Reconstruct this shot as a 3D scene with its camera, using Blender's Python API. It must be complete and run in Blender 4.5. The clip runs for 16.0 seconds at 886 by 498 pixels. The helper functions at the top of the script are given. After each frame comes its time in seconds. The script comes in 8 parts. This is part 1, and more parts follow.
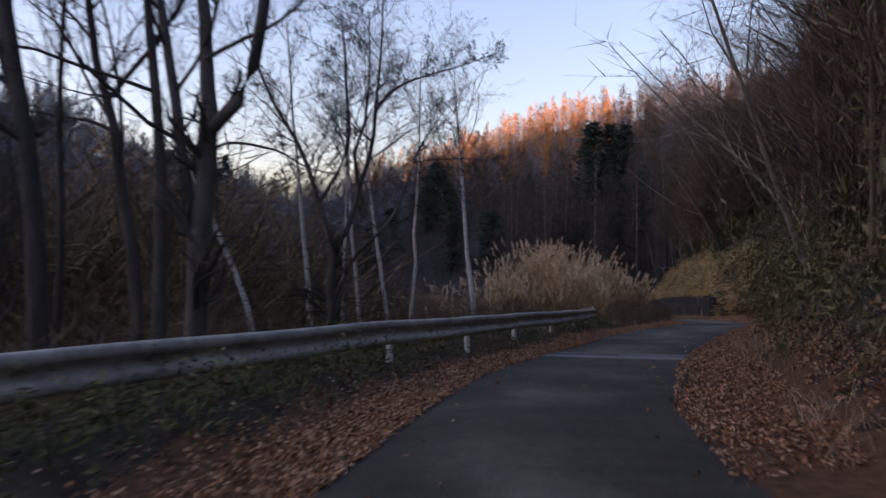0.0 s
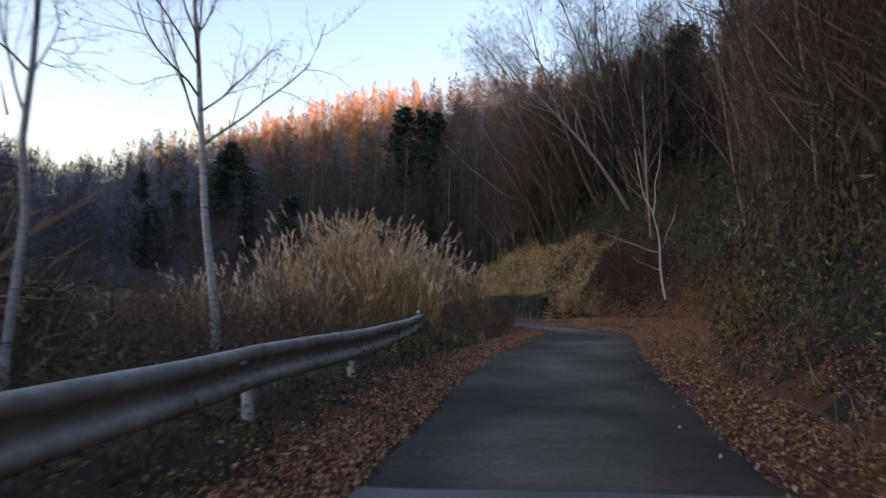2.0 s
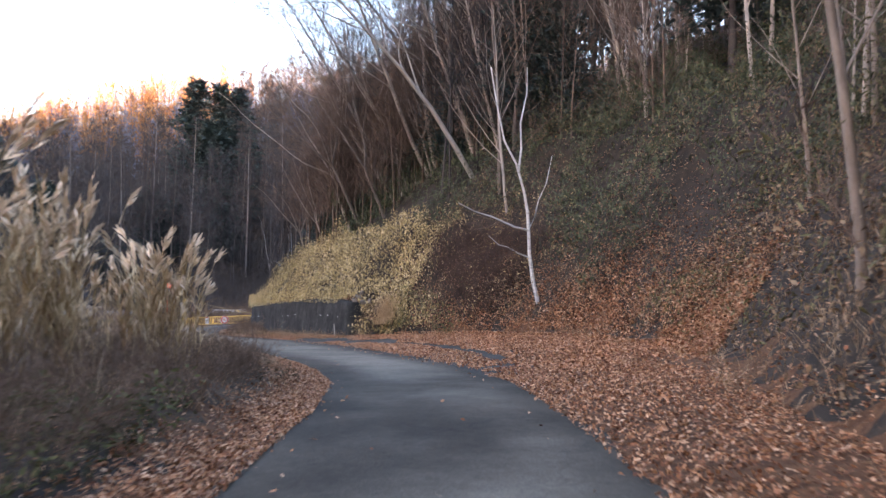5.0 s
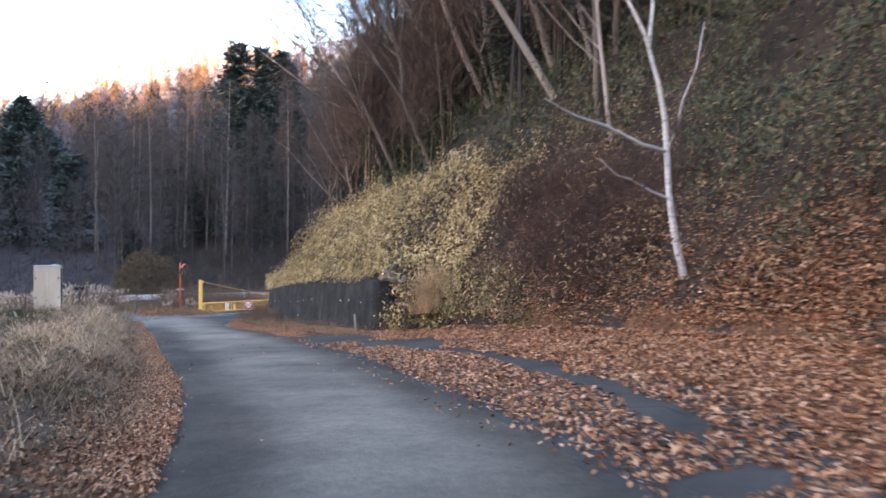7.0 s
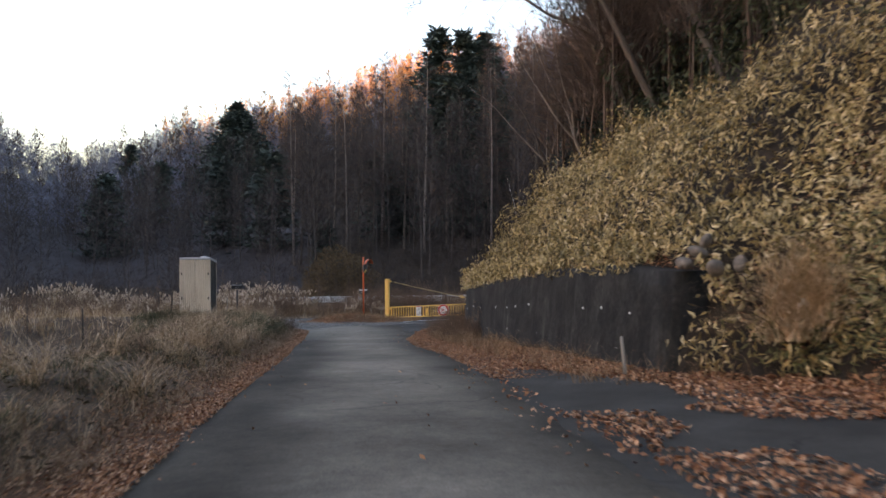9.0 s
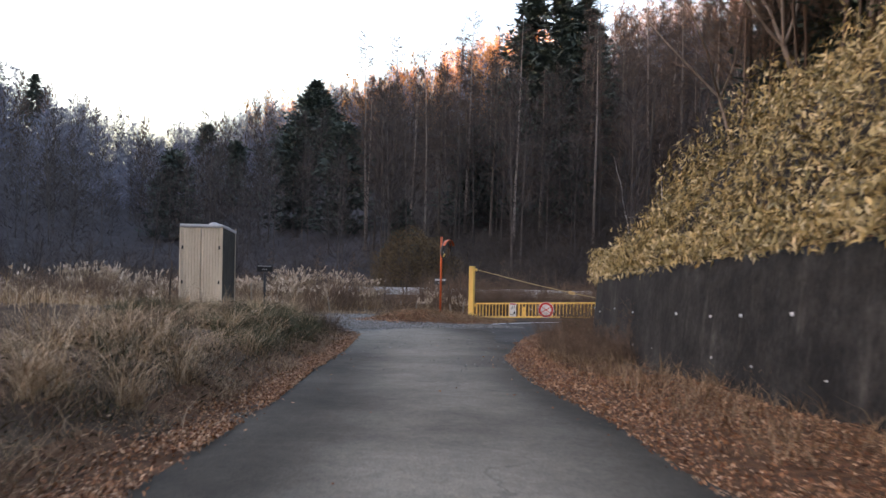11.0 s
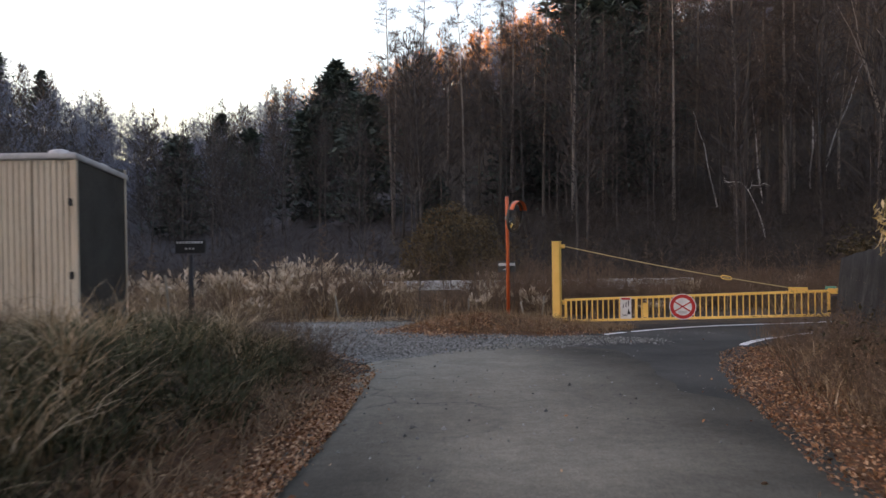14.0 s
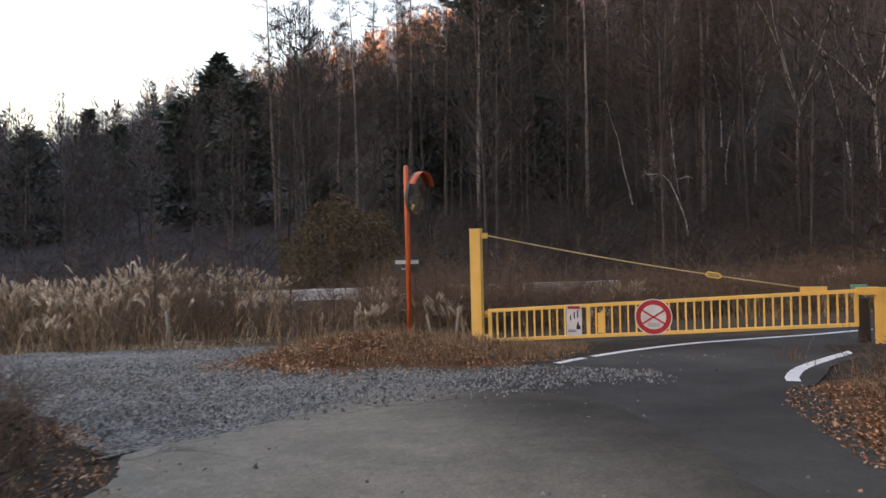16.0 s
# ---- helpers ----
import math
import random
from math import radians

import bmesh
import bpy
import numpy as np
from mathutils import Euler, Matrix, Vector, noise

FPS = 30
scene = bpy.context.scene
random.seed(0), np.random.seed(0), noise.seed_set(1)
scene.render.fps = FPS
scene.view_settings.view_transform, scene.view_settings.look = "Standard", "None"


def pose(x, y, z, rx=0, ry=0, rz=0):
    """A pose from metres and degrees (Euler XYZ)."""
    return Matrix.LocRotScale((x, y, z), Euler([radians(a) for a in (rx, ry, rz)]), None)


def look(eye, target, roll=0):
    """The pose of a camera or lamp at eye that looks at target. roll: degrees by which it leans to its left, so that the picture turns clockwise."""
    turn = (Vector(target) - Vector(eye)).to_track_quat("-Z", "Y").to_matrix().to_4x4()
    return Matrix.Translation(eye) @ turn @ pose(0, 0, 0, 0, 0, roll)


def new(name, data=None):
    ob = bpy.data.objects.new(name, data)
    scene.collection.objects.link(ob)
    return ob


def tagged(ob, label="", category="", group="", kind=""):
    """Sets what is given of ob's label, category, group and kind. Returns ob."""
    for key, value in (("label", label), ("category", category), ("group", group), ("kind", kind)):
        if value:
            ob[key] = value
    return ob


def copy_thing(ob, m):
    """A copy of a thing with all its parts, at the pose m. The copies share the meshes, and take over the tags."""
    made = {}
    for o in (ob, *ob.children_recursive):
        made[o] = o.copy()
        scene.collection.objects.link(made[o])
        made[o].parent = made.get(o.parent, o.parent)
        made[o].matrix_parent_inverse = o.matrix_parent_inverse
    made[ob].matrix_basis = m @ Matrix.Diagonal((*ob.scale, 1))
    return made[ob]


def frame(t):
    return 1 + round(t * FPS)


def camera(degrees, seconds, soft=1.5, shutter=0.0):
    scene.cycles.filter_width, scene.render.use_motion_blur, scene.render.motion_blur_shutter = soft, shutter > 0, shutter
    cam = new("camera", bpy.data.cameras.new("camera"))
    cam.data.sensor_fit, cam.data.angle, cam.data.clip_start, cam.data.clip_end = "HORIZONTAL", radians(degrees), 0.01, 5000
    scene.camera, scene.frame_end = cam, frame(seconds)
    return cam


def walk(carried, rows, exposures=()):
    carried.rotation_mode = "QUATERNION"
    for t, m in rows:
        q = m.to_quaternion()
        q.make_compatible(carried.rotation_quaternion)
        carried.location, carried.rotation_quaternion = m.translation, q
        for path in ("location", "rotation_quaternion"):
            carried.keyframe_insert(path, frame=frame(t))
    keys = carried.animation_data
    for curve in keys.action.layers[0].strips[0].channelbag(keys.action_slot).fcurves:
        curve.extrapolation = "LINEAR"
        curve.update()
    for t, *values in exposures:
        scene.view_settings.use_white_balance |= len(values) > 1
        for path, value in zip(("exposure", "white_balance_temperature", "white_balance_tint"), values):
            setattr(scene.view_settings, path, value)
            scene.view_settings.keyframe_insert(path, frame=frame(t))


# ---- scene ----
cam = camera(60.8, 16.0, soft=1.5, shutter=0.35)
METRES, EYE, TILT, LEAN, TURN = 77.5, 1.28, 0.0, 0.0, 0.0
ROWS = [
    (0.0, 0.0, 0.0, 0.0, -0.0, 0.84, -0.21),
    (0.5, 0.0021, 0.04, -0.0017, -4.67, 1.24, -0.39),
    (1.0, 0.007, 0.0798, -0.0033, -8.38, 1.3, -0.59),
    (1.5, 0.0137, 0.1169, -0.0049, -11.46, 1.02, -1.0),
    (2.0, 0.0221, 0.1529, -0.0065, -14.72, 0.78, -1.58),
    (2.5, 0.0328, 0.1877, -0.0086, -18.2, 0.36, -1.74),
    (3.0, 0.0458, 0.2219, -0.0105, -21.5, 0.89, -1.99),
    (3.5, 0.0591, 0.2526, -0.0118, -24.59, 1.52, -2.32),
    (4.0, 0.0745, 0.2832, -0.0129, -27.29, 1.6, -1.92),
    (6.5, 0.1599, 0.4361, -0.0199, -26.77, 0.87, 0.63),
    (7.0, 0.1736, 0.4703, -0.0224, -23.23, -0.22, -0.05),
    (7.5, 0.1844, 0.5053, -0.0254, -18.81, -1.17, -0.89),
    (8.0, 0.193, 0.54, -0.0277, -14.44, 0.75, 0.16),
    (8.5, 0.1993, 0.5773, -0.03, -10.62, 0.03, 0.41),
    (9.0, 0.2034, 0.6134, -0.0322, -7.9, 0.17, 0.3),
    (11.5, 0.2094, 0.7654, -0.042, 0.02, -0.38, -1.08),
    (12.0, 0.2078, 0.7913, -0.0437, 2.06, -0.25, -0.57),
    (12.5, 0.2056, 0.8163, -0.0454, 3.34, -0.57, -0.25),
    (13.0, 0.2033, 0.8394, -0.0471, 3.56, -0.6, -0.17),
    (13.5, 0.2021, 0.8611, -0.0486, 2.54, -0.51, 0.23),
    (14.0, 0.2018, 0.8821, -0.0502, 0.64, -0.66, 0.79),
    (14.5, 0.2023, 0.9035, -0.0517, -1.49, -0.59, 1.0),
    (15.0, 0.2034, 0.9222, -0.053, -3.37, -0.35, 1.17),
    (15.5, 0.205, 0.9404, -0.0541, -5.21, -0.16, 1.23),
    (16.0, 0.207, 0.9569, -0.0552, -7.02, -0.15, 1.39),
]
EXPOSURES = [(0.0, 2.17, 6680, 42), (0.5, 2.25, 6780, 41), (1.0, 2.42, 6680, 40), (1.5, 2.57, 6780, 37), (2.0, 2.47, 6680, 31), (2.5, 2.52, 6900, 30), (3.0, 2.97, 7450, 36), (3.5, 2.99, 7250, 33), (4.0, 3.57, 7000, 34), (6.5, 4.3, 6450, 30), (7.5, 4.1, 6600, 31), (8.0, 3.9, 6800, 31), (8.5, 3.1, 7250, 31), (9.0, 3.2, 7500, 31), (11.5, 3.5, 7800, 34), (12.0, 3.43, 7900, 34), (12.5, 3.04, 7850, 34), (13.0, 3.08, 7800, 34), (14.0, 3.05, 8200, 34), (16.0, 3.3, 8600, 34)]
walk(cam, [(t, pose(0, 0, EYE, TILT, LEAN, TURN) @ pose(METRES * x, METRES * y, METRES * z, 90 + pitch, roll, yaw)) for t, x, y, z, yaw, pitch, roll in ROWS], EXPOSURES)

# ---- daylight: low sun behind unseen hills added on the left, valley in shade ----
SUN_AZ, SUN_EL = -100.0, 4.3          # degrees: bearing from +y (positive to the right), height
world = bpy.data.worlds.new("sky")
scene.world = world
world.use_nodes = True
wn = world.node_tree
wn.nodes.clear()
w_out = wn.nodes.new("ShaderNodeOutputWorld")
w_bg = wn.nodes.new("ShaderNodeBackground")
w_sky = wn.nodes.new("ShaderNodeTexSky")
w_sky.sky_type = "NISHITA"
w_sky.sun_disc = False
w_sky.sun_elevation = radians(SUN_EL)
w_sky.sun_rotation = radians(SUN_AZ)
w_sky.air_density, w_sky.dust_density, w_sky.ozone_density = 1.0, 1.6, 1.6
w_bg.inputs["Strength"].default_value = 0.15
wn.links.new(w_sky.outputs[0], w_bg.inputs[0])
wn.links.new(w_bg.outputs[0], w_out.inputs[0])
sun_data = bpy.data.lights.new("sun", "SUN")
sun_data.energy, sun_data.angle, sun_data.color = 5.0, radians(0.5), (1.0, 0.62, 0.34)
sun = new("sun", sun_data)
sd = Vector((math.sin(radians(SUN_AZ)) * math.cos(radians(SUN_EL)), math.cos(radians(SUN_AZ)) * math.cos(radians(SUN_EL)), math.sin(radians(SUN_EL))))
sun.matrix_world = look(sd * 300, (0, 0, 0))

# ---- mesh helpers ----
rng = np.random.default_rng(7)


def mesh_from(name, verts, faces):
    """A mesh from arrays of vertices and of triangles or quads (one array, or a list of arrays)."""
    groups = faces if isinstance(faces, list) else [faces]
    groups = [np.asarray(g, np.int32) for g in groups if len(g)]
    me = bpy.data.meshes.new(name)
    verts = np.asarray(verts, np.float32)
    me.vertices.add(len(verts))
    me.vertices.foreach_set("co", verts.ravel())
    loops = np.concatenate([g.ravel() for g in groups])
    sizes = np.concatenate([np.full(len(g), g.shape[1], np.int32) for g in groups])
    me.loops.add(len(loops))
    me.loops.foreach_set("vertex_index", loops)
    me.polygons.add(len(sizes))
    me.polygons.foreach_set("loop_start", np.concatenate([[0], np.cumsum(sizes)[:-1]]).astype(np.int32))
    me.update(calc_edges=True)
    return me


def put(name, me, material, parent=None, label="", smooth=False):
    if material and not me.materials:
        me.materials.append(material)
    if smooth:
        me.polygons.foreach_set("use_smooth", np.ones(len(me.polygons), bool))
    ob = new(name, me)
    if parent:
        ob.parent = parent
    if label:
        ob["label"] = label
    return ob


def part(name, bm, material, parent, label="", smooth=False):
    me = bpy.data.meshes.new(name)
    bm.normal_update()
    bm.to_mesh(me)
    bm.free()
    return put(name, me, material, parent, label, smooth)


def box(bm, lo, hi, bevel=0.0, m=None):
    """A box between two corners, with rounded edges, added to bm."""
    made = bmesh.ops.create_cube(bm, size=1.0)["verts"]
    lo, hi = Vector(lo), Vector(hi)
    for v in made:
        v.co = Vector([(lo[i] + hi[i]) / 2 + v.co[i] * (hi[i] - lo[i]) for i in range(3)])
    if bevel:
        edges = list({e for v in made for e in v.link_edges})
        res = bmesh.ops.bevel(bm, geom=edges, offset=bevel, segments=2, affect="EDGES", profile=0.6)
        made = list(set(res["verts"]) | {v for v in made if v.is_valid})
    if m is not None:
        bmesh.ops.transform(bm, matrix=m, verts=[v for v in made if v.is_valid])
    return bm


def tube_bm(bm, pts, radius, sides=8, caps=True):
    """A round bar through pts."""
    rings = []
    pts = [Vector(p) for p in pts]
    for i, p in enumerate(pts):
        d = (pts[min(i + 1, len(pts) - 1)] - pts[max(i - 1, 0)]).normalized()
        a = d.cross(Vector((0, 0, 1)) if abs(d.z) < 0.9 else Vector((1, 0, 0))).normalized()
        b = d.cross(a)
        r = radius[i] if isinstance(radius, (list, tuple)) else radius
        rings.append([bm.verts.new(p + (a * math.cos(k * math.tau / sides) + b * math.sin(k * math.tau / sides)) * r) for k in range(sides)])
    for r0, r1 in zip(rings, rings[1:]):
        for k in range(sides):
            bm.faces.new((r0[k], r0[(k + 1) % sides], r1[(k + 1) % sides], r1[k]))
    if caps:
        bm.faces.new(rings[0][::-1])
        bm.faces.new(rings[-1])
    return bm


def soft(x, a, b):
    t = np.clip((np.asarray(x, float) - a) / (b - a), 0, 1)
    return t * t * (3 - 2 * t)


_lat = np.random.default_rng(3).random((64, 64))


def vnoise(x, y, scale):
    """Smooth value noise in 0..1."""
    u, v = np.asarray(x, float) / scale, np.asarray(y, float) / scale
    i, j = np.floor(u).astype(int), np.floor(v).astype(int)
    fu, fv = u - i, v - j
    fu, fv = fu * fu * (3 - 2 * fu), fv * fv * (3 - 2 * fv)
    g = lambda a, b: _lat[a % 64, b % 64]
    return (g(i, j) * (1 - fu) + g(i + 1, j) * fu) * (1 - fv) + (g(i, j + 1) * (1 - fu) + g(i + 1, j + 1) * fu) * fv


def fbm(x, y, scale):
    return (vnoise(x, y, scale) * 0.55 + vnoise(np.asarray(x) + 31, np.asarray(y) - 17, scale / 2.3) * 0.3 + vnoise(np.asarray(x) - 9, np.asarray(y) + 5, scale / 5.1) * 0.15)


# ---- materials ----
def material(name, colours, scale=6.0, fine=60.0, rough=0.85, bump=0.3, metal=0.0, island=0.0, random_object=0.0, stops=None, coords="Object", spec=0.3, bump_dist=0.02, stretch=None, two=False):
    """A surface with colours mixed by a coarse and a fine noise, relief, and a change of tone per leaf (island) or per object."""
    m = bpy.data.materials.new(name)
    m.use_nodes = True
    nt = m.node_tree
    nodes, link = nt.nodes, nt.links.new
    bsdf = nodes["Principled BSDF"]
    bsdf.inputs["Roughness"].default_value = rough
    bsdf.inputs["Metallic"].default_value = metal
    bsdf.inputs["Specular IOR Level"].default_value = spec
    co = nodes.new("ShaderNodeTexCoord")
    src = co.outputs[coords]
    if stretch:
        mp = nodes.new("ShaderNodeMapping")
        mp.inputs["Scale"].default_value = stretch
        link(src, mp.inputs[0])
        src = mp.outputs[0]
    n1, n2 = nodes.new("ShaderNodeTexNoise"), nodes.new("ShaderNodeTexNoise")
    for n, s, d in ((n1, scale, 5), (n2, fine, 3)):
        n.inputs["Scale"].default_value = s
        n.inputs["Detail"].default_value = d
        link(src, n.inputs["Vector"])
    mixv = nodes.new("ShaderNodeMath")
    mixv.operation = "MULTIPLY_ADD"
    mixv.inputs[1].default_value = 0.35
    link(n2.outputs[0], mixv.inputs[0])
    half = nodes.new("ShaderNodeMath")
    half.operation = "MULTIPLY_ADD"
    half.inputs[1].default_value, half.inputs[2].default_value = 0.75, -0.05
    link(n1.outputs[0], half.inputs[0])
    link(half.outputs[0], mixv.inputs[2])
    value = mixv.outputs[0]
    if island or random_object:
        rnd = nodes.new("ShaderNodeNewGeometry").outputs["Random Per Island"] if island else nodes.new("ShaderNodeObjectInfo").outputs["Random"]
        mx = nodes.new("ShaderNodeMix")
        mx.inputs[0].default_value = island or random_object
        link(value, mx.inputs[2])
        link(rnd, mx.inputs[3])
        value = mx.outputs[0]
    ramp = nodes.new("ShaderNodeValToRGB")
    el = ramp.color_ramp.elements
    pos = stops or list(np.linspace(0.28, 0.72, len(colours)) if not island else np.linspace(0.1, 0.9, len(colours)))
    while len(el) < len(colours):
        el.new(0.5)
    for e, p, c in zip(el, pos, colours):
        e.position, e.color = p, (*c, 1)
    link(value, ramp.inputs[0])
    link(ramp.outputs[0], bsdf.inputs["Base Color"])
    if bump:
        b = nodes.new("ShaderNodeBump")
        b.inputs["Strength"].default_value, b.inputs["Distance"].default_value = bump, bump_dist
        link(mixv.outputs[0], b.inputs["Height"])
        link(b.outputs[0], bsdf.inputs["Normal"])
    return m


M = {}
M["ground"] = material("soil_and_litter", [(0.012, 0.0095, 0.007), (0.028, 0.02, 0.0125), (0.055, 0.036, 0.021)], 3.0, 40.0, 0.95, 0.8, bump_dist=0.05)
# forest litter greyed towards blue for the haze over the left hills
M["hazy_hill_floor"] = material("hazy_wooded_hill_floor", [(0.02, 0.019, 0.021), (0.034, 0.032, 0.035), (0.052, 0.049, 0.051)], 0.6, 9.0, 0.95, 0.6, bump_dist=0.1)
M["leaf_floor"] = material("leaf_litter_floor", [(0.042, 0.019, 0.008), (0.1, 0.044, 0.018), (0.18, 0.085, 0.035)], 9.0, 45.0, 0.95, 0.9, bump_dist=0.04)
M["straw_floor"] = material("straw_floor", [(0.024, 0.015, 0.008), (0.058, 0.035, 0.018), (0.115, 0.073, 0.04)], 2.0, 25.0, 0.95, 0.8, bump_dist=0.04)
M["asphalt"] = material("worn_asphalt", [(0.0245, 0.0223, 0.0175), (0.0432, 0.039, 0.0302), (0.0645, 0.0577, 0.0441), (0.0955, 0.086, 0.0662)], 0.45, 120.0, 0.9, 0.6, bump_dist=0.01, stops=[0.3, 0.45, 0.58, 0.74], spec=0.18)
M["asphalt_new"] = material("dark_asphalt", [(0.028, 0.0275, 0.0245), (0.0465, 0.0455, 0.04), (0.07, 0.069, 0.06)], 0.5, 150.0, 0.9, 0.5, bump_dist=0.008, spec=0.18)
M["concrete_pad"] = material("worn_concrete", [(0.1, 0.1, 0.098), (0.15, 0.148, 0.142), (0.2, 0.197, 0.19)], 1.2, 90.0, 0.9, 0.3, bump_dist=0.006)
M["gravel"] = material("grey_gravel", [(0.06, 0.059, 0.053), (0.155, 0.152, 0.138), (0.31, 0.305, 0.28)], 2.0, 70.0, 0.95, 0.5, island=0.8, bump_dist=0.01, spec=0.15)
M["gravel_bed"] = material("gravel_bed", [(0.085, 0.083, 0.074), (0.165, 0.162, 0.148), (0.26, 0.256, 0.235)], 0.8, 60.0, 0.95, 0.6, bump_dist=0.02, stops=[0.35, 0.5, 0.66], spec=0.1)
M["wall"] = material("stained_concrete", [(0.009, 0.009, 0.008), (0.021, 0.02, 0.0175), (0.038, 0.0365, 0.032), (0.08, 0.077, 0.068)], 1.8, 16.0, 0.95, 0.9, stretch=(1, 1, 0.7), stops=[0.28, 0.45, 0.6, 0.8], bump_dist=0.04)
M["yellow"] = material("yellow_paint", [(0.88, 0.5, 0.11), (0.97, 0.61, 0.17)], 3.0, 40.0, 0.5, 0.1, spec=0.4)
M["orange"] = material("orange_paint", [(0.6, 0.1, 0.03), (0.75, 0.15, 0.04)], 3.0, 40.0, 0.45, 0.1, spec=0.5)
M["white"] = material("white_paint", [(0.55, 0.55, 0.53), (0.8, 0.8, 0.78)], 4.0, 60.0, 0.6, 0.1)
M["red"] = material("red_sign_paint", [(0.5, 0.03, 0.03), (0.6, 0.05, 0.04)], 4.0, 60.0, 0.45, 0.05)
M["black"] = material("black_print", [(0.02, 0.02, 0.02), (0.04, 0.04, 0.04)], 4.0, 60.0, 0.6, 0.05)
M["steel"] = material("galvanised_steel", [(0.2, 0.2, 0.2), (0.35, 0.35, 0.34)], 6.0, 60.0, 0.45, 0.1, metal=0.7)
M["rail"] = material("weathered_white_rail", [(0.2, 0.165, 0.135), (0.36, 0.325, 0.285), (0.48, 0.44, 0.39), (0.6, 0.555, 0.505)], 1.6, 25.0, 0.8, 0.2, stops=[0.25, 0.4, 0.6, 0.85], stretch=(1, 1, 2.5), spec=0.2)
M["hut"] = material("beige_corrugated_sheet", [(0.48, 0.38, 0.27), (0.62, 0.51, 0.38), (0.7, 0.59, 0.45)], 2.0, 30.0, 0.55, 0.1, stretch=(1, 1, 0.3))
M["hut_side"] = material("grey_brown_sheet", [(0.06, 0.057, 0.05), (0.115, 0.11, 0.097)], 2.0, 30.0, 0.6, 0.1)
M["plastic"] = material("grey_plastic_cover", [(0.4, 0.39, 0.38), (0.6, 0.59, 0.58)], 5.0, 30.0, 0.5, 0.4)
M["darkwood"] = material("dark_weathered_wood", [(0.03, 0.025, 0.02), (0.07, 0.055, 0.045)], 4.0, 60.0, 0.85, 0.4, stretch=(1, 1, 0.2))
M["stone"] = material("grey_stone", [(0.1, 0.084, 0.068), (0.18, 0.152, 0.124), (0.27, 0.23, 0.19)], 5.0, 40.0, 0.9, 0.5)
M["stakewood"] = material("pale_weathered_wood", [(0.2, 0.17, 0.13), (0.36, 0.32, 0.26)], 4.0, 60.0, 0.85, 0.4, stretch=(1, 1, 0.2))
M["larch_bark"] = material("larch_bark", [(0.06, 0.05, 0.042), (0.115, 0.096, 0.08), (0.2, 0.172, 0.148)], 4.0, 40.0, 0.9, 0.6, stretch=(1, 1, 0.3), random_object=0.6)
M["bark_dark"] = material("dark_bark", [(0.035, 0.03, 0.028), (0.07, 0.06, 0.055), (0.12, 0.105, 0.095)], 5.0, 40.0, 0.9, 0.7, stretch=(1, 1, 0.35), random_object=0.2)
M["bark_grey"] = material("grey_brown_bark", [(0.12, 0.094, 0.074), (0.23, 0.185, 0.148), (0.38, 0.32, 0.265)], 4.0, 40.0, 0.9, 0.6, stretch=(1, 1, 0.35), random_object=0.5)
M["twig"] = material("brown_twigs", [(0.056, 0.038, 0.028), (0.115, 0.078, 0.056), (0.195, 0.137, 0.1)], 2.0, 20.0, 0.9, 0.0, island=0.6)
M["birch"] = material("white_birch_bark", [(0.05, 0.044, 0.04), (0.38, 0.358, 0.332), (0.6, 0.575, 0.545)], 6.0, 30.0, 0.7, 0.25, stretch=(0.5, 0.5, 3.0), stops=[0.28, 0.38, 0.62])
M["larch"] = material("larch_twigs_and_needles", [(0.032, 0.027, 0.027), (0.066, 0.053, 0.048), (0.135, 0.087, 0.058)], 0.02, 1.0, 0.95, 0.0, island=0.55)
M["conifer"] = material("dark_conifer_needles", [(0.022, 0.034, 0.03), (0.04, 0.058, 0.05), (0.068, 0.092, 0.074)], 0.3, 3.0, 0.85, 0.0, island=0.6)
M["litter"] = material("fallen_leaves", [(0.11, 0.041, 0.018), (0.255, 0.1, 0.042), (0.41, 0.193, 0.088), (0.58, 0.355, 0.21)], 2.0, 20.0, 0.7, 0.0, island=0.85)
M["straw"] = material("dry_grass", [(0.085, 0.047, 0.023), (0.235, 0.14, 0.074), (0.46, 0.31, 0.18)], 1.0, 8.0, 0.8, 0.0, island=0.75)
M["pampas"] = material("dry_pampas_grass", [(0.21, 0.122, 0.052), (0.48, 0.32, 0.15), (0.74, 0.56, 0.335)], 1.0, 8.0, 0.8, 0.0, island=0.75)
M["green_grass"] = material("dull_green_grass", [(0.026, 0.03, 0.012), (0.06, 0.064, 0.026), (0.115, 0.11, 0.05)], 1.0, 8.0, 0.85, 0.0, island=0.7)
M["plume"] = material("pampas_plumes", [(0.46, 0.325, 0.205), (0.68, 0.51, 0.335), (0.86, 0.715, 0.53)], 1.0, 8.0, 0.95, 0.0, island=0.7)
M["sasa"] = material("bamboo_grass_leaves", [(0.078, 0.057, 0.02), (0.268, 0.192, 0.069), (0.51, 0.37, 0.153), (0.78, 0.615, 0.365)], 0.45, 2.0, 0.55, 0.0, island=0.5, stops=[0.24, 0.42, 0.6, 0.82])
M["withered"] = material("withered_leaves", [(0.06, 0.036, 0.02), (0.135, 0.084, 0.045), (0.23, 0.15, 0.082), (0.34, 0.245, 0.145)], 0.6, 6.0, 0.85, 0.0, island=0.6)
M["marsh_grass"] = material("pale_marsh_grass", [(0.1, 0.062, 0.035), (0.34, 0.24, 0.145), (0.64, 0.485, 0.335)], 1.0, 8.0, 0.85, 0.0, island=0.7)
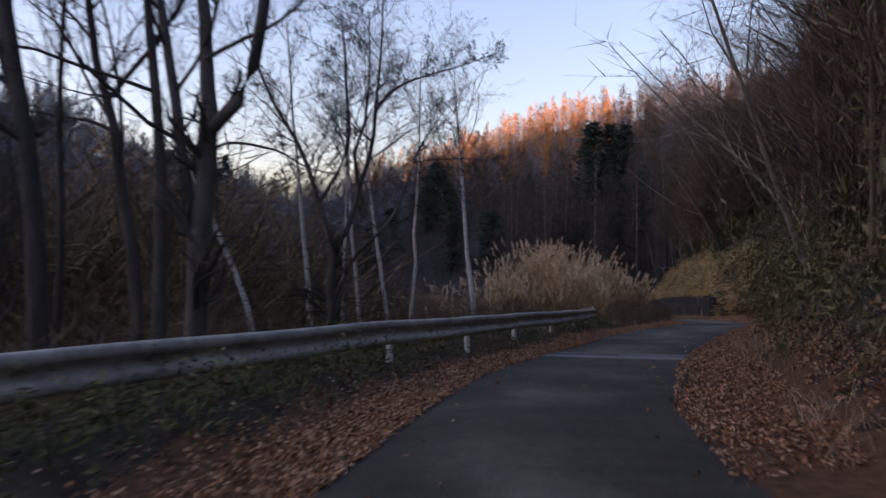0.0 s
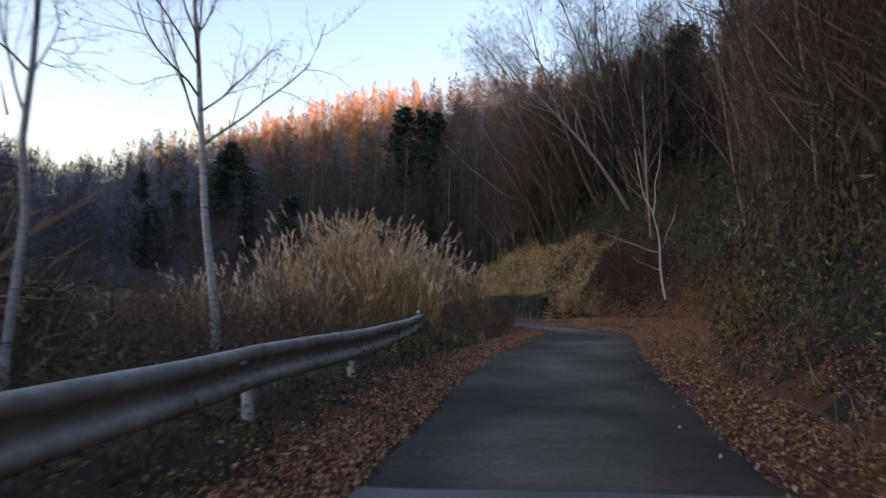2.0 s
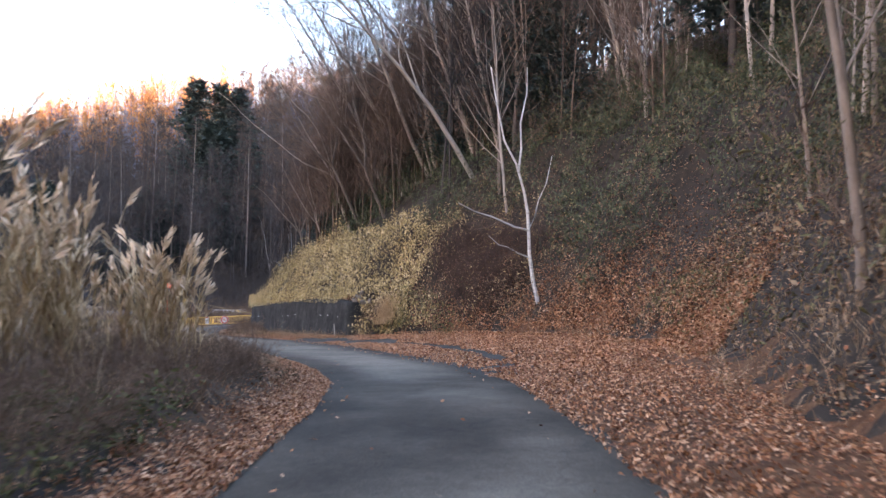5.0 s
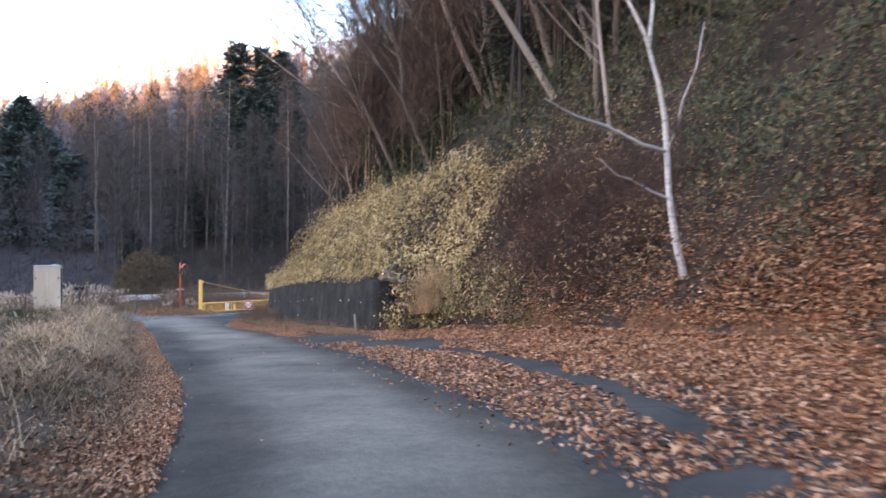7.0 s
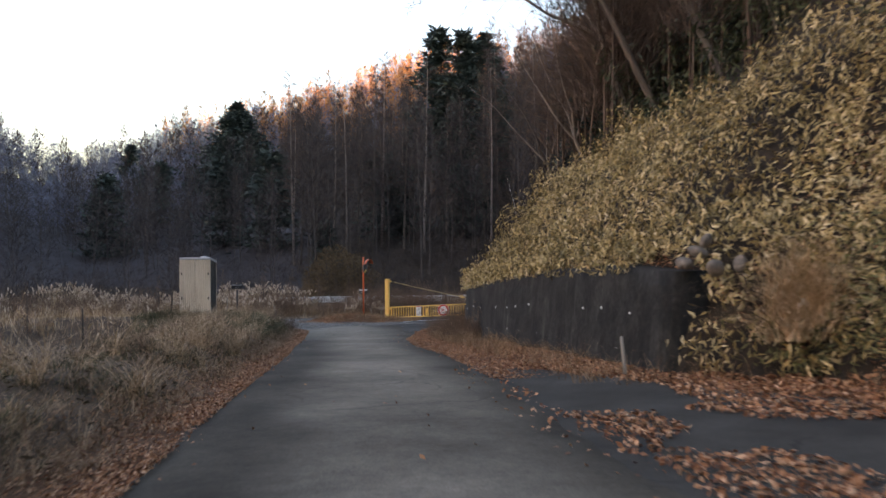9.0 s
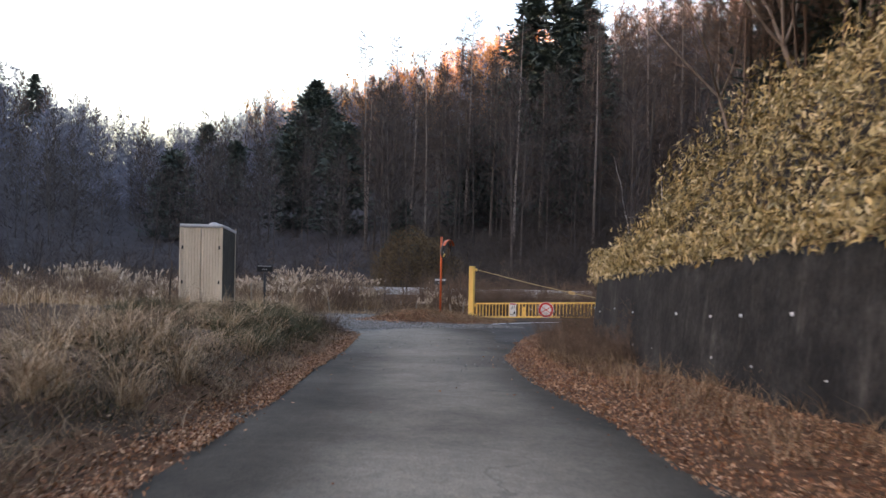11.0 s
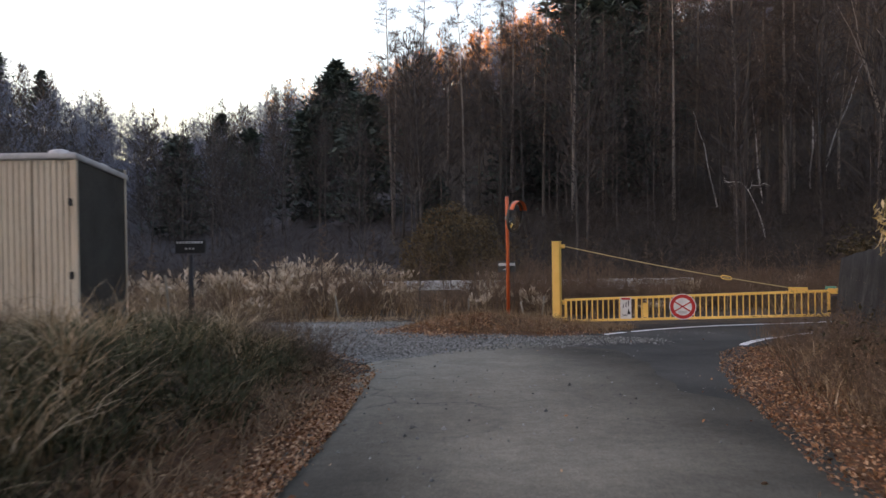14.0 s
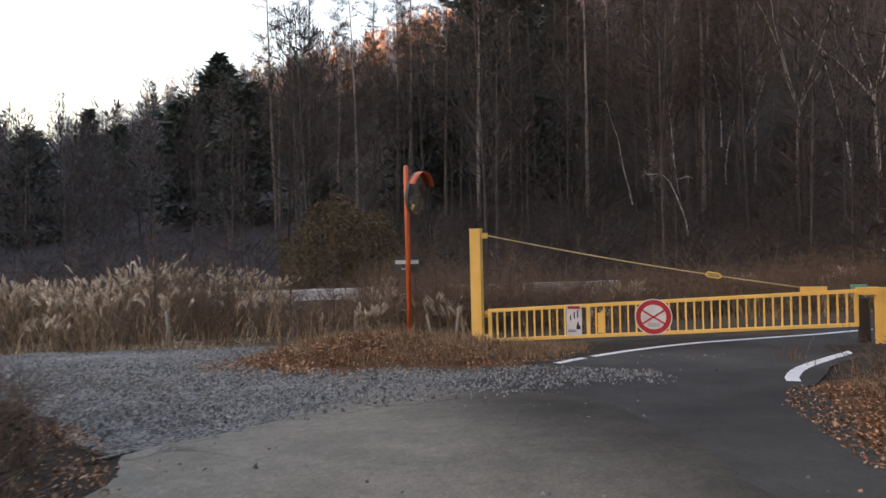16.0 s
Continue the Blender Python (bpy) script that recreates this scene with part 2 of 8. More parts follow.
M["marsh_plume"] = material("pale_marsh_plumes", [(0.38, 0.28, 0.195), (0.57, 0.445, 0.33), (0.8, 0.675, 0.535)], 1.0, 8.0, 0.95, 0.0, island=0.7)
M["valley_twig"] = material("valley_brushwood_twigs", [(0.07, 0.044, 0.029), (0.145, 0.093, 0.062), (0.25, 0.168, 0.115)], 0.5, 8.0, 0.95, 0.0, island=0.6)
# bamboo green with the shade of the upper bank darkened into it
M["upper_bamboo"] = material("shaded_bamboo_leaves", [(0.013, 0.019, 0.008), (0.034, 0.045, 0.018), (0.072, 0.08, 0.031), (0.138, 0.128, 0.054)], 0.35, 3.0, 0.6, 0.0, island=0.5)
# grey twigs with the blue of distant haze mixed into the colour
M["hazy_grey_wood"] = material("hazy_grey_bare_twigs", [(0.07, 0.077, 0.104), (0.13, 0.139, 0.178), (0.2, 0.208, 0.258)], 0.05, 2.0, 0.95, 0.0, island=0.55)
M["blond"] = material("blond_grass", [(0.4, 0.265, 0.135), (0.62, 0.44, 0.25), (0.82, 0.63, 0.4)], 1.0, 8.0, 0.8, 0.0, island=0.75)
M["tuft"] = material("bleached_grass", [(0.21, 0.128, 0.066), (0.45, 0.3, 0.168), (0.72, 0.54, 0.35)], 1.0, 8.0, 0.8, 0.0, island=0.75)
M["red_twig"] = material("reddish_twigs", [(0.036, 0.022, 0.017), (0.078, 0.046, 0.034), (0.13, 0.082, 0.06)], 2.0, 20.0, 0.9, 0.0, island=0.6)
M["herb"] = material("matted_herbs", [(0.02, 0.018, 0.008), (0.045, 0.039, 0.017), (0.095, 0.07, 0.034), (0.18, 0.13, 0.072)], 0.7, 8.0, 0.85, 0.0, island=0.55)
M["green_plate"] = material("green_plate", [(0.1, 0.34, 0.22), (0.16, 0.44, 0.3)], 4.0, 40.0, 0.5, 0.05)
M["cable"] = material("tan_cable", [(0.42, 0.3, 0.13), (0.62, 0.47, 0.24)], 8.0, 60.0, 0.6, 0.1)
# autumn gold pushed to orange to stand for sun on the ridge
M["sunlit_golden_larch"] = material("sunlit_golden_larch_needles", [(0.16, 0.07, 0.026), (0.31, 0.145, 0.052), (0.48, 0.25, 0.1)], 0.03, 1.0, 0.95, 0.0, island=0.6)
M["vine"] = material("vine_leaves", [(0.045, 0.03, 0.015), (0.095, 0.064, 0.031), (0.175, 0.122, 0.062)], 0.8, 6.0, 0.85, 0.0, island=0.6)
M["rusty"] = material("rusty_grate_steel", [(0.045, 0.036, 0.03), (0.1, 0.085, 0.072)], 6.0, 60.0, 0.7, 0.2, metal=0.3)
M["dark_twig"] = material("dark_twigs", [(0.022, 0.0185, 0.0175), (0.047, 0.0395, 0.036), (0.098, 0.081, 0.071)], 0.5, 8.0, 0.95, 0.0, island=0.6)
M["pale_bark"] = material("pale_grey_bark", [(0.17, 0.138, 0.112), (0.3, 0.252, 0.207), (0.45, 0.39, 0.33)], 4.0, 40.0, 0.9, 0.6, stretch=(1, 1, 0.35), random_object=0.4)
M["verge_green"] = material("verge_weed_leaves", [(0.04, 0.046, 0.013), (0.09, 0.095, 0.03), (0.16, 0.15, 0.056)], 0.7, 6.0, 0.8, 0.0, island=0.6)
M["sasa_green"] = material("green_bamboo_leaves", [(0.05, 0.05, 0.017), (0.12, 0.112, 0.038), (0.225, 0.19, 0.078)], 0.4, 4.0, 0.6, 0.0, island=0.6)

def worn_lane(m):
    """Tyre-worn paler asphalt down the middle stretches and towards the junction."""
    nt = m.node_tree
    nodes, link = nt.nodes, nt.links.new
    bsdf = nodes["Principled BSDF"]
    old = bsdf.inputs["Base Color"].links[0].from_socket
    geo_, sep = nodes.new("ShaderNodeTexCoord"), nodes.new("ShaderNodeSeparateXYZ")
    link(geo_.outputs["Object"], sep.inputs[0])
    rng_ = nodes.new("ShaderNodeMapRange")
    rng_.inputs["From Min"].default_value, rng_.inputs["From Max"].default_value = 8.0, 62.0
    link(sep.outputs["Y"], rng_.inputs["Value"])
    ns = nodes.new("ShaderNodeTexNoise")
    ns.inputs["Scale"].default_value, ns.inputs["Detail"].default_value = 0.3, 5
    link(geo_.outputs["Object"], ns.inputs["Vector"])
    ad = nodes.new("ShaderNodeMath")
    ad.operation = "MULTIPLY_ADD"
    ad.inputs[1].default_value, ad.inputs[2].default_value = 2.4, -1.15
    link(ns.outputs[0], ad.inputs[0])
    sm = nodes.new("ShaderNodeMath")
    sm.operation, sm.use_clamp = "MULTIPLY_ADD", True
    sm.inputs[1].default_value = 0.75
    link(rng_.outputs[0], sm.inputs[0])
    link(ad.outputs[0], sm.inputs[2])
    # the edges of the lane stay dark, the driven middle is paler
    su, wav, side, fade, top = nodes.new("ShaderNodeSeparateXYZ"), nodes.new("ShaderNodeMath"), nodes.new("ShaderNodeMath"), nodes.new("ShaderNodeMapRange"), nodes.new("ShaderNodeMath")
    link(geo_.outputs["UV"], su.inputs[0])
    wav.operation, wav.inputs[1].default_value = "MULTIPLY_ADD", 0.3
    link(ns.outputs[0], wav.inputs[0])
    link(su.outputs["X"], wav.inputs[2])
    side.operation, side.inputs[1].default_value = "SUBTRACT", 0.71
    link(wav.outputs[0], side.inputs[0])
    top.operation = "ABSOLUTE"
    link(side.outputs[0], top.inputs[0])
    fade.interpolation_type = "SMOOTHSTEP"
    fade.inputs["From Min"].default_value, fade.inputs["From Max"].default_value = 0.42, 0.1
    fade.inputs["To Min"].default_value, fade.inputs["To Max"].default_value = 0.0, 1.0
    link(top.outputs[0], fade.inputs["Value"])
    both = nodes.new("ShaderNodeMath")
    both.operation = "MULTIPLY"
    link(sm.outputs[0], both.inputs[0])
    link(fade.outputs[0], both.inputs[1])
    # a dusty pale pad where the lane meets the gravel, fading out towards the gated road
    jy, jx, shake, pad = (nodes.new(k) for k in ("ShaderNodeMapRange", "ShaderNodeMapRange", "ShaderNodeMath", "ShaderNodeMath"))
    jy.interpolation_type = jx.interpolation_type = "SMOOTHSTEP"
    jy.inputs["From Min"].default_value, jy.inputs["From Max"].default_value = 71.0, 79.5
    shake.operation, shake.inputs[1].default_value = "MULTIPLY_ADD", 2.4
    link(ns.outputs[0], shake.inputs[0])
    link(sep.outputs["X"], shake.inputs[2])
    jx.inputs["From Min"].default_value, jx.inputs["From Max"].default_value = 19.8, 17.3
    link(sep.outputs["Y"], jy.inputs["Value"])
    link(shake.outputs[0], jx.inputs["Value"])
    pad.operation = "MULTIPLY"
    link(jx.outputs[0], pad.inputs[0])
    pad.inputs[1].default_value = 0.95
    blend_ = nodes.new("ShaderNodeMix")
    link(jy.outputs[0], blend_.inputs[0])
    link(both.outputs[0], blend_.inputs[2])
    link(pad.outputs[0], blend_.inputs[3])
    mx = nodes.new("ShaderNodeMix")
    mx.data_type = "RGBA"
    link(blend_.outputs[0], mx.inputs[0])
    link(old, mx.inputs[6])
    mx.inputs[7].default_value = (0.197, 0.18, 0.142, 1)
    link(mx.outputs[2], bsdf.inputs["Base Color"])


def cracked(m, scale=0.45, amount=0.55):
    """Fine dark cracks, here and there, over a paved surface."""
    nt = m.node_tree
    nodes, link = nt.nodes, nt.links.new
    bsdf = nodes["Principled BSDF"]
    old = bsdf.inputs["Base Color"].links[0].from_socket
    co = nodes.new("ShaderNodeTexCoord")
    warp = nodes.new("ShaderNodeTexNoise")
    warp.inputs["Scale"].default_value, warp.inputs["Detail"].default_value = 1.4, 5
    link(co.outputs["Object"], warp.inputs["Vector"])
    mv = nodes.new("ShaderNodeVectorMath")
    mv.operation = "MULTIPLY_ADD"
    mv.inputs[1].default_value = (1.1, 1.1, 0)
    link(warp.outputs["Color"], mv.inputs[0])
    link(co.outputs["Object"], mv.inputs[2])
    vor = nodes.new("ShaderNodeTexVoronoi")
    vor.feature = "DISTANCE_TO_EDGE"
    vor.inputs["Scale"].default_value = scale
    link(mv.outputs[0], vor.inputs["Vector"])
    thin = nodes.new("ShaderNodeMapRange")
    thin.inputs["From Min"].default_value, thin.inputs["From Max"].default_value = 0.004, 0.012
    thin.inputs["To Min"].default_value, thin.inputs["To Max"].default_value = 1.0, 0.0
    link(vor.outputs["Distance"], thin.inputs["Value"])
    patchy = nodes.new("ShaderNodeTexNoise")
    patchy.inputs["Scale"].default_value = 0.25
    link(co.outputs["Object"], patchy.inputs["Vector"])
    gate_ = nodes.new("ShaderNodeMapRange")
    gate_.inputs["From Min"].default_value, gate_.inputs["From Max"].default_value = 0.48, 0.6
    link(patchy.outputs[0], gate_.inputs["Value"])
    mul = nodes.new("ShaderNodeMath")
    mul.operation = "MULTIPLY"
    link(thin.outputs[0], mul.inputs[0])
    link(gate_.outputs[0], mul.inputs[1])
    mx = nodes.new("ShaderNodeMix")
    mx.data_type = "RGBA"
    mx.inputs[7].default_value = (0.015, 0.015, 0.016, 1)
    fac = nodes.new("ShaderNodeMath")
    fac.operation = "MULTIPLY"
    fac.inputs[1].default_value = amount
    link(mul.outputs[0], fac.inputs[0])
    link(fac.outputs[0], mx.inputs[0])
    link(old, mx.inputs[6])
    link(mx.outputs[2], bsdf.inputs["Base Color"])


def grainy(m, scale, lo, hi, detail=6.0, warp=0.7):
    """Mottling and grain: the base colour times a rough noise."""
    nt = m.node_tree
    nodes, link = nt.nodes, nt.links.new
    bsdf = nodes["Principled BSDF"]
    old = bsdf.inputs["Base Color"].links[0].from_socket
    co, ns, mr = nodes.new("ShaderNodeTexCoord"), nodes.new("ShaderNodeTexNoise"), nodes.new("ShaderNodeMapRange")
    ns.inputs["Scale"].default_value, ns.inputs["Detail"].default_value, ns.inputs["Roughness"].default_value = scale, detail, warp
    link(co.outputs["Object"], ns.inputs["Vector"])
    mr.inputs["From Min"].default_value, mr.inputs["From Max"].default_value = 0.3, 0.7
    mr.inputs["To Min"].default_value, mr.inputs["To Max"].default_value = lo, hi
    link(ns.outputs[0], mr.inputs["Value"])
    mul = nodes.new("ShaderNodeVectorMath")
    mul.operation = "SCALE"
    link(old, mul.inputs[0])
    link(mr.outputs[0], mul.inputs["Scale"])
    link(mul.outputs[0], bsdf.inputs["Base Color"])


def stony(m, scale):
    """Small stones lying close together, each with its own tone and rounded top."""
    nt = m.node_tree
    nodes, link = nt.nodes, nt.links.new
    bsdf = nodes["Principled BSDF"]
    old = bsdf.inputs["Base Color"].links[0].from_socket
    co, vor, sep, mr = nodes.new("ShaderNodeTexCoord"), nodes.new("ShaderNodeTexVoronoi"), nodes.new("ShaderNodeSeparateColor"), nodes.new("ShaderNodeMapRange")
    vor.inputs["Scale"].default_value = scale
    link(co.outputs["Object"], vor.inputs["Vector"])
    link(vor.outputs["Color"], sep.inputs[0])
    mr.inputs["To Min"].default_value, mr.inputs["To Max"].default_value = 0.35, 1.75
    link(sep.outputs[0], mr.inputs["Value"])
    mul = nodes.new("ShaderNodeVectorMath")
    mul.operation = "SCALE"
    link(old, mul.inputs[0])
    link(mr.outputs[0], mul.inputs["Scale"])
    link(mul.outputs[0], bsdf.inputs["Base Color"])
    b = nodes.new("ShaderNodeBump")
    b.invert = True
    b.inputs["Strength"].default_value, b.inputs["Distance"].default_value = 0.9, 0.02
    link(vor.outputs["Distance"], b.inputs["Height"])
    link(b.outputs[0], bsdf.inputs["Normal"])


def streaked(m, colour, amount):
    """Pale runs of lime down a wall."""
    nt = m.node_tree
    nodes, link = nt.nodes, nt.links.new
    bsdf = nodes["Principled BSDF"]
    old = bsdf.inputs["Base Color"].links[0].from_socket
    co, mp, ns, mr, mx = nodes.new("ShaderNodeTexCoord"), nodes.new("ShaderNodeMapping"), nodes.new("ShaderNodeTexNoise"), nodes.new("ShaderNodeMapRange"), nodes.new("ShaderNodeMix")
    mp.inputs["Scale"].default_value = (2.6, 2.6, 0.5)
    mp.inputs["Rotation"].default_value = (0.25, 0, 0)
    ns.inputs["Scale"].default_value, ns.inputs["Detail"].default_value, ns.inputs["Roughness"].default_value = 1.0, 8.0, 0.7
    link(co.outputs["Object"], mp.inputs[0])
    link(mp.outputs[0], ns.inputs["Vector"])
    mr.inputs["From Min"].default_value, mr.inputs["From Max"].default_value = 0.57, 0.74
    mr.inputs["To Max"].default_value = amount
    link(ns.outputs[0], mr.inputs["Value"])
    mx.data_type = "RGBA"
    link(mr.outputs[0], mx.inputs[0])
    link(old, mx.inputs[6])
    mx.inputs[7].default_value = (*colour, 1)
    link(mx.outputs[2], bsdf.inputs["Base Color"])


worn_lane(M["asphalt"])
streaked(M["wall"], (0.17, 0.16, 0.135), 0.55)
grainy(M["asphalt"], 1.1, 0.74, 1.26, 8.0, 0.75)
grainy(M["asphalt"], 9.0, 0.8, 1.22, 6.0, 0.8)
grainy(M["asphalt"], 45.0, 0.7, 1.35, 3.0, 0.8)
grainy(M["asphalt_new"], 1.3, 0.75, 1.25, 8.0, 0.75)
grainy(M["asphalt_new"], 45.0, 0.75, 1.3, 3.0, 0.8)
stony(M["gravel_bed"], 34.0)
grainy(M["wall"], 3.2, 0.28, 1.25, 8.0, 0.8)
grainy(M["rail"], 7.0, 0.6, 1.25, 8.0, 0.75)
cracked(M["asphalt"], 0.45, 0.4)
cracked(M["asphalt_new"], 0.35)

# ---- the lie of the land ----
PATH_Y = np.array([r[2] for r in ROWS]) * METRES
PATH_Z = np.array([r[3] for r in ROWS]) * METRES
LEFT = np.array([(-3.6, -14), (-2.6, -6), (-1.6, 1), (-0.9, 5), (-0.3, 8.3), (0.32, 11), (1.19, 13.9), (2.68, 17.9), (3.4, 19.5), (4.77, 22.9), (5.75, 24.9), (6.94, 27.4), (8.9, 30.9), (11.2, 35.3), (12.8, 39.2), (13.5, 42), (13.9, 45), (14.15, 48.7), (14.2, 57), (14.4, 66), (14.3, 70), (14.4, 75), (14.4, 79.2), (14.12, 80.4), (14.7, 80.75), (15.25, 81.5), (16.1, 82.5), (16.8, 82.95)])
RIGHT = np.array([(-0.4, -14), (0.5, -6), (1.5, 1), (2.1, 5), (2.63, 8.1), (3.3, 10.3), (4.4, 13.7), (6.3, 18.3), (6.9, 19.5), (8.0, 22), (9.65, 25.4), (11.4, 28.7), (13.1, 32), (15.7, 37.5), (16.6, 40.6), (17.0, 42.5), (17.4, 45.2), (18.1, 51.7), (18.3, 59), (18.3, 65), (18.05, 69), (18.15, 73), (18.85, 76.2), (19.3, 78.6), (19.5, 80.2), (19.2, 81.4), (18.2, 82.4), (16.8, 83.0)])
# foot of the bank on the right, then round the nose of the spur behind the gate road
FOOT = np.array([(1.0, -60), (1.3, -14), (2.3, 0), (3.3, 5.5), (4.6, 9.6), (5.7, 13), (7.0, 16.6), (8.5, 20.5), (10.3, 24.1), (12.2, 27.1), (16.4, 33), (19.2, 36), (21.8, 40), (23.0, 45), (23.0, 50), (22.0, 55), (20.8, 58.2), (20.6, 66), (20.5, 72), (20.95, 76), (22.2, 80.2), (23.1, 82.4), (23.6, 83.6), (26.0, 84.5), (30.0, 85.4), (40.0, 86.5), (70.0, 88), (160.0, 80), (160.0, -60)])
# retaining wall: y, x of its face, height of its top
WALL = np.array([(57.8, 20.55, -1.52), (60.0, 20.5, -1.48), (63.0, 20.45, -1.6), (66.4, 20.4, -1.84), (70.0, 20.35, -2.12), (75.0, 20.45, -2.5), (78.0, 21.25, -2.7), (80.4, 22.15, -2.9), (82.5, 23.0, -3.0), (83.4, 23.35, -3.05)])
WALL_Y0, WALL_Y1 = WALL[0, 0], WALL[-1, 0]


def road_z(y):
    y = np.asarray(y, float)
    z = np.interp(y, PATH_Y, PATH_Z)
    z = np.where(y > PATH_Y[-1], PATH_Z[-1] - 0.04 * np.minimum(y - PATH_Y[-1], 14), z)
    return np.where(y < 0, 0.042 * -y, z)


def left_x(y):
    y = np.asarray(y, float)
    return np.where(y > 79.0, np.interp(y, [79.0, 80.3, 81.0, 82.9, 84.5, 90.0], [14.35, 13.95, 13.55, 12.45, 11.4, 8.6]), np.interp(np.minimum(y, 79.0), LEFT[:, 1], LEFT[:, 0]))


def right_x(y):
    return np.where(np.asarray(y) > 77.0, np.interp(y, [77.0, 78.6, 80.6, 82.0], [19.0, 19.4, 20.1, 21.0]), np.interp(np.minimum(y, 76.2), RIGHT[:, 1], RIGHT[:, 0]))


def squeeze(y):
    """Cosine of the road's turn from the +y axis."""
    return 1 / np.sqrt(1 + ((left_x(np.asarray(y) + 1.5) - left_x(np.asarray(y) - 1.5)) / 3) ** 2)


def bank(x, y):
    """Distance inside the foot of the bank (negative outside), and the y of the nearest point of the foot."""
    x, y = np.asarray(x, float), np.asarray(y, float)
    best, near, inside = np.full(x.shape, 1e9), np.zeros(x.shape), np.zeros(x.shape, bool)
    n = len(FOOT)
    for i in range(n):
        (ax, ay), (bx, by) = FOOT[i], FOOT[(i + 1) % n]
        crosses = ((ay > y) != (by > y)) & (x < (bx - ax) * (y - ay) / ((by - ay) or 1e-9) + ax)
        inside ^= crosses
        if i >= n - 2:
            continue
        t = np.clip(((x - ax) * (bx - ax) + (y - ay) * (by - ay)) / ((bx - ax) ** 2 + (by - ay) ** 2), 0, 1)
        qx, qy = ax + t * (bx - ax), ay + t * (by - ay)
        d = np.hypot(x - qx, y - qy)
        near = np.where(d < best, qy, near)
        best = np.minimum(d, best)
    return np.where(inside, best, -best), near


# crests between -130 and -55 lie out of view, raised to block the sun
RING_B = np.array([-180, -130, -100, -75, -55, -44, -36, -30, -26, -21, -17, -13, -9, -4, 2, 10, 20, 35, 60, 100, 140, 180.0])
RING_E = np.array([9, 13, 17, 18, 17, 13, 9.0, 8.0, 6.6, 4.9, 6.0, 7.6, 9.0, 10.4, 12.2, 14.0, 16, 17, 17, 14, 10, 9.0])   # crest, degrees
RING_D0 = np.array([130, 110, 85, 75, 72, 70, 68, 66, 62, 58, 52, 46, 42, 38, 36, 35, 35, 36, 40, 60, 90, 130.0])
RING_D1 = np.array([260, 250, 230, 215, 200, 190, 185, 180, 190, 210, 210, 205, 205, 215, 225, 215, 200, 190, 190, 220, 250, 260.0])
HUB = (16.0, 70.0)


def far_rise(x, y):
    dx, dy = np.asarray(x, float) - HUB[0], np.asarray(y, float) - HUB[1]
    d, b = np.hypot(dx, dy), np.degrees(np.arctan2(dx, dy))
    e, d0, d1 = (np.interp(b, RING_B, k) for k in (RING_E, RING_D0, RING_D1))
    crest = d1 * np.tan(np.radians(e)) + 2.0
    t = np.clip((d - d0) / (d1 - d0), 0, 1)
    up = crest * (0.75 * t + 0.25 * t * t * (3 - 2 * t))
    up = up - np.maximum(d - d1, 0) * 0.05 + (fbm(x, y, 40) - 0.5) * 7 * soft(d, d0, d0 + 60)
    return np.where(d > d0, np.maximum(up, 0), 0)


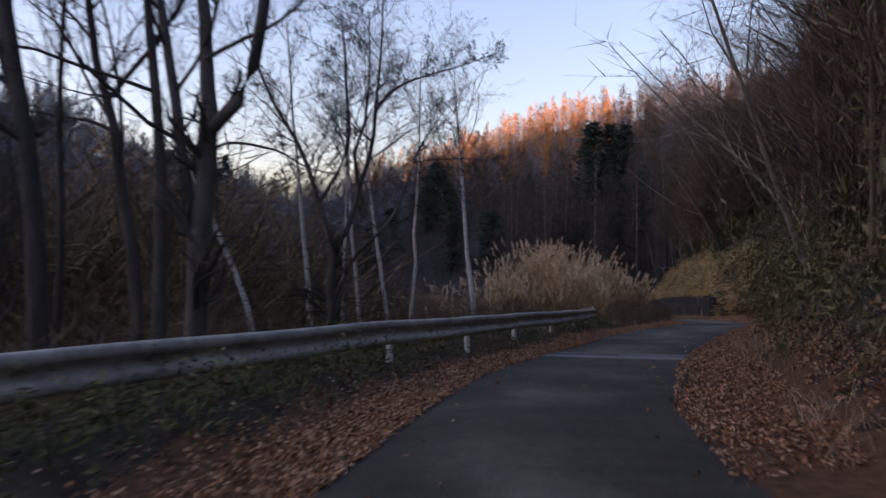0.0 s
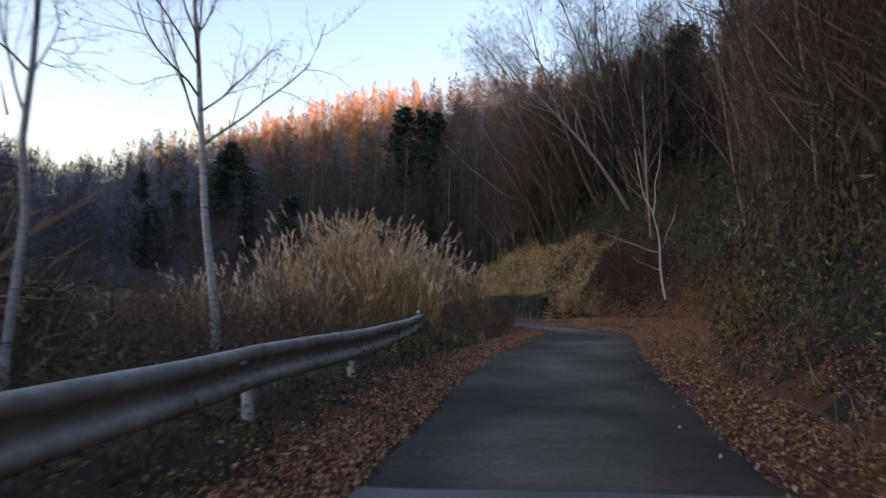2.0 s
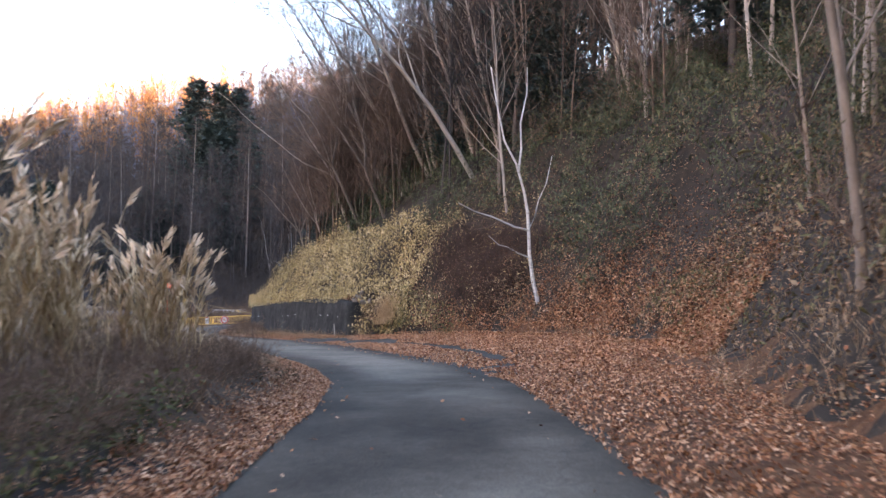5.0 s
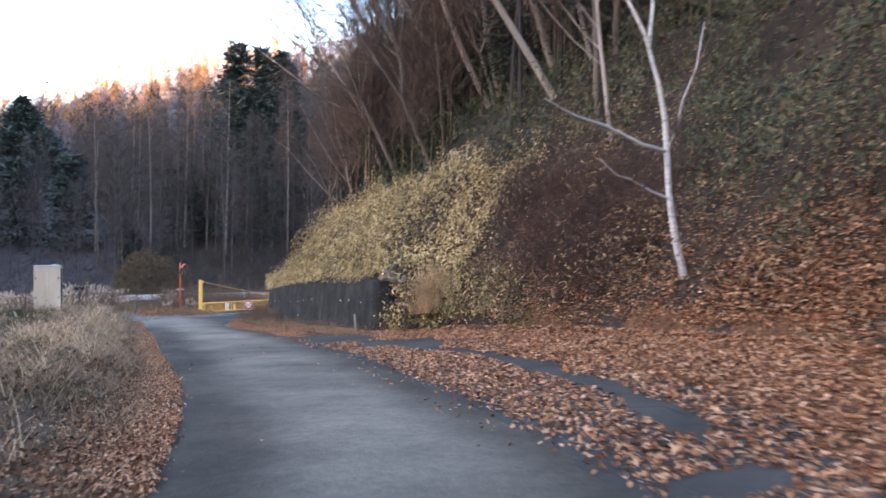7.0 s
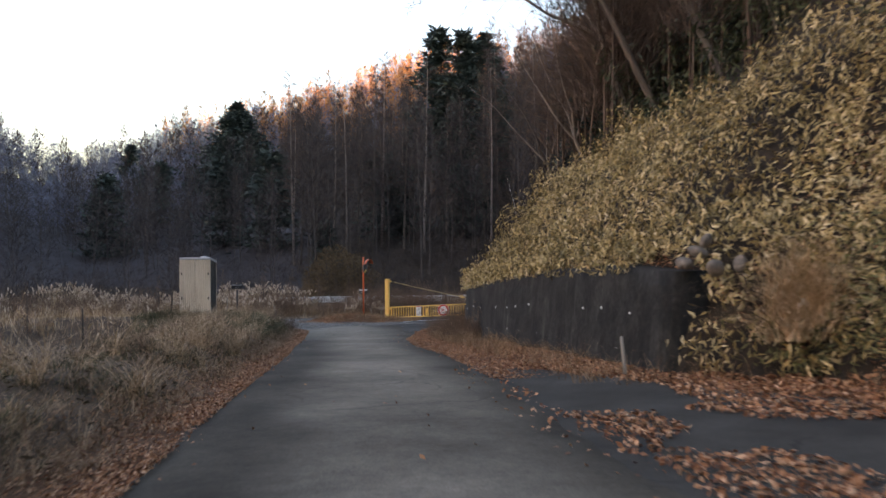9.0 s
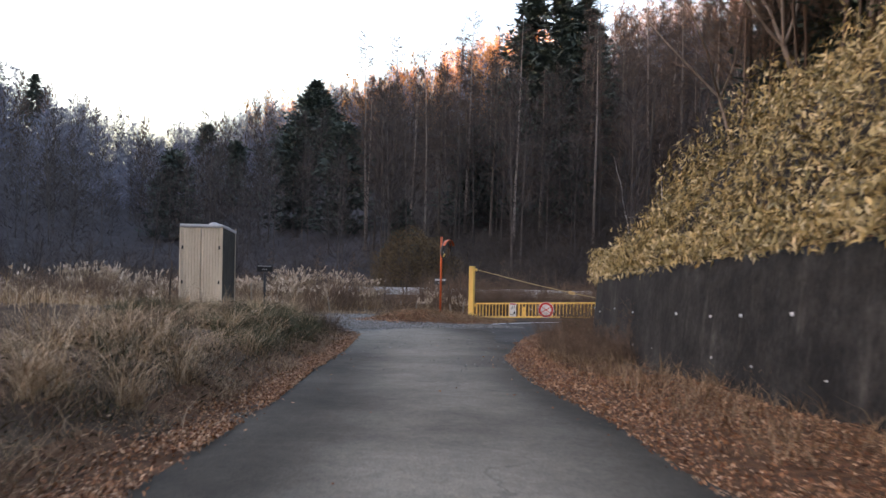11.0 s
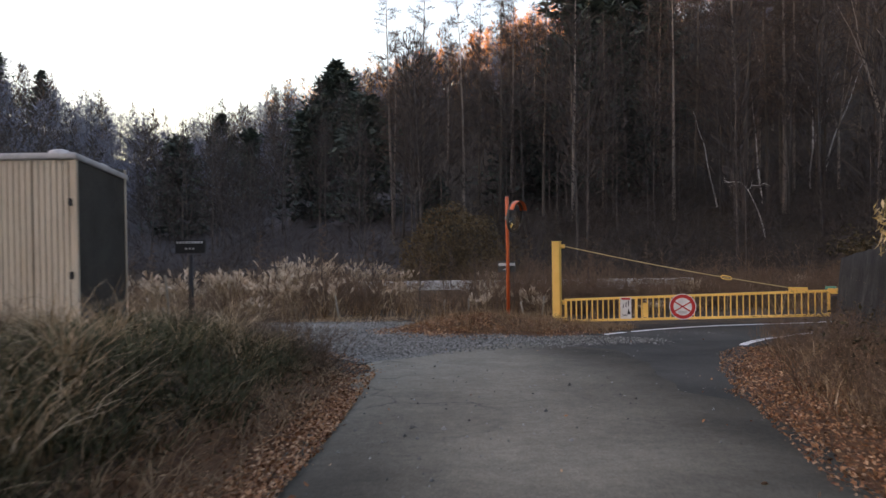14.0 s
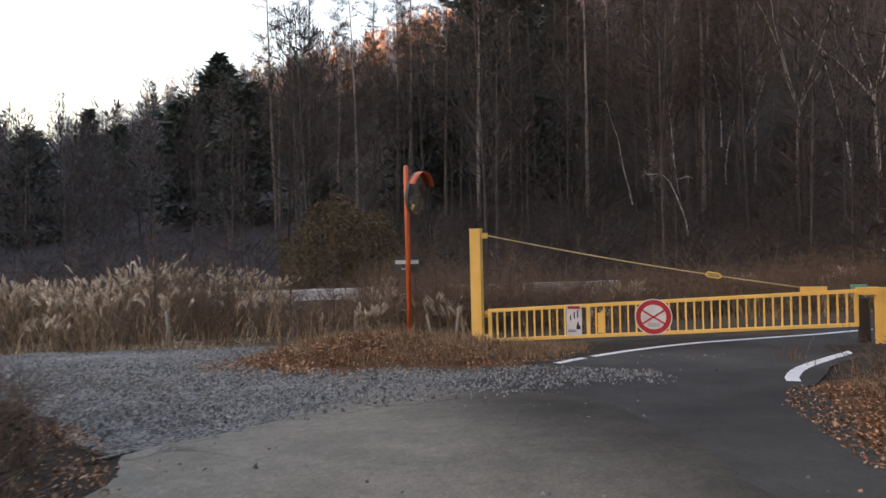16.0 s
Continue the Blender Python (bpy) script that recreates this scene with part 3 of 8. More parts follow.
def land(x, y):
    """Height of the ground."""
    x, y = np.asarray(x, float), np.asarray(y, float)
    zr, c = road_z(y), squeeze(y)
    dl, dr = (left_x(y) - x) * c, (x - right_x(y)) * c
    rough = (fbm(x, y, 3.0) - 0.5)
    # left: shoulder, then a drop to the valley near the start, a grassy bank and a marsh further on
    early = 1 - soft(y, 31, 41)
    drop = -np.clip(0.5 * (dl - 2.6), 0, 3.6) - 0.03 * np.maximum(dl - 9, 0)
    rise = (0.42 + 0.24 * soft(y, 62, 70)) * soft(dl, 0.2, 2.0) * (1 - soft(y, 78.5, 81.8)) + 0.1 * soft(dl, 2, 5) * (1 - soft(y, 78, 83))
    marsh = -5.0 + 0.3 * rough
    ditch = -1.0 * soft(dl, 2.3, 4.2) * (1 - soft(dl, 7.0, 10.0)) * soft(y, 44, 50) * (1 - soft(y, 73, 77)) * (0.6 + 0.8 * fbm(x, y, 6.0))
    left = zr + early * (0.05 * soft(dl, 0, 0.5) + 0.17 * soft(dl, 0.6, 1.6) + drop) + (1 - early) * (rise + ditch)
    mixm = np.maximum(soft(dl, 8, 40), soft(y, 84, 96))
    left = left * (1 - mixm) + marsh * mixm + rough * 0.35 * soft(dl, 0.3, 2) * (1 - 0.9 * soft(y, 78, 81) * (1 - soft(y, 90, 93)))
    paved = soft(y, 37, 40) * (1 - soft(y, 60, 63)) * (1 - soft(dr, 2.6, 3.6))
    flat = np.where(dl > 0, left, zr + 0.07 * np.maximum(dr, 0) * (1 - soft(y, 78, 84)) + rough * 0.15 * soft(dr, 0.1, 1.5) * (1 - paved) - 0.03 * paved)
    flat = flat + 0.5 * np.exp(-(((x - 16.7) / 2.0) ** 2 + ((y - 86.6) / 1.3) ** 2) ** 1.5) * (1 + rough)
    far_mix = soft(y, 84, 96) * (dl <= 0)
    flat = flat * (1 - far_mix) + marsh * far_mix
    flat = np.where((dl < 0.15) & (dr < 0.15) & (y < 82), zr - 0.03, flat)
    # right: the wooded bank
    d, ny = bank(x, y)
    on_wall = soft(ny, WALL_Y0 - 1.6, WALL_Y0 + 0.5) * (1 - soft(ny, WALL_Y1 - 0.4, WALL_Y1 + 0.6))
    top = np.interp(ny, WALL[:, 0], WALL[:, 2]) - road_z(ny) - 0.25
    up = np.interp(ny, [30, 40, 48], [1.1, 1.3, 1.38]) * np.minimum(d, 6) + np.interp(ny, [24, 36, 56], [0.86, 0.62, 0.55]) * np.clip(d - 6, 0, 28) + 0.25 * np.clip(d - 34, 0, 25)
    up = on_wall * (top * soft(d, -0.05, 0.1) + np.interp(ny, [63, 69, 74], [1.0, 1.2, 1.0]) * (np.minimum(d, 1.0) + 1.3 * np.clip(d - 1.0, 0, 1.2)) + np.interp(ny, [63, 67, 69, 75], [1.0, 0.75, 0.6, 0.45]) * np.clip(d - 2.2, 0, 4.4) + 0.6 * np.clip(d - 6.6, 0, 10) + 0.5 * np.clip(d - 16.6, 0, 22)) + (1 - on_wall) * up
    up = up + (fbm(x, y, 5.0) - 0.5) * 1.5 * soft(d, 0.6, 4)
    base = road_z(np.minimum(ny, 84)) + 0.15
    hill = base + up
    near = np.where(d > 0, hill, flat)
    return np.maximum(near, -5.3 + far_rise(x, y) + 0.25 * rough) if near.shape else near


def steps(parts):
    out = [np.arange(a, b, s) for a, b, s in parts]
    return np.concatenate(out + [[parts[-1][1]]])


gx = steps([(-900, -300, 60), (-300, -120, 12), (-120, -30, 4), (-30, -8, 1.0), (-8, 30, 0.5), (30, 60, 1.2), (60, 140, 4), (140, 320, 12), (320, 900, 60)])
gy = steps([(-700, -200, 50), (-200, -50, 10), (-50, -8, 2), (-8, 92, 0.5), (92, 130, 1.4), (130, 340, 5), (340, 900, 50)])
GX, GY = np.meshgrid(gx, gy)
GZ = land(GX, GY)
nx, ny_ = len(gx), len(gy)
idx = np.arange(nx * ny_).reshape(ny_, nx)
quads = np.stack([idx[:-1, :-1], idx[:-1, 1:], idx[1:, 1:], idx[1:, :-1]], -1).reshape(-1, 4)
ground = put("ground", mesh_from("ground", np.stack([GX, GY, GZ], -1).reshape(-1, 3), quads), M["ground"], smooth=True)
for k in ("leaf_floor", "straw_floor", "hazy_hill_floor"):
    ground.data.materials.append(M[k])
cx, cy = (GX[:-1, :-1] + GX[1:, 1:]) / 2, (GY[:-1, :-1] + GY[1:, 1:]) / 2
gdl, gdr, (gbd, gny) = (left_x(cy) - cx) * squeeze(cy), (cx - right_x(cy)) * squeeze(cy), bank(cx, cy)
nz = fbm(cx, cy, 1.2) - 0.5
leafy = (((cx - 16.6) / 2.9) ** 2 + ((cy - 86.3) / 2.1) ** 2 < 1 + 0.6 * nz) | ((gdr > -0.5) & (gbd < np.where(cy > 53, -0.3, 0.2) + 1.2 * nz) & (cy < 82)) | ((gdl > -0.5) & (gdl < 0.75 + 1.0 * nz) & (cy < 79))
strawy = (gdl >= 0.75 + 1.0 * nz) & (cy > 34 - 3 * nz - 40 * (fbm(cx, cy, 13.0) - 0.5) * soft(gdl, 5, 12)) & (cy < 112) & (cx > -60) & (gbd < 0) | ((cy > 88) & (cy < 106) & (cx > -60) & (cx < 60) & (gbd < 0))
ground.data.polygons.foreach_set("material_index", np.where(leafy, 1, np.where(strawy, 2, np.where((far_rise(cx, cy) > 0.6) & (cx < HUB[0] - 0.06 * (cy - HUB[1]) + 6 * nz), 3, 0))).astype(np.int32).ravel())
tagged(ground, "brown soil valley floor and wooded slopes with litter", "ground", kind="structure")


def strip(name, rows, material, lift, cols=14):
    """A sheet between pairs of edge points, laid on the road's height."""
    v = []
    for (ax, ay), (bx, by) in rows:
        for k in range(cols + 1):
            f = k / cols
            x, y = ax + (bx - ax) * f, ay + (by - ay) * f
            v.append((x, y, float(road_z(y)) + lift - (0.02 if k in (0, cols) else 0) + 0.015 * math.sin(f * math.pi)))
    n = cols + 1
    f = [(r * n + k, r * n + k + 1, (r + 1) * n + k + 1, (r + 1) * n + k) for r in range(len(rows) - 1) for k in range(cols)]
    ob = put(name, mesh_from(name, v, np.array(f)), material, smooth=True)
    uv = ob.data.uv_layers.new(name="across")
    for lp, q in zip(ob.data.loops, uv.data):
        q.uv = ((lp.vertex_index % n) / cols, (lp.vertex_index // n) / len(rows))
    return ob


ys = np.arange(-14, 82.9, 0.22)
wob = lambda y, s: (vnoise(y, y * 0 + s, 1.4) - 0.5) * 0.28 + (vnoise(y, y * 0 + s, 0.4) - 0.5) * 0.14
lx, rx = np.interp(ys, LEFT[:, 1], LEFT[:, 0]) + wob(ys, 3.0), np.interp(ys, RIGHT[:, 1], RIGHT[:, 0]) + wob(ys, 40.0)
road = strip("road", [((a, y), (b, y)) for a, b, y in zip(lx, rx, ys)], M["asphalt"], 0.012)
tagged(road, "narrow grey worn asphalt lane with leafy edges", "road", kind="structure")

# ---- drain across the lane ----
def sheet(name, outline, material, lift, cell=0.3, thick=0.0):
    """A sheet on the road's height inside a plan outline, with a worn edge."""
    o = np.array(outline, float)
    bm = bmesh.new()
    top = [bm.verts.new((x, y, float(road_z(y)) + lift)) for x, y in o]
    bm.faces.new(top)
    if thick:
        low = [bm.verts.new((x, y, float(road_z(y)) + lift - thick)) for x, y in o]
        for i in range(len(o)):
            j = (i + 1) % len(o)
            bm.faces.new((top[i], low[i], low[j], top[j]))
    else:
        bmesh.ops.triangulate(bm, faces=bm.faces[:])
    bmesh.ops.recalc_face_normals(bm, faces=bm.faces)
    me = bpy.data.meshes.new(name)
    bm.to_mesh(me)
    bm.free()
    for p in me.polygons:
        if p.normal.z < 0 and not thick:
            p.flip()
    return put(name, me, material)


def ragged(pts, step=0.35, amp=0.1, seed=0):
    """Points along a closed outline, shaken a little."""
    r = np.random.default_rng(seed)
    out = []
    for (ax, ay), (bx, by) in zip(pts, pts[1:] + pts[:1]):
        k = max(1, int(math.hypot(bx - ax, by - ay) / step))
        for i in range(k):
            f = i / k
            out.append((ax + (bx - ax) * f + r.uniform(-amp, amp), ay + (by - ay) * f + r.uniform(-amp, amp)))
    return out


drain = sheet("drain_kerb", ragged([(1.98, 15.5), (4.7, 14.52), (5.05, 15.42), (2.28, 16.32)], 0.4, 0.025, 1), M["concrete_pad"], 0.036, thick=0.05)
tagged(drain, "worn pale concrete kerb of a cross drain", "drain", kind="structure")
drain2 = sheet("drain_kerb", ragged([(2.36, 16.54), (5.12, 15.68), (5.28, 16.02), (2.5, 16.88)], 0.4, 0.02, 2), M["concrete_pad"], 0.036, thick=0.05)
tagged(drain2, "worn pale concrete kerb of a cross drain", "drain", kind="structure")
# flat black sheet in place of the shade inside the open slot
slot = sheet("drain_slot", [(3.72, 15.9), (5.06, 15.46), (5.11, 15.64), (3.78, 16.07)], M["black"], 0.034, thick=0.02)
tagged(slot, "black sheet for the shade in the slot between drain kerbs", "drain", kind="structure")
grate = new("drain_grate")
tagged(grate, "narrow steel drain grate across the lane", "grate")
for k in range(24):
    f = k / 23
    x, y = 2.33 + 1.36 * f, 16.42 - 0.45 * f
    part("bar", box(bmesh.new(), (-0.012, -0.085, 0.0), (0.012, 0.085, 0.03), 0.004, Matrix.Translation((x, y, float(road_z(y)) + 0.02)) @ Matrix.Rotation(radians(-20), 4, "Z")), M["rusty"], grate)

# ---- lay-by, junction and the gated road ----
lv_, lf_ = [], []
lys = np.arange(38.5, 62.0, 0.25)
for i, y in enumerate(lys):
    x0 = float(right_x(y)) - 0.25
    x1 = float(np.interp(y, [38.5, 41.2, 43, 46, 49, 52, 54.5, 57, 60, 62], [16.9, 18.7, 19.5, 20.0, 20.3, 20.9, 21.0, 20.2, 19.2, 18.2])) + 0.2 * (float(vnoise(y, 5.0, 0.7)) - 0.5)
    for k in range(9):
        x = x0 + (max(x1, x0 + 0.1) - x0) * k / 8
        lv_.append((x, y, float(road_z(y)) + 0.07 * max(0.0, (x - float(right_x(y)))) + 0.006))
        if i and k:
            lf_.append(((i - 1) * 9 + k - 1, (i - 1) * 9 + k, i * 9 + k, i * 9 + k - 1))
layby = put("lay_by", mesh_from("lay_by", lv_, np.array(lf_)), M["asphalt_new"], smooth=True)
tagged(layby, "dark asphalt lay-by half hidden by fallen leaves", "road", kind="structure")
gated = sheet("gated_road", ragged([(16.6, 81.6), (17.0, 79.0), (18.6, 76.4), (19.4, 78.5), (20.2, 80.3), (20.9, 81.6), (21.55, 82.45), (22.4, 83.3), (23.5, 84.1), (27, 85.5), (33, 87.2), (33, 91), (26, 88.6), (23.8, 87.1), (21.6, 86.6), (19.8, 85.4), (18.6, 84.4), (17.2, 83.0), (16.7, 82.2)], 0.6, 0.05, 5), M["asphalt_new"], 0.02)
tagged(gated, "dark smooth asphalt road leading through the gate", "road", kind="structure")


def line_mark(pts, width, name="road_marking"):
    v, f = [], []
    for i, (x, y) in enumerate(pts):
        a, b = pts[max(i - 1, 0)], pts[min(i + 1, len(pts) - 1)]
        L = math.hypot(b[0] - a[0], b[1] - a[1])
        ox, oy = -(b[1] - a[1]) / L * width / 2, (b[0] - a[0]) / L * width / 2
        for s in (1, -1):
            v.append((x + ox * s, y + oy * s, float(road_z(y)) + 0.028))
        if i:
            f.append((2 * i - 2, 2 * i - 1, 2 * i + 1, 2 * i))
    ob = put(name, mesh_from(name, v, np.array(f)), M["white"])
    for p in ob.data.polygons:
        if p.normal.z < 0:
            p.flip()
    return tagged(ob, "worn white painted road edge line", "road marking", kind="structure")


line_mark([(18.87, 84.45), (19.15, 84.72), (19.42, 84.96)], 0.13)
line_mark([(19.6, 85.1), (20.3, 85.62), (21.1, 86.1), (22.0, 86.5), (23.0, 86.75), (24.5, 87.1), (27, 88.0)], 0.13)
line_mark([(20.83, 81.9), (20.98, 82.18), (21.17, 82.44), (21.36, 82.68), (21.58, 82.92), (21.95, 83.26), (22.59, 83.79), (23.26, 84.32), (24.5, 84.95)], 0.15)
gravel_bed = sheet("gravel_bed", ragged([(14.0, 79.9), (14.5, 80.4), (14.9, 80.75), (15.35, 81.4), (16.1, 82.2), (16.8, 82.5), (17.6, 82.0), (18.9, 84.0), (17.4, 84.0), (15.8, 85.6), (14.6, 88.9), (12.0, 89.2), (9.6, 89.4), (8.8, 88.4), (9.2, 86.6), (10.6, 85.2), (11.4, 84.3), (12.4, 82.9), (13.5, 81.2), (14.1, 80.2)], 0.4, 0.12, 6), M["gravel_bed"], 0.007, thick=0.06)
tagged(gravel_bed, "grey gravel turning area beside the junction", "gravel", kind="structure")

# ---- retaining wall ----
wv, wf = [], []
ws = np.linspace(WALL_Y0, WALL_Y1, 66)
for i, y in enumerate(ws):
    wx_ = float(np.interp(y, WALL[:, 0], WALL[:, 1]))
    zb = float(road_z(y)) - 0.3
    zt = float(np.interp(y, WALL[:, 0], WALL[:, 2])) + 0.04 * (float(vnoise(y, 9.0, 1.5)) - 0.5)
    for k in range(7):
        f = k / 6
        wv.append((wx_ - 0.2 + 0.2 * f + 0.03 * (float(vnoise(y, k * 0.5, 0.8)) - 0.5), y, zb + (zt - zb) * f))
    wv.append((wx_ + 0.5, y, zt + 0.02))
    wv.append((wx_ + 0.55, y, zb))
n = 9
for i in range(len(ws) - 1):
    for k in range(n):
        wf.append((i * n + k, (i + 1) * n + k, (i + 1) * n + (k + 1) % n, i * n + (k + 1) % n))
wall_ob = put("retaining_wall", mesh_from("retaining_wall", wv, [np.array(wf), np.array([list(range(n))]), np.array([[(len(ws) - 1) * n + k for k in range(n)][::-1]])]), M["wall"])
tagged(wall_ob, "dark stained concrete retaining wall below the bank", "wall", kind="structure")

# ---- guard rail along the valley side ----
RAIL = np.array([(-7.93, -8), (-5.73, -1), (-3.25, 5.68), (-0.78, 12.07), (0.56, 15.11), (1.85, 18.84), (3.21, 21.9), (4.46, 25.37), (5.5, 28.85), (6.3, 31.5)])
POST_Y = (12.07, 15.11, 18.84, 21.9, 25.37, 28.85)
RAIL_TOP = lambda y: float(np.interp(y, [6, 12, 15.1, 18.8, 21.5, 25.4, 29], [0.81, 0.83, 0.86, 0.855, 0.81, 0.775, 0.74]))


def rail_point(s):
    seg = np.hypot(*np.diff(RAIL, axis=0).T)
    cum = np.concatenate([[0], np.cumsum(seg)])
    return np.interp(s, cum, RAIL[:, 0]), np.interp(s, cum, RAIL[:, 1]), cum[-1]


PROFILE = [(0.0, 0.19), (0.02, 0.188), (0.045, 0.178), (0.06, 0.155), (0.065, 0.12), (0.06, 0.09), (0.045, 0.07), (0.0, 0.035), (-0.008, 0.0), (0.0, -0.035), (0.045, -0.07), (0.06, -0.09), (0.065, -0.12), (0.06, -0.155), (0.045, -0.178), (0.02, -0.188)]


def w_beam(name, pts, parent, mat_):
    """A corrugated guard-rail beam: points carry x, y and the height of its middle; the ribs face the right-hand side."""
    v, f = [], []
    n = len(PROFILE)
    for i, (x, y, z) in enumerate(pts):
        a, b = pts[max(i - 1, 0)], pts[min(i + 1, len(pts) - 1)]
        dx, dy = b[0] - a[0], b[1] - a[1]
        L = math.hypot(dx, dy)
        ox, oy = dy / L, -dx / L
        for back in (0, 0.006):
            for o, h in PROFILE:
                v.append((x + ox * (o - back), y + oy * (o - back), z + h))
    m = 2 * n
    for i in range(len(pts) - 1):
        for k in range(n - 1):
            f.append((i * m + k, (i + 1) * m + k, (i + 1) * m + k + 1, i * m + k + 1))
            f.append((i * m + n + k + 1, (i + 1) * m + n + k + 1, (i + 1) * m + n + k, i * m + n + k))
    return put(name, mesh_from(name, v, np.array(f)), mat_, parent, smooth=True)


guard = new("guard_rail")
tagged(guard, "weathered white steel guard rail with rust on round posts", "guard rail")
total = rail_point(0)[2]
seg = np.concatenate([[0], np.cumsum(np.hypot(*np.diff(RAIL, axis=0).T))])
joints = np.arange(0, total, 4.0)
for s0 in joints:
    s1 = min(s0 + 4.05, total)
    pts = []
    for s in np.linspace(s0, s1, 9):
        x, y, _ = rail_point(s)
        pts.append((float(x), float(y), float(road_z(y)) + RAIL_TOP(y) - 0.19 + 0.006 * math.sin(s * 1.3)))
    beam = w_beam("beam", pts, guard, M["rail"])
    x, y, z = pts[-1]
    dx, dy = pts[-1][0] - pts[-2][0], pts[-1][1] - pts[-2][1]
    L = math.hypot(dx, dy)
    for o in (-0.1, 0.1):
        for back in (-0.12, -0.05):
            c = Vector((x + dx / L * back + dy / L * 0.08, y + dy / L * back - dx / L * 0.08, z + o * 0.85))
            part("bolt", tube_bm(bmesh.new(), [c, c + Vector((dy / L, -dx / L, 0)) * 0.022], 0.016, 6), M["steel"], beam)
for s in [float(np.interp(y, RAIL[:, 1], seg)) for y in POST_Y]:
    x, y, _ = rail_point(s)
    zb = float(road_z(y))
    x2, y2, _ = rail_point(s + 0.1)
    dx, dy = float(x2 - x), float(y2 - y)
    L = math.hypot(dx, dy) or 1
    px, py = float(x) - dy / L * 0.075, float(y) + dx / L * 0.075
    bm = tube_bm(bmesh.new(), [(px, py, zb - 0.8), (px, py, zb + RAIL_TOP(y) - 0.06), (px, py, zb + RAIL_TOP(y) - 0.04)], [0.057, 0.057, 0.045], 14)
    post = part("post", bm, M["white"], guard, "white round steel post", smooth=True)
    bm = box(bmesh.new(), (-0.045, -0.05, -0.1), (0.045, 0.05, 0.1), 0.01, Matrix.Translation((px + dy / L * 0.055, py - dx / L * 0.055, zb + RAIL_TOP(y) - 0.19)))
    part("bracket", bm, M["steel"], post)

bm = bmesh.new()
bmesh.ops.create_uvsphere(bm, u_segments=14, v_segments=9, radius=0.05)
for v in bm.verts:
    v.co = Vector((v.co.x, v.co.y * 0.5, v.co.z)) + Vector((6.2, 31.35, float(road_z(31.35)) + RAIL_TOP(31.35) + 0.04))
part("reflector", bm, M["white"], guard, "small white round reflector", True)

# ---- barrier gate ----
G0, G1 = Vector((18.35, 87.9, 0)), Vector((24.1, 85.35, 0))
gate = new("barrier_gate")
tagged(gate, "yellow painted steel swing gate with a stay cable", "gate")
gd = (G1 - G0).normalized()
gm = Matrix.Translation((G0.x, G0.y, -4.86)) @ Matrix.Rotation(math.atan2(gd.y, gd.x), 4, "Z")
GL = (G1 - G0).length


def gate_part(name, bm, mat_, parent, label="", smooth=False):
    bmesh.ops.transform(bm, matrix=gm, verts=bm.verts)
    return part(name, bm, mat_, parent, label, smooth)


GB, GT, GE = 0.12, 0.66, 0.34      # bottom, top at the hinge; rise of the far end
post = gate_part("main_post", box(bmesh.new(), (-0.1, -0.1, -0.55), (0.1, 0.1, 2.17), 0.012), M["yellow"], gate, "tall square yellow post")
gate_part("post_cap", box(bmesh.new(), (-0.106, -0.106, 2.165), (0.106, 0.106, 2.185), 0.004), M["yellow"], post)
gate_part("cable_bracket", box(bmesh.new(), (0.1, -0.02, 2.0), (0.22, 0.02, 2.1), 0.006), M["yellow"], post)
for h in (GB + 0.05, GT - 0.05):
    gate_part("hinge", tube_bm(bmesh.new(), [(0.16, 0, h - 0.06), (0.16, 0, h + 0.06)], 0.03, 10), M["yellow"], post, smooth=True)
leaf = new("swing_leaf")
leaf.parent = gate
rise = lambda f: GE * f
for z, name in ((GB, "bottom_rail"), (GT, "top_rail")):
    bm = box(bmesh.new(), (0.2, -0.03, z - 0.03), (GL, 0.03, z + 0.03), 0.006)
    for v in bm.verts:
        v.co.z += rise(v.co.x / GL)
    gate_part(name, bm, M["yellow"], leaf)
NB = 44
for i in range(NB + 1):
    x = 0.23 + (GL - 0.26) * i / NB
    wide = 0.032 if i in (0, 13, NB) else 0.015
    z0 = rise(x / GL)
    bm = box(bmesh.new(), (x - wide, -0.015, GB + 0.03 + z0), (x + wide, 0.015, GT - 0.03 + z0))
    gate_part("bar" if wide < 0.02 else "upright", bm, M["yellow"], leaf)
cab = [(0.22, 0, 2.05)] + [(0.22 + (GL - 0.75 - 0.22) * f, 0, 2.05 + (GT + GE * 0.9 + 0.08 - 2.05) * f - 0.05 * math.sin(math.pi * f)) for f in np.linspace(0.05, 1, 14)]
gate_part("stay_cable", tube_bm(bmesh.new(), cab, 0.013, 6), M["cable"], gate, "tan stay cable", True)
a, b = Vector(cab[10]), Vector(cab[11])
buckle_bm = bmesh.new()
for side_ in (0.038, -0.038):
    off_ = Vector((0, 0, side_))
    tube_bm(buckle_bm, [a, a.lerp(b, 0.1) + off_, a.lerp(b, 0.55) + off_, a.lerp(b, 0.65)], [0.013, 0.014, 0.014, 0.013], 8)
gate_part("turnbuckle", buckle_bm, M["yellow"], gate, smooth=True)
gate_part("cable_lug", box(bmesh.new(), (GL - 0.85, -0.02, GT + GE * 0.86), (GL - 0.45, 0.02, GT + GE * 0.86 + 0.12), 0.006), M["yellow"], leaf)
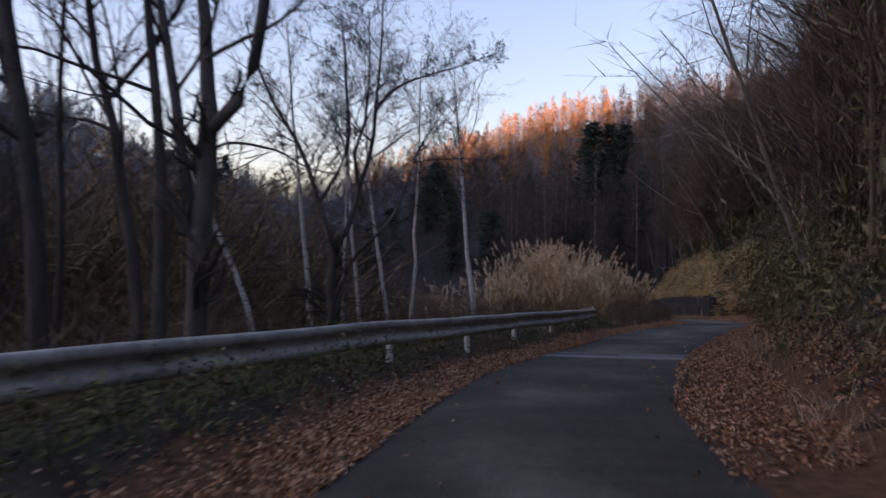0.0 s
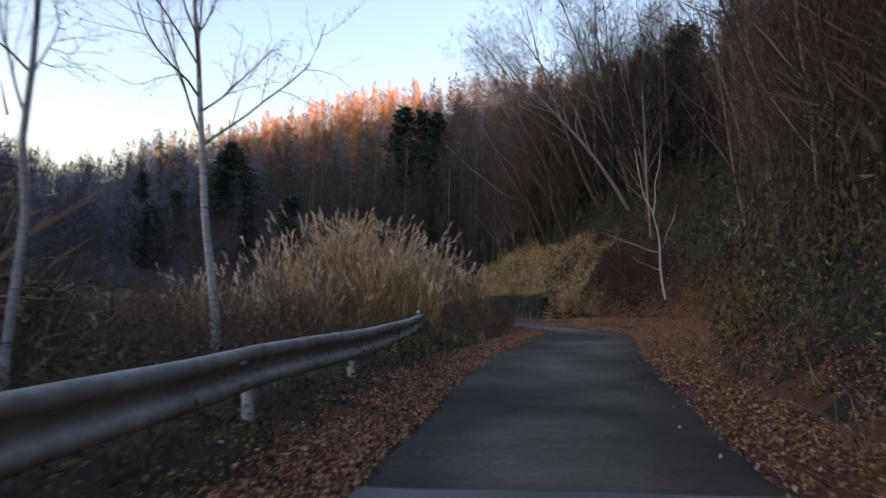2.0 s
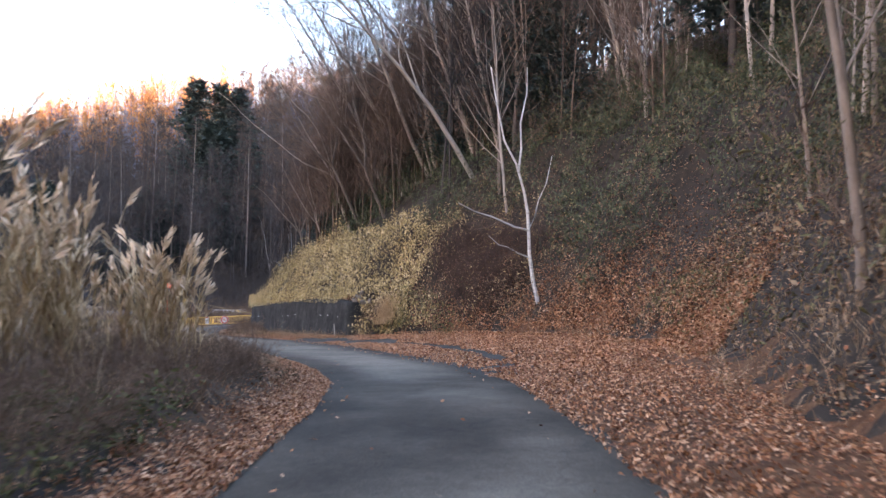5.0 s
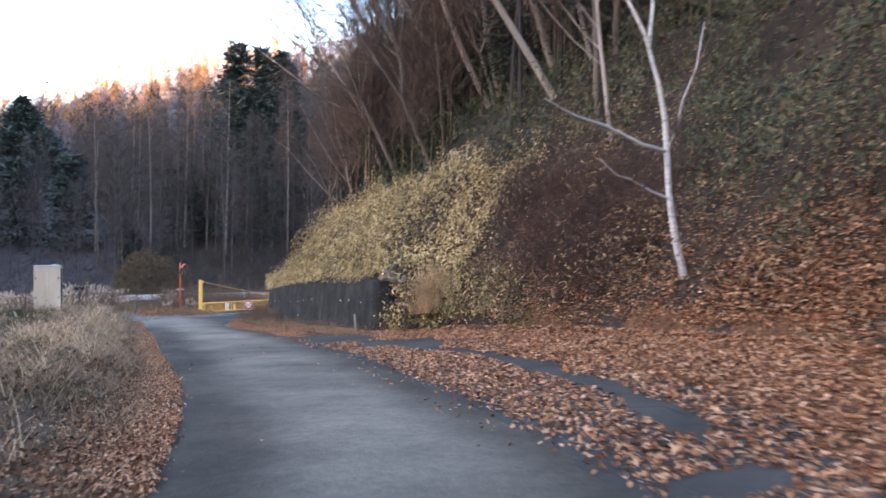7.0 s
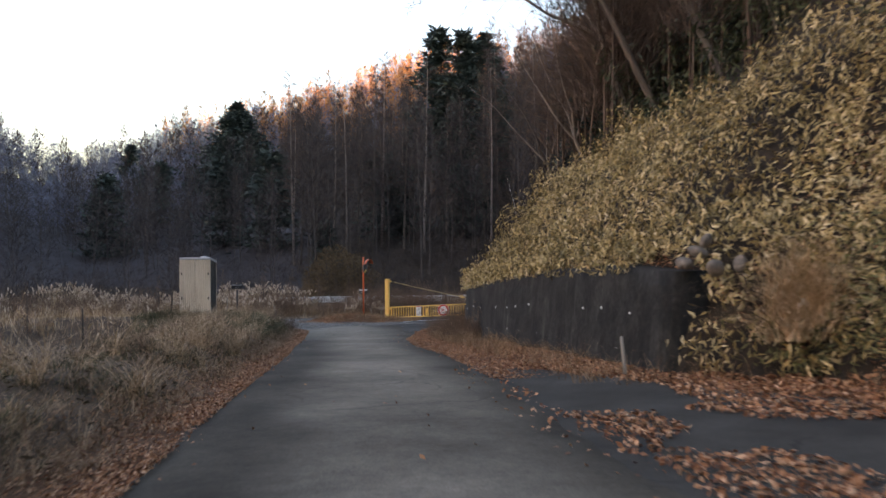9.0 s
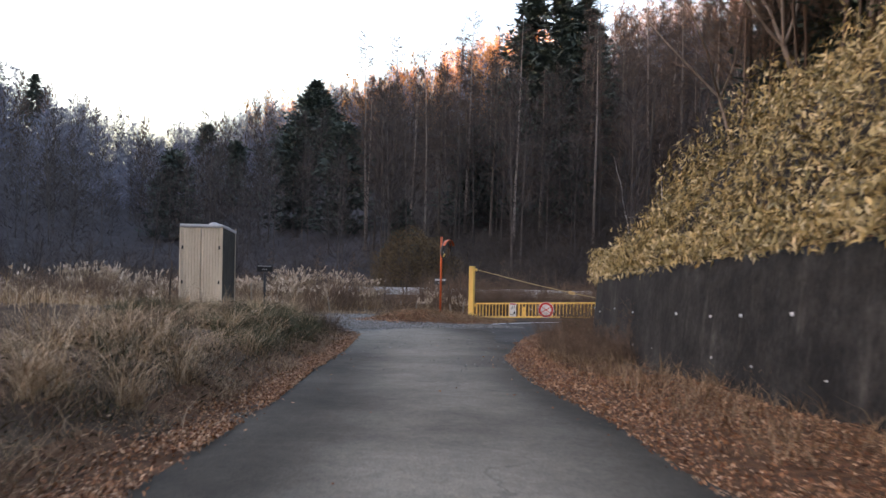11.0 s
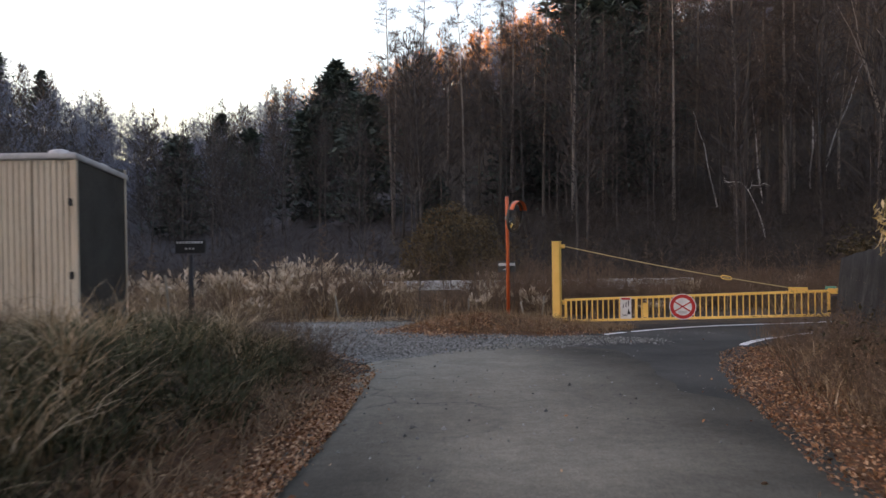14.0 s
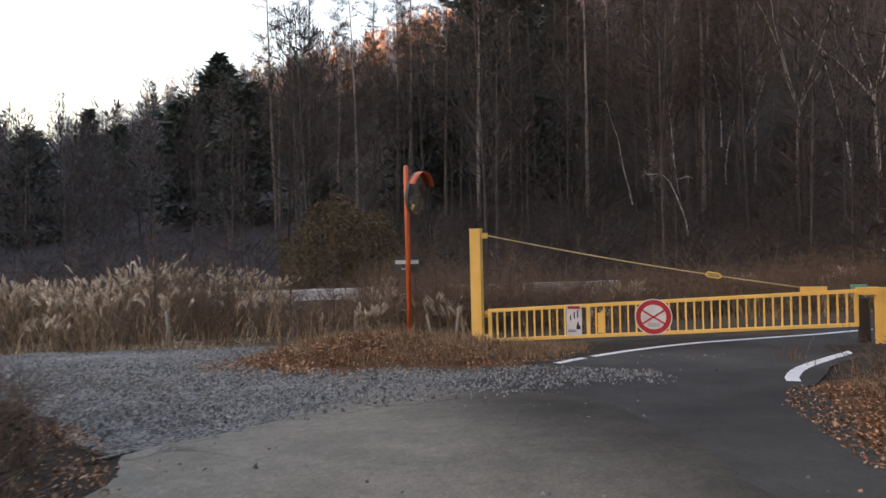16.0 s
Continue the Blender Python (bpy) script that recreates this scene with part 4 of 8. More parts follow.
# notice and round sign on the leaf
nx0 = 0.2 + (GL - 0.2) * 0.235
notice = gate_part("notice_board", box(bmesh.new(), (nx0, -0.045, GB + 0.03 + rise(0.25)), (nx0 + 0.27, -0.033, GT + 0.03 + rise(0.25)), 0.003), M["white"], gate, "white notice with red and black print")
for k, (u, v_, w, h, m_) in enumerate(((0.135, 0.5, 0.22, 0.05, "red"), (0.2, 0.39, 0.022, 0.14, "black"), (0.14, 0.36, 0.022, 0.12, "black"), (0.075, 0.32, 0.022, 0.09, "black"), (0.205, 0.2, 0.03, 0.09, "black"), (0.21, 0.15, 0.07, 0.07, "black"), (0.1, 0.1, 0.14, 0.012, "black"), (0.1, 0.075, 0.14, 0.012, "black"))):
    z = GB + 0.03 + v_ + rise(0.25)
    gate_part("print_bar", box(bmesh.new(), (nx0 + u - w / 2, -0.049, z - h / 2), (nx0 + u + w / 2, -0.0455, z + h / 2), 0.002), M[m_], notice)
sx, sz = 0.2 + (GL - 0.2) * 0.48, (GB + GT) / 2 + rise(0.48) + 0.02


def disc(r0, r1, y0, y1, n=40):
    bm = bmesh.new()
    ring = lambda r, y: [bm.verts.new((sx + r * math.cos(k * math.tau / n), y, sz + r * math.sin(k * math.tau / n))) for k in range(n)]
    A, B = ring(r1, y1), ring(r1, y0)
    for k in range(n):
        bm.faces.new((A[k], A[(k + 1) % n], B[(k + 1) % n], B[k]))
    if r0 == 0:
        bm.faces.new(B[::-1])
        bm.faces.new(A)
    else:
        C, D = ring(r0, y1), ring(r0, y0)
        for k in range(n):
            j = (k + 1) % n
            bm.faces.new((D[k], D[j], C[j], C[k]))
            bm.faces.new((B[k], B[j], D[j], D[k]))
            bm.faces.new((C[k], C[j], A[j], A[k]))
    return bm


sign = gate_part("round_sign", disc(0, 0.31, -0.05, -0.035), M["red"], gate, "round red and white no-entry-to-vehicles sign")
gate_part("white_rim", disc(0.295, 0.312, -0.054, -0.0505), M["white"], sign)
gate_part("white_face", disc(0, 0.212, -0.053, -0.0505), M["white"], sign)
bm = bmesh.new()
for a_ in (32, -32):
    box(bm, (-0.215, -0.057, -0.015), (0.215, -0.0535, 0.015), 0, Matrix.Translation((sx, 0, sz)) @ Matrix.Rotation(radians(a_), 4, "Y"))
gate_part("red_cross", bm, M["red"], sign)
gate_part("blue_plate", box(bmesh.new(), (sx - 0.1, -0.06, sz - 0.17), (sx + 0.1, -0.0535, sz - 0.1), 0.003), M["plastic"], sign)
gate_part("lock_box", box(bmesh.new(), (0.2 + GL * 0.315, -0.05, GB + 0.06 + rise(0.31)), (0.2 + GL * 0.335, -0.016, GT - 0.12 + rise(0.31)), 0.006), M["yellow"], leaf)
gate_part("green_plate", box(bmesh.new(), (GL - 0.1, -0.045, GT + GE + 0.035), (GL + 0.12, 0.045, GT + GE + 0.1), 0.005), M["green_plate"], leaf, "small green plate")
wpost = new("wooden_post")
tagged(wpost, "dark weathered wooden post beside the gate end", "post")
gate_part("shaft", tube_bm(bmesh.new(), [(GL + 0.12, 0.22, -0.6), (GL + 0.13, 0.22, 0.3), (GL + 0.11, 0.22, 0.84), (GL + 0.11, 0.22, 0.87)], [0.1, 0.095, 0.09, 0.06], 12), M["darkwood"], wpost, smooth=True)
# receiving post at the free end
rest = new("gate_receiver")
tagged(rest, "yellow steel receiving post of the gate", "gate post")
for nm, lo, hi in (("panel", (GL + 0.24, -0.06, -0.4), (GL + 0.8, 0.06, 1.05)), ("arm", (GL - 0.05, -0.08, 0.94), (GL + 0.3, 0.08, 1.06))):
    gate_part(nm, box(bmesh.new(), lo, hi, 0.01), M["yellow"], rest)

# ---- traffic mirror ----
mirror = new("traffic_mirror")
tagged(mirror, "orange pole with a round convex traffic mirror", "mirror")
MX, MY, MZ = 17.08, 87.8, -4.53
pole = part("pole", tube_bm(bmesh.new(), [(MX, MY, MZ - 0.4), (MX, MY, MZ + 3.0), (MX, MY, MZ + 3.02)], [0.045, 0.045, 0.03], 14), M["orange"], mirror, smooth=True)
mm = Matrix.Translation((MX + 0.22, MY + 0.05, MZ + 2.5)) @ Matrix.Rotation(radians(58), 4, "Z") @ Matrix.Rotation(radians(98), 4, "X")
bm = bmesh.new()
n = 36
prof = [(0.0, 0.07), (0.12, 0.064), (0.24, 0.044), (0.34, 0.012), (0.37, 0.0)]
rings = [[bm.verts.new((r * math.cos(k * math.tau / n), r * math.sin(k * math.tau / n), h)) for k in range(n)] if r else [bm.verts.new((0, 0, h))] for r, h in prof]
for a, b in zip(rings, rings[1:]):
    for k in range(n):
        bm.faces.new((a[0], b[k], b[(k + 1) % n]) if len(a) == 1 else (a[k], b[k], b[(k + 1) % n], a[(k + 1) % n]))
bmesh.ops.transform(bm, matrix=mm, verts=bm.verts)
glass = bpy.data.materials.new("mirror_face")
glass.use_nodes = True
gb = glass.node_tree.nodes["Principled BSDF"]
gb.inputs["Metallic"].default_value, gb.inputs["Roughness"].default_value, gb.inputs["Base Color"].default_value = 1.0, 0.06, (0.6, 0.62, 0.62, 1)
face = part("mirror_face", bm, glass, mirror, smooth=True)
bm = bmesh.new()
prof = [(0.37, 0.01), (0.4, 0.012), (0.41, -0.01), (0.4, -0.06), (0.3, -0.1), (0.0, -0.115)]
rings = [[bm.verts.new((r * math.cos(k * math.tau / n), r * math.sin(k * math.tau / n), h)) for k in range(n)] if r else [bm.verts.new((0, 0, h))] for r, h in prof]
for a, b in zip(rings, rings[1:]):
    for k in range(n):
        bm.faces.new((a[k], a[(k + 1) % n], b[0]) if len(b) == 1 else (a[k], a[(k + 1) % n], b[(k + 1) % n], b[k]))
bmesh.ops.transform(bm, matrix=mm, verts=bm.verts)
part("housing", bm, M["hut_side"], mirror, "dark grey rim and back", True)
bm = bmesh.new()
box(bm, (MX - 0.05, MY - 0.055, MZ + 2.42), (MX + 0.12, MY + 0.055, MZ + 2.52), 0.01)
part("clamp", bm, M["steel"], mirror)
bm = bmesh.new()
arc = [math.pi * (0.14 + 0.72 * k / 16) for k in range(17)]
out = [[bm.verts.new((-rr * math.cos(a), (-1 if mm.to_3x3().col[1][2] < 0 else 1) * rr * math.sin(a), hh)) for a in arc] for rr, hh in ((0.405, 0.0), (0.418, 0.11), (0.426, 0.11), (0.414, -0.01))]
for a, b in zip(out, out[1:] + out[:1]):
    for k in range(16):
        bm.faces.new((a[k], a[k + 1], b[k + 1], b[k]))
bmesh.ops.recalc_face_normals(bm, faces=bm.faces)
bmesh.ops.transform(bm, matrix=mm, verts=bm.verts)
part("hood", bm, M["orange"], mirror, "orange hood over the mirror", True)
plate = part("name_plate", box(bmesh.new(), (MX - 0.25, MY + 0.05, MZ + 1.08), (MX + 0.21, MY + 0.065, MZ + 1.36), 0.004), M["hut_side"], mirror, "small dark plate with a white bar")
part("print_bar", box(bmesh.new(), (MX - 0.23, MY + 0.0455, MZ + 1.24), (MX + 0.19, MY + 0.0495, MZ + 1.31)), M["white"], plate)
for dx in (-0.1, -0.06):
    part("print_bar", box(bmesh.new(), (MX + dx - 0.012, MY + 0.0455, MZ + 1.14), (MX + dx + 0.012, MY + 0.0495, MZ + 1.165)), M["white"], plate)

# ---- hut ----
hut = new("utility_hut")
tagged(hut, "tall narrow beige corrugated metal hut in dry grass", "hut")
HX0, HX1, HY0, HY1 = 9.66, 10.78, 78.1, 79.55
HZ0, HZ1 = -4.2, -1.5


def corrugated(p0, p1, z0, z1, pitch=0.07, depth=0.012):
    """A ribbed sheet standing between two plan points."""
    p0, p1 = Vector((*p0, 0)), Vector((*p1, 0))
    L = (p1 - p0).length
    d = (p1 - p0) / L
    o = Vector((d.y, -d.x, 0))
    bm = bmesh.new()
    pr = []
    k = int(L / pitch)
    for i in range(k):
        for f, h in ((0, 0), (0.35, 0), (0.5, 1), (0.85, 1)):
            pr.append((min((i + f) * L / k, L), h * depth))
    pr.append((L, 0))
    lo = [bm.verts.new(p0 + d * s + o * h + Vector((0, 0, z0))) for s, h in pr]
    hi = [bm.verts.new(p0 + d * s + o * h + Vector((0, 0, z1))) for s, h in pr]
    lo2 = [bm.verts.new(p0 + d * s + o * (h - 0.02) + Vector((0, 0, z0))) for s, h in pr]
    hi2 = [bm.verts.new(p0 + d * s + o * (h - 0.02) + Vector((0, 0, z1))) for s, h in pr]
    for i in range(len(pr) - 1):
        bm.faces.new((lo[i], lo[i + 1], hi[i + 1], hi[i]))
        bm.faces.new((lo2[i + 1], lo2[i], hi2[i], hi2[i + 1]))
        bm.faces.new((hi[i], hi[i + 1], hi2[i + 1], hi2[i]))
    return bm


mid = (HX0 + HX1) / 2
for nm, a, b, m_ in (("front_panel", (HX0, HY0), (mid - 0.008, HY0), "hut"), ("front_panel", (mid + 0.008, HY0), (HX1, HY0), "hut"), ("side_panel", (HX1, HY0), (HX1, HY1), "hut_side"), ("back_panel", (HX1, HY1), (HX0, HY1), "hut"), ("side_panel", (HX0, HY1), (HX0, HY0), "hut")):
    part(nm, corrugated(a, b, HZ0, HZ1), M[m_], hut)
for x, y in ((HX0, HY0), (HX1, HY0), (HX0, HY1), (HX1, HY1)):
    part("corner_post", box(bmesh.new(), (x - 0.025, y - 0.025, HZ0), (x + 0.025, y + 0.025, HZ1), 0.005), M["hut"], hut)
bm = box(bmesh.new(), (HX0 - 0.03, HY0 - 0.04, HZ1), (HX1 + 0.03, HY1 + 0.1, HZ1 + 0.09), 0.03)
for v in bm.verts:
    v.co.z += 0.05 * (1 - abs(v.co.x - mid) / 0.6) - 0.1 * (v.co.y - HY0)
part("roof", bm, M["plastic"], hut, "pale roof cover")
for i in range(7):
    x = HX0 + 0.2 + 0.55 * rng.random() + 0.35
    y = HY0 + 0.1 + i * 0.21
    bm = bmesh.new()
    bmesh.ops.create_icosphere(bm, subdivisions=2, radius=0.1 + 0.04 * rng.random())
    for v in bm.verts:
        v.co = Vector((v.co.x * 1.3, v.co.y * 1.2, v.co.z * 0.7)) * (0.85 + 0.3 * noise.noise(v.co * 9 + Vector((i, 0, 0))))
        v.co += Vector((min(x, HX1 - 0.05), y, HZ1 + 0.08 - 0.1 * (y - HY0)))
    part("crumpled_sheet", bm, M["plastic"], hut, smooth=True)
for x in (HX0 + 0.06, HX1 - 0.06):
    for z in (HZ1 - 0.55, HZ1 - 1.5):
        part("latch", box(bmesh.new(), (x - 0.02, HY0 - 0.045, z - 0.05), (x + 0.02, HY0 - 0.014, z + 0.05), 0.006), M["black"], hut)

# ---- notice board by the hut ----
board = new("sign_board")
tagged(board, "small black sign board on a post in the grass", "sign")
BX, BY = 11.55, 80.15
bzg = float(land(np.array([BX]), np.array([BY]))[0])
part("post", tube_bm(bmesh.new(), [(BX, BY, bzg - 0.3), (BX, BY, -2.8)], 0.04, 10), M["black"], board, smooth=True)
panel = part("panel", box(bmesh.new(), (BX - 0.235, BY - 0.025, -2.76), (BX + 0.235, BY + 0.025, -2.545), 0.008), M["black"], board)
for k in range(9):
    part("lettering_bar", box(bmesh.new(), (BX - 0.21 + k * 0.047, BY - 0.031, -2.607), (BX - 0.175 + k * 0.047, BY - 0.026, -2.572)), M["plastic"], panel, "pale worn lettering")
for k in range(3):
    part("lettering_bar", box(bmesh.new(), (BX - 0.075 + k * 0.055, BY - 0.031, -2.7), (BX - 0.045 + k * 0.055, BY - 0.026, -2.672)), M["plastic"], panel, "pale worn lettering")

# ---- drain pipes in the wall ----
for row, drop in ((0, 0.78), (1, 1.42)):
    for y in np.arange(59.2 + 0.6 * row, 79.0, 1.25):
        if rng.random() < 0.12:
            continue
        y = float(y) + rng.uniform(-0.3, 0.3)
        x = float(np.interp(y, WALL[:, 0], WALL[:, 1]))
        z = float(np.interp(y, WALL[:, 0], WALL[:, 2])) - drop + rng.uniform(-0.05, 0.05)
        f = drop / 2.0
        pipe = part("weep_pipe", tube_bm(bmesh.new(), [(x - 0.04 - 0.12 * f, y, z - 0.01), (x + 0.1, y, z + 0.02)], 0.023, 10), M["white"], wall_ob, "short white plastic drain pipe", True)

# ---- boulders at the end of the wall ----
for i, (x, y, z, s) in enumerate(((20.62, 57.7, -1.4, 0.125), (20.72, 57.42, -1.24, 0.11), (20.8, 57.1, -1.46, 0.115), (21.0, 57.75, -1.08, 0.1), (20.98, 56.8, -1.38, 0.1))):
    bm = bmesh.new()
    bmesh.ops.create_icosphere(bm, subdivisions=3, radius=s)
    for v in bm.verts:
        v.co = Vector((v.co.x * 1.1, v.co.y * 1.35, v.co.z * 0.8)) * (0.9 + 0.35 * noise.noise(v.co * 3.5 + Vector((i * 7, 0, 0))))
    me = bpy.data.meshes.new("boulder")
    bm.to_mesh(me)
    bm.free()
    ob = put("boulder", me, M["stone"], smooth=True)
    ob.matrix_basis = pose(x, y, z, 20 * i, 10, 70 * i)
    tagged(ob, "rounded grey boulder stacked at the wall end", "boulder", group="boulders")

# ---- stakes, fence posts and the far kerb ----
stake_at = [(12.35, 90.2, 0.7, 12, "stakewood"), (9.2, 78.6, 1.3, 3, "darkwood"), (11.15, 80.3, 1.15, -6, "stakewood"), (16.1, 90.3, 0.6, 2, "stakewood"), (15.4, 90.6, 0.55, -4, "stakewood"), (18.0, 88.6, 0.75, 8, "stakewood"), (17.6, 88.9, 0.6, -10, "stakewood"), (19.95, 58.2, 0.65, 28, "stakewood"), (9.4, 84.6, 0.7, 0, "stakewood"), (8.0, 72.0, 1.2, -2, "darkwood")]
for x, y, h, lean, mt in stake_at:
    z = float(land(np.array([x]), np.array([y]))[0])
    bm = tube_bm(bmesh.new(), [(0, 0, -0.3), (0.01, 0, h * 0.5), (0, 0.01, h)], [0.03, 0.028, 0.022], 8)
    me = bpy.data.meshes.new("stake")
    bm.to_mesh(me)
    bm.free()
    ob = put("stake", me, M[mt], smooth=True)
    ob.matrix_basis = pose(x, y, z, 0, lean, 40 * x)
    tagged(ob, "short weathered wooden stake in the grass", "stake", group="stakes")
wire = part("wire", tube_bm(bmesh.new(), [(9.2, 78.55, -3.15), (9.7, 78.3, -3.35), (10.3, 78.0, -3.75), (10.8, 77.8, -4.0)], 0.006, 6), M["black"], hut, "thin slack wire")
kerb = part("far_kerb", box(bmesh.new(), (9.0, 104.0, -5.3), (27.0, 104.35, -4.53), 0.02), M["white"], None)
tagged(kerb, "pale concrete kerb of a far road beyond the marsh", "kerb", kind="structure")

# ---- trees ----
def unit(v):
    return v / np.maximum(np.linalg.norm(v, axis=-1, keepdims=True), 1e-9)


def tubes(P, R, sides):
    """Round bars along many polylines of the same count: P (n, k, 3), R (n, k)."""
    n, k, _ = P.shape
    T = unit(np.gradient(P, axis=1))
    ref = np.where(np.abs(T[..., 2:3]) < 0.9, np.array([0, 0, 1.0]), np.array([1.0, 0, 0]))
    A = unit(np.cross(T, ref))
    B = np.cross(T, A)
    a = np.arange(sides) * math.tau / sides
    ring = P[:, :, None] + R[:, :, None, None] * (A[:, :, None] * np.cos(a)[:, None] + B[:, :, None] * np.sin(a)[:, None])
    i = np.arange(n * k * sides).reshape(n, k, sides)
    j = np.roll(i, -1, axis=2)
    q = np.stack([i[:, :-1], j[:, :-1], j[:, 1:], i[:, 1:]], -1).reshape(-1, 4)
    return ring.reshape(-1, 3), q


def join(pieces):
    V, F, n = [], [], 0
    for v, f in pieces:
        V.append(v)
        F.append(f + n)
        n += len(v)
    return np.concatenate(V), np.concatenate(F)


def course(r, p, d, L, n, wander, up):
    """Wandering polylines from p along d."""
    P = [p]
    d = unit(d)
    for _ in range(n - 1):
        d = unit(d + r.normal(0, wander, d.shape) + np.array([0, 0, up]))
        P.append(P[-1] + d * (L / (n - 1))[:, None])
    return np.stack(P, 1)


def spawn(r, P, R, k, t0, t1, ang, frac, n, wander, up, thin, taper=0.3, ratio=0.6):
    """k side branches on each polyline."""
    b, m, _ = P.shape
    t = t0 + (t1 - t0) * (np.arange(k) + r.random((b, k))) / k
    f = t * (m - 1)
    i = np.minimum(f.astype(int), m - 2)
    w = (f - i)[..., None]
    rows = np.arange(b)[:, None]
    pos = P[rows, i] * (1 - w) + P[rows, i + 1] * w
    tan = unit(P[rows, i + 1] - P[rows, i])
    rad = R[rows, i] * (1 - w[..., 0]) + R[rows, i + 1] * w[..., 0]
    side = unit(np.cross(tan, r.normal(size=tan.shape)))
    a = np.radians(r.uniform(*ang, (b, k)))[..., None]
    d = tan * np.cos(a) + side * np.sin(a)
    long = np.linalg.norm(P[:, -1] - P[:, 0], axis=-1)[:, None] * r.uniform(*frac, (b, k)) * (1.15 - ratio * t)
    C = course(r, pos.reshape(-1, 3), d.reshape(-1, 3), long.ravel(), n, wander, up)
    q = np.maximum(rad.ravel() * thin, 0.0035)
    return C, q[:, None] * np.linspace(1, taper, n)


def slivers(r, P, R, k, t0, ang, frac, width):
    """The finest twigs: k thin triangles on each polyline."""
    C, q = spawn(r, P, R, k, t0, 1.0, ang, frac, 2, 0.1, 0.03, 0.6)
    d = C[:, 1] - C[:, 0]
    s = unit(np.cross(d, r.normal(size=d.shape))) * width
    V = np.stack([C[:, 0] - s, C[:, 0] + s, C[:, 1]], 1).reshape(-1, 3)
    return V, np.arange(len(V)).reshape(-1, 3)


def tri(vf):
    v, f = vf
    return (v, np.concatenate([f[:, [0, 1, 2]], f[:, [0, 2, 3]]])) if f.shape[1] == 4 else vf


def bare_tree(seed, height, radius, style):
    """Trunk and limbs, and the fine branches, of a leafless tree."""
    r = np.random.default_rng(seed)
    up0 = np.array([[0.0, 0, 1]])
    if style == "spreading":
        trunk = course(r, np.array([[0, 0, -0.6]]), up0 + r.normal(0, 0.06, (1, 3)), np.array([height]), 14, 0.05, 0.03)
        R0 = radius * np.linspace(1.15, 0.2, 14)[None]
        l1, q1 = spawn(r, trunk, R0, 10, 0.33, 0.97, (26, 55), (0.3, 0.52), 9, 0.13, 0.07, 0.45)
        l2, q2 = spawn(r, l1, q1, 9, 0.15, 1.0, (25, 60), (0.35, 0.6), 6, 0.17, 0.05, 0.5)
        l3, q3 = spawn(r, l2, q2, 6, 0.15, 1.0, (25, 65), (0.4, 0.7), 4, 0.18, 0.05, 0.5)
        return join([tubes(trunk, R0, 10), tubes(l1, q1, 7)]), join([tri(tubes(l2, q2, 4)), tri(tubes(l3, q3, 3)), slivers(r, l3, q3, 7, 0.1, (25, 65), (0.4, 0.85), 0.0055)])
    if style == "fork":
        base = course(r, np.array([[0, 0, -0.6]]), up0, np.array([height * 0.4]), 7, 0.03, 0.0)
        RB = radius * np.linspace(1.15, 0.9, 7)[None]
        d = np.array([[-0.12, 0.05, 1.0], [0.75, -0.1, 1.0]])
        l1 = course(r, np.repeat(base[:, -1], 2, 0), d, np.array([height * 0.62, height * 0.6]), 11, 0.06, 0.05)
        q1 = radius * 0.72 * np.linspace(1, 0.2, 11)[None].repeat(2, 0)
        b1, p1 = spawn(r, l1, q1, 9, 0.1, 0.97, (26, 58), (0.35, 0.6), 8, 0.14, 0.06, 0.5)
        b0, p0 = spawn(r, base, RB, 3, 0.6, 0.95, (40, 70), (0.4, 0.7), 8, 0.14, 0.08, 0.3)
        l2, q2 = spawn(r, np.concatenate([b1, b0]), np.concatenate([p1, p0]), 8, 0.15, 1.0, (25, 60), (0.35, 0.6), 5, 0.17, 0.05, 0.5)
        l3, q3 = spawn(r, l2, q2, 5, 0.15, 1.0, (25, 65), (0.4, 0.7), 4, 0.18, 0.05, 0.5)
        return join([tubes(base, RB, 11), tubes(l1, q1, 9)]), join([tri(tubes(b1, p1, 5)), tri(tubes(b0, p0, 5)), tri(tubes(l2, q2, 4)), tri(tubes(l3, q3, 3)), slivers(r, l3, q3, 7, 0.1, (25, 65), (0.4, 0.85), 0.0055)])
    if style == "stems":
        base = course(r, np.array([[0, 0, -0.6]]), up0, np.array([height * 0.42]), 6, 0.05, 0.0)
        RB = radius * np.linspace(1.15, 0.85, 6)[None]
        n = 4
        a = np.arange(n) * math.tau / n + 0.5
        d = np.stack([np.cos(a) * 0.72, np.sin(a) * 0.72, np.ones(n)], -1)
        l1 = course(r, np.repeat(base[:, -1], n, 0), d, np.full(n, height * 0.7), 10, 0.12, 0.05)
        q1 = radius * 0.6 * np.linspace(1, 0.18, 10)[None].repeat(n, 0)
        l2, q2 = spawn(r, l1, q1, 9, 0.12, 1.0, (25, 60), (0.35, 0.6), 7, 0.16, 0.06, 0.5)
        l3, q3 = spawn(r, l2, q2, 7, 0.15, 1.0, (25, 65), (0.35, 0.65), 4, 0.18, 0.05, 0.5)
        return join([tubes(base, RB, 10), tubes(l1, q1, 8)]), join([tri(tubes(l2, q2, 4)), tri(tubes(l3, q3, 3)), slivers(r, l3, q3, 7, 0.1, (25, 65), (0.4, 0.85), 0.0055)])
